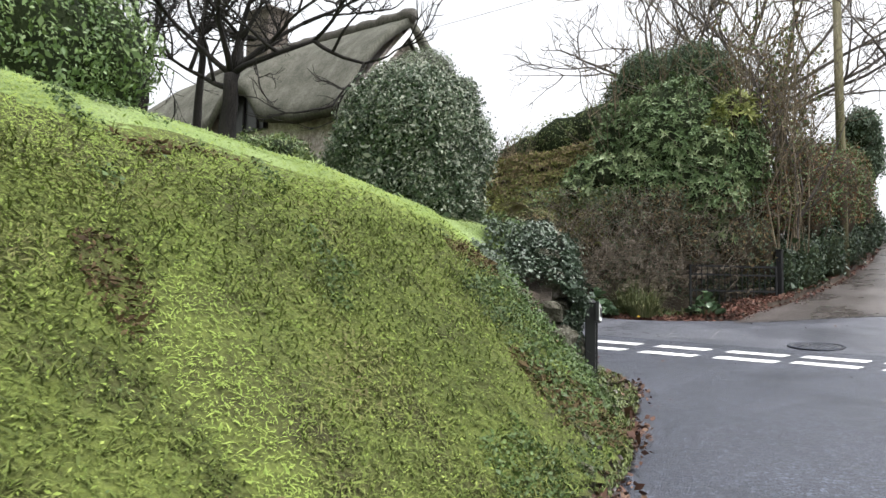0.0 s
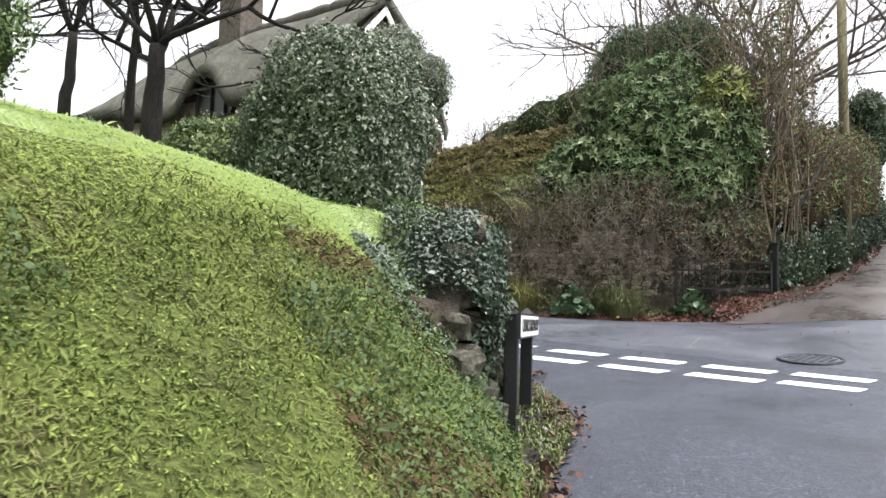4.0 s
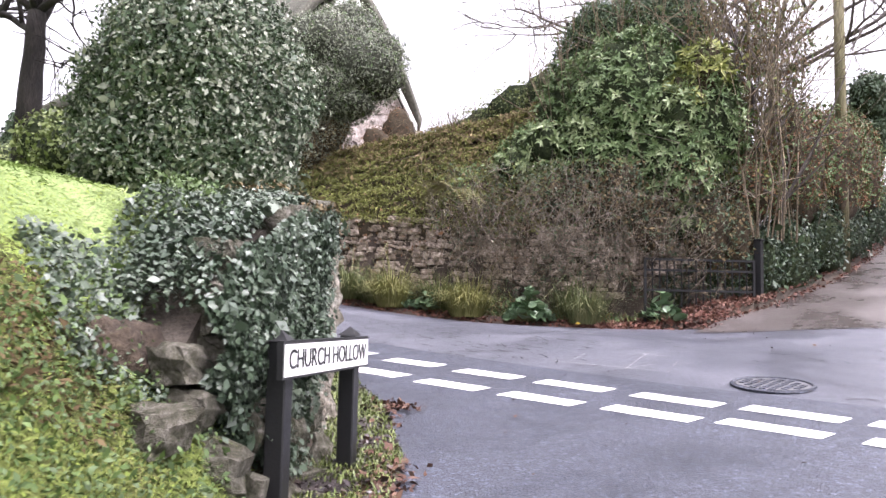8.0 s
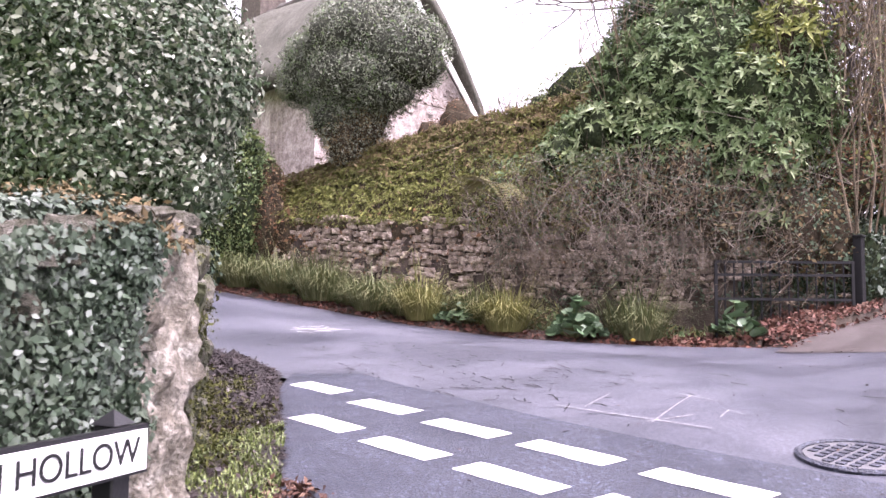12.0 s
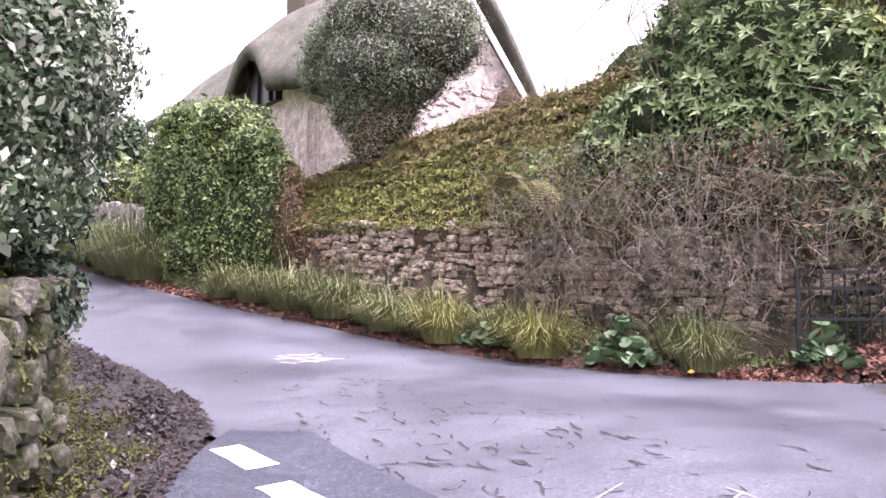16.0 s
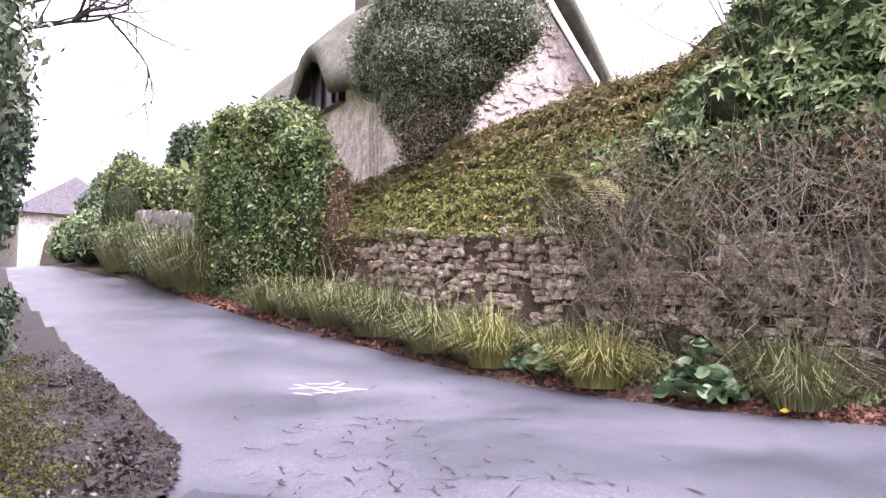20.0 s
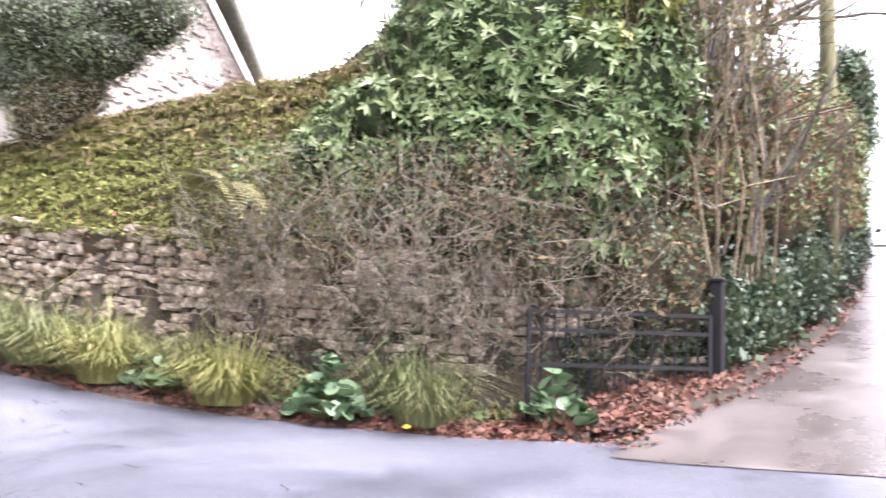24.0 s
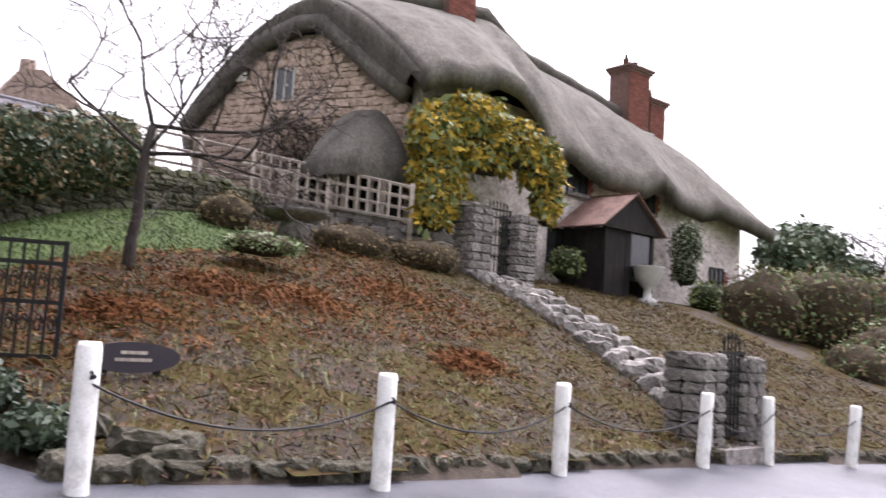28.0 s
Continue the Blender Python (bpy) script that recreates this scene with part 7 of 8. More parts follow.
shrub("border_plants", [((24.8, 14.2, 2.9), (0.7, 0.4, 0.5)), ((26.2, 14.3, 2.85), (0.8, 0.4, 0.45)), ((18.6, 14.3, 3.3), (0.5, 0.4, 0.45)), ((27.5, 14.4, 2.8), (0.6, 0.4, 0.4))], 2200, 0.12, BOXGREEN, "low yellow-green border plants below the house", "plants")
shrub("red_climber", [((24.6, 15.0, 3.9), (0.3, 0.2, 0.7))], 500, 0.09, RUST, "dull red climber beside the porch", "climber", core=SHADE_BROWN)
shrub("wisteria", [((14.3, 14.4, 5.9), (0.75, 0.5, 0.7)), ((15.2, 14.2, 6.3), (0.85, 0.5, 0.65)), ((16.2, 14.0, 5.9), (0.85, 0.5, 0.65)), ((17.1, 13.9, 5.5), (0.55, 0.45, 0.75)), ((14.2, 14.3, 4.9), (0.65, 0.45, 0.6)), ((14.6, 14.2, 4.3), (0.5, 0.35, 0.55)), ((15.4, 14.1, 5.5), (0.7, 0.4, 0.5)), ((17.2, 13.8, 4.6), (0.3, 0.3, 0.6)), ((13.9, 14.2, 5.6), (0.5, 0.4, 0.6)), ((14.0, 14.1, 4.1), (0.5, 0.35, 0.7))], 8000, 0.19, YELLOWLEAF, "golden autumn climber smothering the garden gateway", "climber", core=SHADE_BROWN, extra=(BOXGREEN, 0.45), aspect=0.4, droop=0.7)

# terrace wall and timber fence before the gable
terrace = [(7.2, 24.0), (10.7, 19.45), (12.2, 16.6), (13.5, 14.2), (14.7, 13.75)]
stone_wall("terrace_wall", terrace, lambda x, y: float(garden_z(x, y)) - 0.15, lambda x, y: float(np.interp(x, [7, 10.7, 13.4, 14.7], [5.1, 4.5, 3.7, 3.5])), GREYSTONE, "rough stone terrace wall below the gable", (0.4, 0.2), 0.4, 1, 0.05, most=170, seed=14)
stone_wall("garden_wall", [(3.05, 11.2), (3.6, 11.7), (4.4, 12.25), (5.3, 12.75), (6.2, 13.2), (7.1, 13.6), (9.4, 14.6), (11.6, 16.8)], lambda x, y: float(garden_z(x, y)) - 0.1, lambda x, y: float(np.interp(x, [3, 3.6, 4.4, 5.3, 6.2, 7.1, 9.4, 11.6], [2.5, 2.9, 3.2, 3.45, 3.65, 3.85, 4.0, 4.1])), MOSSWALL, "dark mossy garden wall behind the lawn", (0.24, 0.12), 0.35, 1, 0.04, most=250, seed=17)
fence = thing("rail_fence", "pale weathered timber rail and lattice fence on the terrace wall", "fence")
fa, fb = Vector((9.4, 22.0, 0)), Vector((13.4, 14.1, 0))
top0, top1, bot0, bot1 = 6.35, 4.45, 5.15, 3.72
for k in range(4):
    q = k / 3
    z0, z1 = top0 + (bot0 - top0) * q, top1 + (bot1 - top1) * q
    rod("rail", [(fa.x, fa.y, z0), (fb.x, fb.y, z1)], 0.042, PALEWOOD, fence, sides=4)
for i in range(17):
    s = 0.52 + 0.48 * i / 16
    p = fa.lerp(fb, s)
    zt, zb = top0 + (top1 - top0) * s, bot0 + (bot1 - bot0) * s
    rod("upright", [(p.x - 0.03, p.y, zb), (p.x - 0.03, p.y, zt)], 0.03, PALEWOOD, fence, sides=4)
for s in (0.0, 0.17, 0.34, 0.52, 0.76, 1.0):
    p = fa.lerp(fb, s)
    rod("post", [(p.x, p.y, bot0 + (bot1 - bot0) * s - 0.5), (p.x, p.y, top0 + (top1 - top0) * s + 0.08)], 0.055, PALEWOOD, fence, sides=6)
slab = thing("stone_table", "round dark stone slab on a squat base", "garden table", at=(10.0, 13.0, float(garden_z(10.0, 13.0)) + 0.25))
v, f = tube([(0, 0, -0.1), (0, 0, 0.1), (0, 0, 0.28)], [0.32, 0.25, 0.2], 10)
build("base", v, f, GREYSTONE, slab, smooth=True)
v, f = tube([(0, 0, 0.2), (0, 0, 0.3), (0, 0, 0.36), (0, 0, 0.37)], [0.3, 0.62, 0.7, 0.66], 22)
build("top", v, f, GREYSTONE, slab, smooth=True)

# upper gateway
gz = float(garden_z(15.4, 13.6)) - 0.1
gate_stones = stones_with(GREYSTONE, 0.18)


def pier(x, y, z, w, h, label, seed):
    t = thing("stone_pier", label, "gate pier", at=(x, y, z))
    rnd = random.Random(seed)
    box_part("core", (-w * 0.42, -w * 0.42, -0.2), (w * 0.42, w * 0.42, h - 0.03), MORTAR, t)
    zz = -0.05
    while zz < h:
        hh = rnd.uniform(0.12, 0.22)
        for s in range(4):
            for k in range(2):
                a = s * math.pi / 2
                lw = w * rnd.uniform(0.42, 0.56)
                q = Vector(((k - 0.5) * w * 0.5, -w * 0.43, zz + hh / 2))
                q.rotate(Euler((0, 0, a)))
                ob = new("stone", gate_stones[rnd.randrange(8)])
                ob.parent, ob.matrix_local = t, Matrix.LocRotScale(q, Euler((0, 0, a + rnd.gauss(0, 0.05))), (lw, 0.16, hh * 0.95))
        zz += hh
    ob = new("capstone", gate_stones[3])
    ob.parent, ob.matrix_local = t, Matrix.LocRotScale((0, 0, h + 0.06), Euler((0.05, 0.03, 0.1)), (w * 1.1, w * 1.1, 0.16))
    return t


pier(14.9, 13.75, gz, 0.6, 1.65, "grey stone gate pier at the top of the steps", 1)
pier(16.25, 13.7, gz, 0.6, 1.5, "grey stone gate pier beside the yellow climber", 2)


def iron_gate(name, at, turn, w, h, bars, label, arch=0.0, scroll=False, bottom=0.12):
    t = thing(name, label, "gate", at=at, turn=turn)
    for x in (0.0, w):
        box_part("stile", (x - 0.02, -0.02, 0), (x + 0.02, 0.02, h), IRON, t)
    for z in (bottom, h * 0.52, h - 0.2, h - 0.02):
        box_part("rail", (0, -0.015, z - 0.018), (w, 0.015, z + 0.018), IRON, t)
    for i in range(1, bars):
        x = w * i / bars
        top = h + arch * math.sin(math.pi * i / bars)
        rod("bar", [(x, 0, bottom), (x, 0, top)], 0.013, IRON, t, sides=5)
        if arch:
            v, f = tube([(x, 0, top), (x, 0, top + 0.04), (x, 0, top + 0.11)], [0.012, 0.025, 0.002], 5)
            build("finial", v, f, IRON, t)
    if scroll:
        for i in range(bars):
            x = w * (i + 0.5) / bars
            for zc in (h * 0.36, h * 0.68):
                pts = [(x + math.cos(a) * 0.035 * (1 - a / 14), 0.0, zc + math.sin(a) * 0.09 * (1 - a / 14)) for a in np.linspace(0, 9, 14)]
                rod("scroll", pts, 0.008, IRON, t, sides=4)
    return t


iron_gate("upper_gate", (15.22, 13.7, gz), -2, 0.72, 1.75, 7, "dark wrought-iron garden gate between the upper piers", 0.1, True)
# stone steps
step_stones = stones_with(PALESTONE, 0.2)
rnd = random.Random(3)
steps = thing("stone_steps", "flight of worn pale stone steps up the slope", "steps")
for i in range(12):
    k = i / 11
    x, y = 13.3 + 1.9 * k + 0.35 * math.sin(k * 3), 7.2 + 6.1 * k
    z = float(garden_z(x, y)) + 0.06
    for j in range(2):
        ob = new("step", step_stones[(i * 2 + j) % 8])
        ob.parent = steps
        ob.matrix_local = Matrix.LocRotScale((x + (j - 0.5) * 0.55, y - 0.06 * j, z), Euler((0, 0, rnd.gauss(0.1, 0.08))), (0.55 + rnd.uniform(-0.15, 0.15), 0.42, 0.26 + rnd.uniform(-0.08, 0.06)))
for i in range(14):
    k = i / 13
    x, y = 12.75 + 1.75 * k + 0.35 * math.sin(k * 3), 7.0 + 6.2 * k
    ob = new("edge_stone", step_stones[i % 8])
    ob.parent, ob.matrix_local = steps, Matrix.LocRotScale((x, y, float(garden_z(x, y)) + 0.08), Euler((0, 0, rnd.uniform(0, 3))), (0.35, 0.3, 0.28))
# lower gateway
lz = float(road_z(12.3, 5.9)) + 0.05
pier(11.9, 6.0, lz, 0.5, 1.08, "lichened stone pier of the roadside gate", 4)
pier(12.85, 5.95, lz, 0.4, 1.1, "narrow lichened stone pier of the roadside gate", 6)
iron_gate("lower_gate", (12.2, 5.85, lz + 0.12), -3, 0.48, 1.15, 6, "small ornate black iron gate by the lane", 0.16, True)
box_part("threshold", (11.9, 5.55, lz - 0.12), (12.9, 6.15, lz + 0.1), GREYSTONE, None)
tagged(bpy.data.objects["threshold"], "worn stone threshold below the roadside gate", "step")

# garden slope litter, lawn
def in_garden(x, y):
    return (y > curve_through(KERB_EAST, x) + 0.02) & (x > curve_through(DRIVE_RIGHT, y) + 0.1) & (y < 15.2)


tagged(sheet("garden_slope", lattice(3, 40, 0.2, 0.4, 3.5, 24), lattice(4, 16, 0.2, 0.4, 4.8, 15), garden_z, LITTER, 0.0, in_garden, 0.012), kind="structure", label="steep bank strewn with cut stems and leaves", category="bank")
RUSTY = leafy("rusty_dead_fern", [(0.06, 0.024, 0.01), (0.13, 0.052, 0.02), (0.2, 0.1, 0.04)], gloss=0.8, spec=0.08)
GARDENBLADE = leafy("garden_lawn_blades", [(0.035, 0.065, 0.014), (0.062, 0.105, 0.024)], gloss=0.7)
lawn_area = lambda x, y: in_garden(x, y) & (y > 10.6 + 0.3 * (x - 5)) & (x < 9.6)
g = scatter(60000, 3, 11, 8, 15, lawn_area)
tagged(sheet("garden_turf", np.arange(3, 11, 0.2), np.arange(8, 15, 0.2), garden_z, GARDEN_TURF, 0.022, lawn_area), kind="structure", label="green turf below the terrace", category="lawn")
tagged(blades("garden_lawn", rooted(g, garden_z, 0.02), 0.04, 0.012, GARDENBLADE, lean=1.2), kind="stuff", label="green mown lawn below the terrace", category="grass")
brown_area = lambda x, y: in_garden(x, y) & ~lawn_area(x, y)
g = scatter(190000, 3.6, 22, 5, 15, brown_area)
tagged(leaves("cut_stems", rooted(g[:70000], garden_z, 0.04), np.tile([0, -0.3, 1.0], (len(g[:70000]), 1)), 0.1, DRYGRASS, aspect=0.12, wild=0.6), kind="stuff", label="brown cut stems covering the slope", category="stems")
tagged(leaves("fallen_leaves", rooted(g[70000:86000], garden_z, 0.05), np.tile([0, -0.3, 1.0], (len(g[70000:86000]), 1)), 0.055, DEADLEAF, aspect=0.5, wild=0.6), kind="stuff", label="brown leaves among the cut stems", category="leaves")
tagged(blades("slope_grass", rooted(g[86000:112000], garden_z), 0.065, 0.01, SEDGE, lean=1.3), kind="stuff", label="thin green grass growing through the cuttings", category="grass")
heaps = [(9.9, 7.85, 0.42, 1500), (9.4, 7.6, 0.35, 700), (5.7, 8.7, 0.6, 1300), (7.2, 9.6, 0.75, 1700), (8.4, 9.5, 0.7, 1300), (10.4, 10.6, 0.9, 1400)]
for hx, hy, hr, n in heaps:
    q = np.stack([RNG.normal(hx, hr * 0.55, n), RNG.normal(hy, hr * 0.42, n)], 1)
    up = np.exp(-((q[:, 0] - hx) ** 2 + (q[:, 1] - hy) ** 2) / (hr * hr * 0.5)) * 0.14 * RNG.random(n)
    tagged(leaves("dead_fern", np.column_stack([q, garden_z(q[:, 0], q[:, 1]) + 0.03 + up]), np.tile([0, -0.4, 1.0], (n, 1)), 0.075, RUSTY, aspect=0.3, wild=0.8), kind="stuff", label="rusty red dead fern lying on the slope", category="fern")
q = scatter(30000, 4.4, 12.5, 7.0, 13.2, lambda x, y: brown_area(x, y) & (y > 7.0 + 0.28 * (x - 4.4)))[:9000]
tagged(leaves("fallen_leaves", rooted(q, garden_z, 0.05), np.tile([0, -0.3, 1.0], (len(q), 1)), 0.06, RUSTY, aspect=0.4, wild=0.7), kind="stuff", label="reddish leaves over the upper slope", category="leaves")
shrub("white_flowers", [((8.4, 10.9, 2.5), (0.6, 0.35, 0.18))], 700, 0.08, LAUREL_PALE, "pale low plants at the lawn edge", "plants", core=SHADE_BROWN)
shrub("dark_shrubs", [((11.5, 13.4, 3.0), (0.9, 0.4, 0.35)), ((13.2, 13.2, 2.9), (0.9, 0.4, 0.35)), ((9.0, 13.6, 3.2), (0.5, 0.4, 0.4))], 1800, 0.08, BROWNHEDGE, "brown low shrubs at the foot of the terrace wall", "shrub", core=SHADE_BROWN)
shrub("roadside_ivy", [((4.45, 6.1, 0.62), (0.22, 0.3, 0.16)), ((4.3, 7.0, 0.8), (0.2, 0.35, 0.16))], 700, 0.09, IVY, "dark ivy clump by the driveway corner", "ivy")
# hedge right of the driveway
hb = [((3.2, 11.4, 2.55), (0.5, 0.6, 0.52)), ((3.7, 11.95, 3.0), (0.65, 0.6, 0.64)), ((4.4, 12.45, 3.3), (0.75, 0.6, 0.66)), ((5.3, 12.95, 3.55), (0.8, 0.55, 0.66)), ((6.2, 13.45, 3.75), (0.8, 0.55, 0.66)), ((7.0, 13.8, 3.95), (0.55, 0.5, 0.58)), ((3.0, 13.4, 2.3), (0.4, 1.2, 0.45)), ((2.7, 16, 2.7), (0.35, 1.6, 0.4))]
shrub("ivy_hedge", hb, 11000, 0.1, LAUREL, "domed dark clipped ivy hedge beside the driveway", "hedge", extra=(BROWNHEDGE, 0.35), low=-0.95)
dl = scatter(26000, 1.5, 5.4, 6.3, 15, lambda x, y: (x > curve_through(DRIVE_RIGHT, y) - 0.25) & (x < curve_through(DRIVE_RIGHT, y) + 0.45))
tagged(leaves("fallen_leaves", np.column_stack([dl, np.maximum(land_z(dl[:, 0], dl[:, 1]), drive_z(dl[:, 0], dl[:, 1])) + 0.05]), np.tile([0, 0, 1.0], (len(dl), 1)), 0.055, REDLEAF, aspect=0.6, wild=0.5), kind="stuff", label="reddish leaves drifted along the driveway edge", category="leaves")
dl = scatter(9000, -0.8, 1, 6.3, 18, lambda x, y: (x < curve_through(DRIVE_LEFT, y) + 0.18) & (x > curve_through(DRIVE_LEFT, y) - 0.3))
tagged(leaves("fallen_leaves", np.column_stack([dl, np.maximum(land_z(dl[:, 0], dl[:, 1]), drive_z(dl[:, 0], dl[:, 1])) + 0.04]), np.tile([0, 0, 1.0], (len(dl), 1)), 0.05, REDLEAF, aspect=0.6, wild=0.5), kind="stuff", label="reddish leaves under the ivy bank", category="leaves")
# hedges and trees beyond the house
shrub("dark_hedge", [((24.6, 12.3, 2.5), (1.0, 1.2, 1.3)), ((26.5, 11.3, 2.6), (1.4, 1.3, 1.4)), ((28.5, 10.2, 2.3), (1.5, 1.5, 1.6)), ((25.8, 9.4, 1.2), (1.5, 1.2, 1.2)), ((28.5, 8.0, 0.9), (1.8, 1.4, 1.5)), ((31, 8, 2.0), (1.8, 1.6, 1.8)), ((23.6, 9.2, 1.0), (0.9, 0.9, 0.8))], 9000, 0.12, CLIPPED, "overgrown olive-brown hedge at the end of the slope", "hedge", core=SHADE_BROWN, extra=(BROWNHEDGE, 0.7))
shrub("golden_hedge", [((27.5, 12.6, 3.2), (1.8, 0.9, 0.7)), ((30.5, 12.0, 3.2), (1.6, 0.9, 0.8))], 2600, 0.15, YEW, "yellowing hedge top beyond the house", "hedge", core=SHADE_BROWN)
shrub("skyline_tree", [((39, 18.5, 6.0), (2.2, 1.8, 1.3)), ((37.5, 18, 5.5), (1.5, 1.4, 1.1)), ((44, 19, 5.2), (2.2, 1.8, 1.2))], 3600, 0.3, CONIFER, "dark tree on the skyline beyond the house", "tree")
bare_tree("skyline_bare_tree", (41, 15.5, 1.5), 5.2, 0.12, "leafless tree on the skyline", BARK, 61, 4, None, 3, (0, 0, 1), 0.4)

# ---- telegraph pole, street name sign, gates, posts ----
pz = float(drive_z(0.2, 11.6))
pole = thing("telegraph_pole", "tall algae-green wooden telegraph pole beside the driveway", "telegraph pole", at=(0.22, 11.8, pz - 0.1))
rod("pole", [(0, 0, 0), (0, 0, 2.5), (0, 0, 9.0)], 0.125, POLEWOOD, pole, sides=12, taper=0.8)
rod("cable_guard", [(-0.11, -0.09, 0), (-0.11, -0.09, 2.6)], 0.035, DARKWOOD, pole)
box_part("band", (-0.135, -0.135, 2.5), (0.135, 0.135, 2.62), IRON, pole, bevel=0.03)
rod("cable", [(-0.1, -0.1, 2.6), (-0.14, -0.12, 3.0), (-0.05, -0.14, 3.3)], 0.014, IRON, pole)
wire = thing("overhead_wire", "thin overhead telephone wire", "wire")
rod("strand", [(0.22, 11.8, pz + 8.6), (-4, 9, pz + 7.9), (-11, 8.3, 9.2)], 0.008, IRON, wire, sides=4)

sp1, sp2 = Vector((2.171, -3.502, 0)), Vector((1.627, -2.506, 0))
sd = (sp2 - sp1).normalized()
sturn = math.degrees(math.atan2(sd.y, sd.x))
sign = thing("street_name_sign", "white street nameplate with black lettering on two black posts", "street sign", at=(sp1.x, sp1.y, 0), turn=sturn)
L = (sp2 - sp1).length
z1, z2 = 0.28, 0.42
for x, zg, zt in ((0.13, float(road_z(*sp1[:2])) - 0.1, 0.46), (L - 0.08, float(road_z(*sp2[:2])) - 0.1, 0.47)):
    post = box_part("post", (x - 0.045, 0.02, zg), (x + 0.045, 0.11, zt - 0.03), BLACK, sign, "black square post", 0.006)
    bm = bmesh.new()
    bmesh.ops.create_cone(bm, cap_ends=True, segments=4, radius1=0.075, radius2=0.0, depth=0.05)
    bmesh.ops.rotate(bm, verts=bm.verts, matrix=Matrix.Rotation(radians(45), 3, "Z"))
    bmesh.ops.translate(bm, verts=bm.verts, vec=(x, 0.065, zt - 0.005))
    part("cap", bm, BLACK, post)
backing = box_part("backing", (-0.012, -0.01, z1 - 0.012), (L + 0.012, 0.018, z2 + 0.016), BLACK, sign, "black backing board")
box_part("plate", (0.0, -0.016, z1), (L, -0.008, z2), PLATE, sign, "white enamel plate")
def lettering(body):
    cu = bpy.data.curves.new("letter", "FONT")
    cu.body, cu.size, cu.extrude, cu.align_y, cu.space_character = body, 0.122, 0.002, "CENTER", 0.98
    tmp = bpy.data.objects.new("letter", cu)
    scene.collection.objects.link(tmp)
    me = bpy.data.meshes.new_from_object(tmp.evaluated_get(bpy.context.evaluated_depsgraph_get()))
    bpy.data.objects.remove(tmp)
    me.materials.clear()
    me.materials.append(BLACK)
    xs = [v.co.x for v in me.vertices]
    return me, min(xs), max(xs)


words = "CHURCH HOLLOW"
low, high = lettering(words)[1:]
squeeze = L * 0.93 / (high - low)
for i, letter in enumerate(words):
    if letter != " ":
        me, x0, x1 = lettering(letter)
        ahead = lettering(words[:i + 1])[2] - x1
        ob = new("letter", me)
        ob.parent = sign
        ob.matrix_local = Matrix.LocRotScale((L / 2 + (ahead - (low + high) / 2) * squeeze, -0.0185, (z1 + z2) / 2), Euler((radians(90), 0, 0)), (squeeze, 1, 1))
        tagged(ob, "black painted capital letter " + letter)

# railing gate left of the driveway, in the ivy
iron_gate("railing_gate", (-1.5, 6.78, float(land_z(-1.5, 6.9)) - 0.02), 44, 1.85, 1.12, 15, "black iron railing gate folded back into the ivy", 0.0, False)
gp = thing("gate_post", "square black iron gate post", "gate post", at=(-0.14, 8.22, 0.75))
box_part("shaft", (-0.06, -0.06, -0.1), (0.06, 0.06, 1.2), IRON, gp, bevel=0.008)
box_part("cap", (-0.075, -0.075, 1.2), (0.075, 0.075, 1.24), IRON, gp, bevel=0.01)
gp2 = thing("gate_post", "black iron gate post at the driveway mouth", "gate post", at=(3.93, 8.15, 0.8))
box_part("shaft", (-0.06, -0.06, -0.1), (0.06, 0.06, 1.2), IRON, gp2, bevel=0.008)
iron_gate("driveway_gate", (4.0, 8.1, 0.88), -24, 1.0, 1.12, 9, "open black wrought-iron driveway gate with scrolls", 0.0, True)

WOBBLE = random.Random(2)
posts = [(4.46, 5.2), (6.55, 5.08), (8.75, 5.33), (11.3, 5.48), (12.85, 5.55), (14.7, 5.35), (17.5, 5.25)]
first = None
for i, (x, y) in enumerate(posts):
    z = float(road_z(x, y)) - 0.02
    bm = bmesh.new()
    h = 0.9 if i == 0 else 0.86
    r = 0.075
    rings = []
    for zz, rr in ((-0.15, 1.0), (0.0, 1.02), (0.1, 0.97), (0.3, 1.0), (0.6, 0.98), (h - 0.03, 0.97), (h, 0.85)):
        rings.append([bm.verts.new((math.cos(a) * r * rr * (1 + WOBBLE.uniform(-0.04, 0.04)), math.sin(a) * r * rr, zz)) for a in np.linspace(0, 2 * math.pi, 13)[:-1]])
    for a, b in zip(rings, rings[1:]):
        for k in range(12):
            bm.faces.new((a[k], a[(k + 1) % 12], b[(k + 1) % 12], b[k]))
    bm.faces.new(rings[-1])
    t = thing("white_post", "round white-painted wooden post at the lane edge", "post", "white posts along the lane", at=(x, y, z))
    t.rotation_euler = (WOBBLE.gauss(0, 0.02), WOBBLE.gauss(0, 0.025), 0)
    part("shaft", bm, WHITE, t, smooth=True)
    v, f = tube([(0.0, -0.085, h - 0.17), (0, -0.1, h - 0.19), (0, -0.085, h - 0.21)], [0.012] * 3, 5)
    build("staple", v, f, IRON, t)
    build("hole", *tube([(0.02, -0.074, h - 0.2), (0.02, -0.078, h - 0.2)], [0.014, 0.014], 8), IRON, t)
for i, ((ax, ay), (bx, by)) in enumerate(zip(posts, posts[1:])):
    za, zb = float(road_z(ax, ay)) + 0.64, float(road_z(bx, by)) + 0.64
    pts = [(ax + (bx - ax) * k, ay + (by - ay) * k - 0.07, za + (zb - za) * k - 0.95 * k * (1 - k)) for k in np.linspace(0, 1, 22)]
    t = thing("hanging_chain", "sagging dark chain between white posts", "chain", "chains between the posts")
    rod("strand", pts, 0.009, IRON, t, sides=5)
edge = stones_with(LIME_BIG, 0.22)
rnd = random.Random(12)
x = 4.35
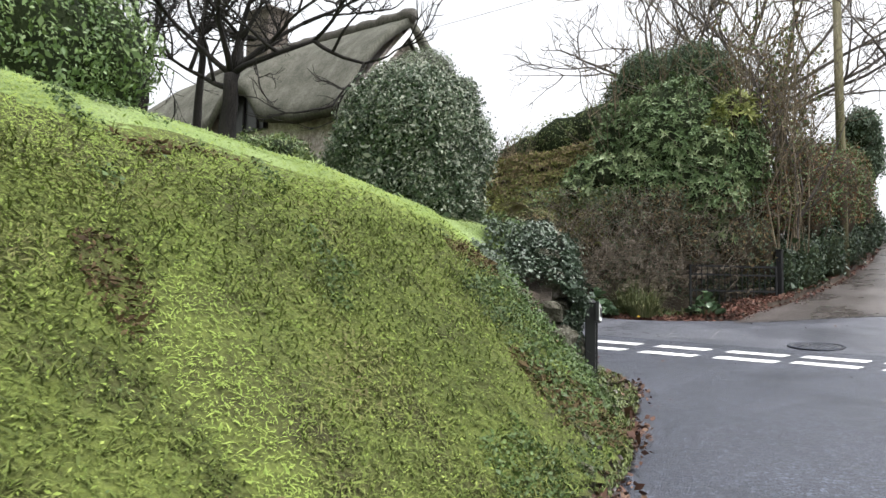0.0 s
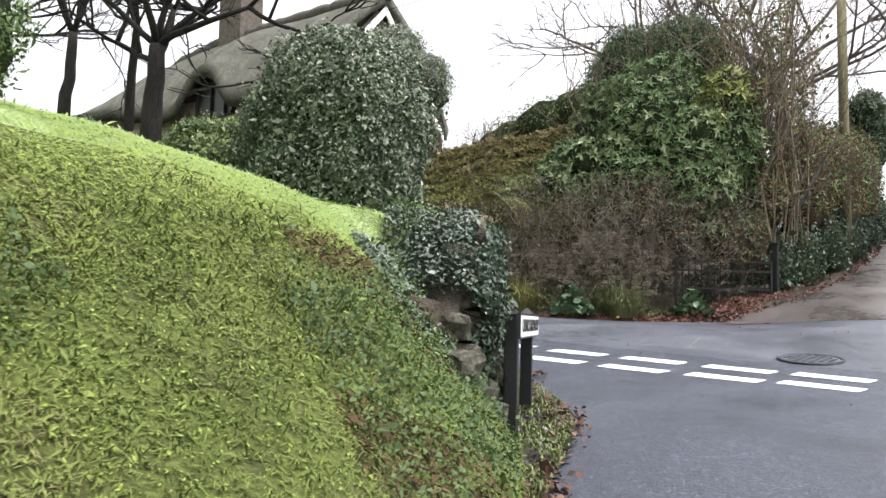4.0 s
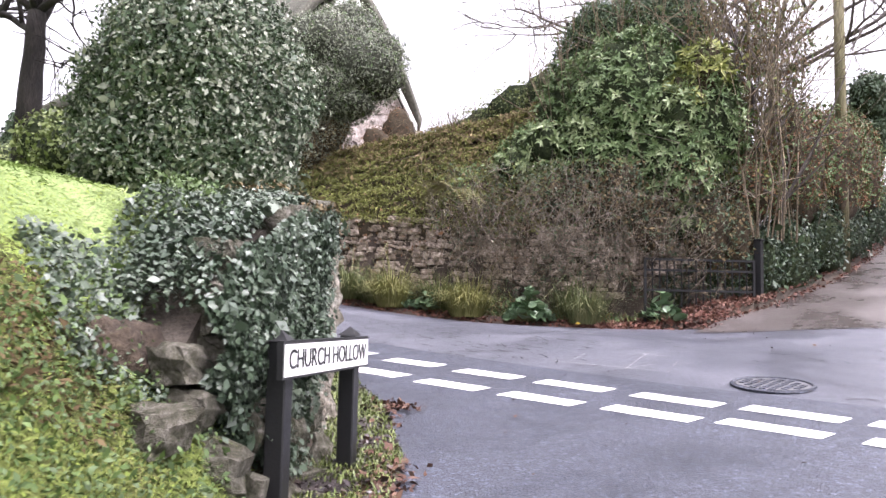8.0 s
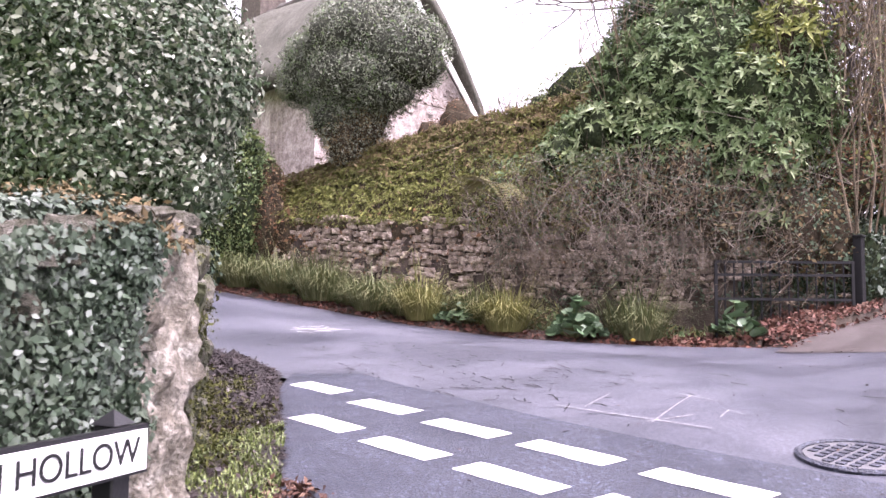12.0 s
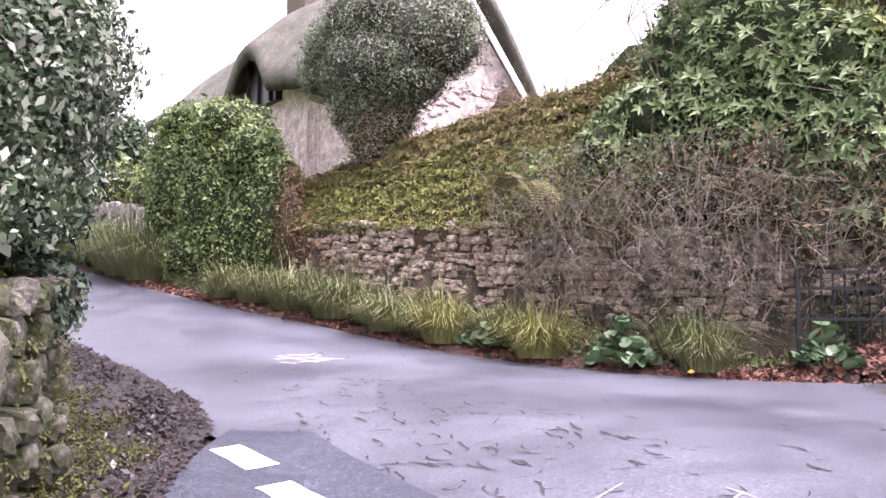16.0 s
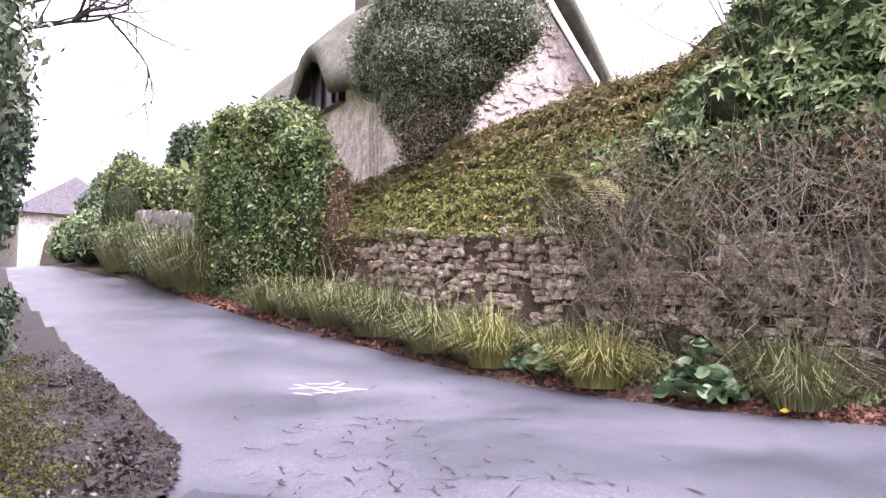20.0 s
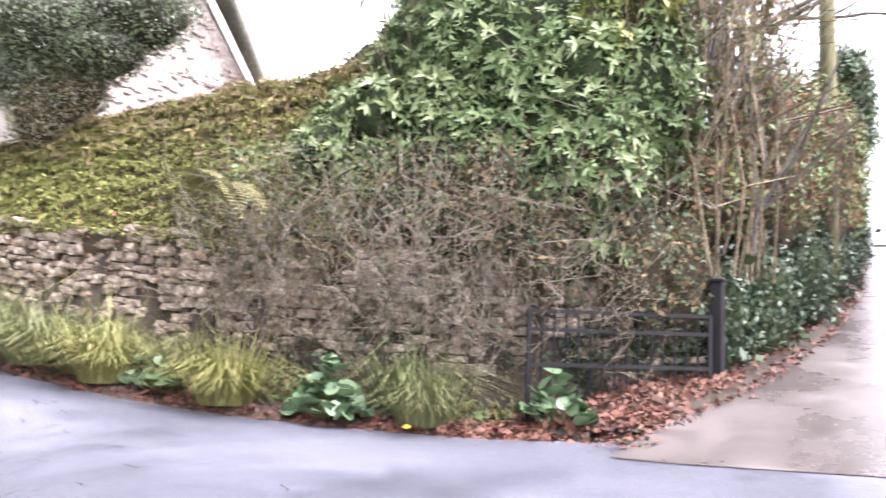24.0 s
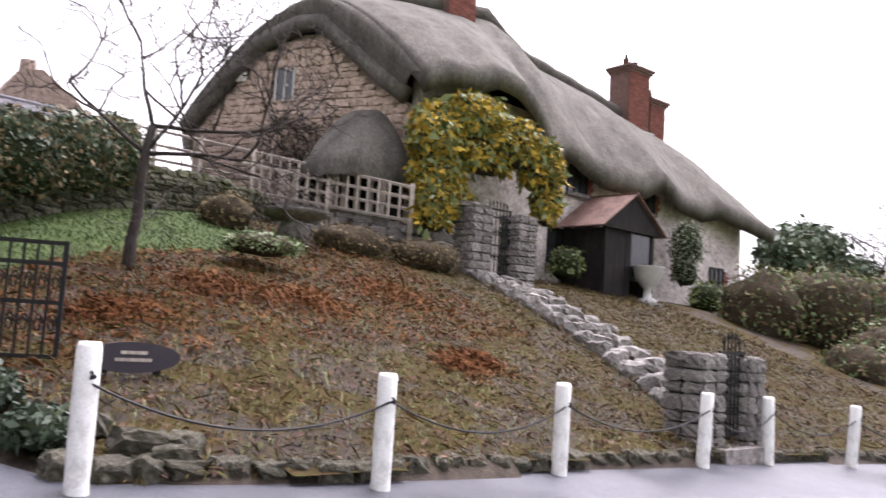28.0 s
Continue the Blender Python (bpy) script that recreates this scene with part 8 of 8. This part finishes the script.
while x < 20:
    w = rnd.uniform(0.13, 0.32)
    y = float(curve_through(KERB_EAST, x)) + 0.08
    ob = new("edging_stone", edge[rnd.randrange(8)])
    ob.matrix_world = Matrix.LocRotScale((x + w / 2, y + rnd.uniform(-0.03, 0.05), float(road_z(x, y)) + 0.06), Euler((rnd.gauss(0, 0.1), rnd.gauss(0, 0.1), rnd.gauss(0, 0.15))), (w, 0.2, rnd.uniform(0.12, 0.2)))
    tagged(ob, "rounded grey stone edging the lane", "edging stone", "edging stones")
    x += w * rnd.uniform(1.0, 1.25)
for i, (x, y, s) in enumerate(((5.0, 5.75, 0.4), (5.3, 5.65, 0.32), (4.75, 6.2, 0.35), (5.15, 5.5, 0.3))):
    ob = new("loose_stone", edge[i])
    ob.matrix_world = Matrix.LocRotScale((x, y, float(garden_z(x, y)) + 0.08), Euler((0.1 * i, 0.1, i)), (s, s * 0.7, s * 0.5))
    tagged(ob, "flat grey stone lying by the first post", "stone")
plaque = thing("oval_plaque", "oval dark house plaque standing on the slope", "sign", at=(5.37, 7.1, 0.0), turn=-2)
bm = bmesh.new()
ring = [bm.verts.new((0.4 * math.cos(a), -0.02, 1.05 + 0.13 * math.sin(a))) for a in np.linspace(0, 2 * math.pi, 33)[:-1]]
face = bm.faces.new(ring)
ext = bmesh.ops.extrude_face_region(bm, geom=[face])
bmesh.ops.translate(bm, verts=[g for g in ext["geom"] if isinstance(g, bmesh.types.BMVert)], vec=(0, 0.04, 0))
part("board", bm, plain("purple_black_board", (0.03, 0.024, 0.035), rough=0.5), plaque)
for z, w in ((1.09, 0.22), (1.03, 0.3)):
    box_part("lettering", (-w / 2, -0.026, z - 0.014), (w / 2, -0.021, z + 0.014), PALEWOOD, plaque, "faded unreadable line of lettering")
for x in (-0.22, 0.22):
    box_part("leg", (x - 0.025, 0.0, 0.75), (x + 0.025, 0.05, 1.0), DARKWOOD, plaque)

# ---- garage at the head of the driveway ----
gar = thing("open_garage", "open-fronted stone and brick garage with slate roof", "garage")
z0 = 3.4
prism("side_wall", [(1.1, 20.5, z0 - 0.3), (1.1, 20.5, 5.25), (0.98, 22.1, 6.4), (1.0, 24.2, 5.2), (1.0, 24.2, z0 - 0.3)], (0.3, 0, 0), DARKWOOD, gar)
prism("back_wall", [(1.1, 24.2, z0 - 0.3), (1.1, 24.2, 5.2), (9.4, 25.2, 5.3), (9.4, 25.2, z0 - 0.3)], (0, -0.2, 0), DARKWOOD, gar)
prism("end_wall", [(9.3, 21.4, z0 - 0.3), (9.3, 21.4, 5.3), (9.2, 23.1, 6.4), (9.3, 25.2, 5.2), (9.3, 25.2, z0 - 0.3)], (-0.3, 0, 0), DARKWOOD, gar)
box_part("lintel", (1.1, 20.55, 4.95), (9.3, 20.8, 5.2), DARKWOOD, gar)
bcol = box_part("brick_pier", (1.25, 20.5, z0 - 0.2), (1.85, 20.9, 5.0), MORTAR, gar)
z = z0 - 0.15
row = 0
while z < 4.95:
    x = 1.24 - (0.11 if row % 2 else 0)
    while x < 1.84:
        a, b = max(x, 1.23), min(x + 0.21, 1.87)
        if b - a > 0.05:
            box_part("brick", (a, 20.47, z), (b, 20.52, z + 0.064), BRICK if noise.noise(Vector((x * 7.3, row * 1.7, 0))) < 0.15 else PINKSTONE, bcol)
        x += 0.222
    z += 0.077
    row += 1
rnd = random.Random(6)
for j in range(13):
    for i in range(22):
        x = 0.75 + i * 0.4 + (0.2 if j % 2 else 0)
        yv = 20.25 + 1.85 * j / 13
        zv = 5.1 + 1.4 * j / 13
        dx = 0.105 * (x - 0.9)
        v = [(x, yv + dx, zv), (x + 0.385, yv + dx + 0.04, zv), (x + 0.385, yv + dx + 0.2, zv + 0.135), (x, yv + dx + 0.16, zv + 0.135)]
        v = [(a, b, c + 0.02 + rnd.uniform(0, 0.012)) for a, b, c in v] + [(a, b, c - 0.015) for a, b, c in v]
        build("slate", v, [(0, 1, 2, 3), (7, 6, 5, 4), (0, 4, 5, 1), (1, 5, 6, 2), (2, 6, 7, 3), (3, 7, 4, 0)], SLATE, gar)
prism("roof_board", [(0.8, 20.3, 5.07), (9.6, 21.2, 5.07), (9.6, 23.05, 6.45), (0.8, 22.1, 6.45)], (0, 0, -0.06), DARKWOOD, gar)
prism("rear_slope", [(0.8, 22.1, 6.47), (9.6, 23.05, 6.47), (9.6, 25.5, 5.1), (0.8, 24.5, 5.1)], (0, 0, -0.06), SLATE, gar)
rod("ridge_tiles", [(0.75, 22.1, 6.52), (9.6, 23.05, 6.52)], 0.09, SLATE, gar, sides=6)
tagged(build("garage_floor", [(0.9, 20.3, 3.42), (9.5, 21.0, 3.42), (9.5, 25.3, 3.42), (0.9, 24.4, 3.42)], [(0, 1, 2, 3)], CONCRETE), kind="structure", label="concrete garage floor")
yard = build("yard", [(-3.0, 22.3, 3.44), (9.5, 20.0, 3.44), (9.5, 21.2, 3.4), (0.9, 22.6, 3.44), (-3.0, 30, 3.44)], [(0, 1, 2, 3, 4)], CONCRETE)
tagged(yard, kind="structure", label="concrete yard before the garage")
box_part("drain_channel", (-1.3, 22.2, 3.62), (1.9, 22.4, 3.72), DARKWOOD, None)
tagged(bpy.data.objects["drain_channel"], "dark threshold strip across the top of the driveway", "threshold")

car = thing("parked_car", "silver car parked inside the open garage", "car", at=(2.95, 22.0, 3.42), turn=4)
prof = [(-0.85, 0.35), (-0.85, 0.75), (-0.8, 0.95), (-0.68, 1.38), (-0.5, 1.45), (0.5, 1.45), (0.68, 1.38), (0.8, 0.95), (0.85, 0.75), (0.85, 0.35)]
v, f = [], []
for y, sx, sz in ((-1.0, 0.92, 0.55), (-0.95, 0.97, 0.68), (0.0, 1.0, 0.7), (0.55, 1.0, 1.0), (2.2, 1.0, 1.0), (2.7, 0.95, 0.8)):
    v += [(x * sx, y, 0.35 + (z - 0.35) * sz) for x, z in prof]
for j in range(5):
    for i in range(9):
        f.append((j * 10 + i, j * 10 + i + 1, j * 10 + 11 + i, j * 10 + 10 + i))
f += [tuple(range(10)), tuple(range(59, 49, -1))]
build("body", v, f, CARPAINT, car, smooth=False)
prism("windscreen", [(-0.62, -0.02, 1.1), (0.62, -0.02, 1.1), (0.5, 0.5, 1.4), (-0.5, 0.5, 1.4)], (0, -0.02, 0.02), GLASS, car)
for x in (-0.62, 0.42):
    box_part("headlight", (x, -1.02, 0.62), (x + 0.22, -0.96, 0.76), PLATE, car)
box_part("grille", (-0.4, -1.02, 0.5), (0.4, -0.98, 0.62), BLACK, car)
for x in (-0.85, 0.7):
    for y in (-0.45, 1.9):
        t = rod("wheel", [(x, y, 0.31), (x + 0.17, y, 0.31)], 0.31, RUBBER, car, sides=16)
        rod("rim", [(x - 0.005, y, 0.31), (x + 0.175, y, 0.31)], 0.19, LEAD, t, sides=12)
ruin = thing("stone_outbuilding", "steep old stone roof rising behind the hedge", "outbuilding", at=(9.4, 29.5, 4.5))
prism("gable", [(-1.6, 0, -1), (-1.6, 0, 3.4), (-0.9, 0, 4.6), (-0.2, 0, 4.75), (1.0, 0, 3.9), (1.6, 0, 3.2), (1.6, 0, -1)], (0, 2.5, 0), PINKSTONE, ruin)
v, f = tube([(-0.55, 0.6, 4.4), (-0.55, 0.6, 5.1)], [0.3, 0.26], 8)
build("chimney_stack", v, f, PINKSTONE, ruin)
shrub("ivy_tuft", [((7.25, 14.6, 4.5), (0.5, 0.4, 0.3)), ((5.9, 20, 5.2), (0.9, 0.6, 0.4))], 900, 0.1, CONIFER, "ragged dark shrub top above the hedge", "bush")

# distance: low wooded hills that close the view
hills_v, hills_f = [], []
for i in range(96):
    a = 2 * math.pi * i / 96
    for k, (rr, zz) in enumerate(((130, -12), (150, -1), (175, 3 + 2.5 * math.sin(3 * a) + 1.5 * math.sin(7 * a)), (240, -14))):
        hills_v.append((rr * math.cos(a), rr * math.sin(a), zz))
for i in range(96):
    for k in range(3):
        a, b = i * 4 + k, ((i + 1) % 96) * 4 + k
        hills_f.append((a, b, b + 1, a + 1))
tagged(build("backdrop", hills_v, hills_f, CONIFER, smooth=True), kind="structure", label="distant low wooded hills")
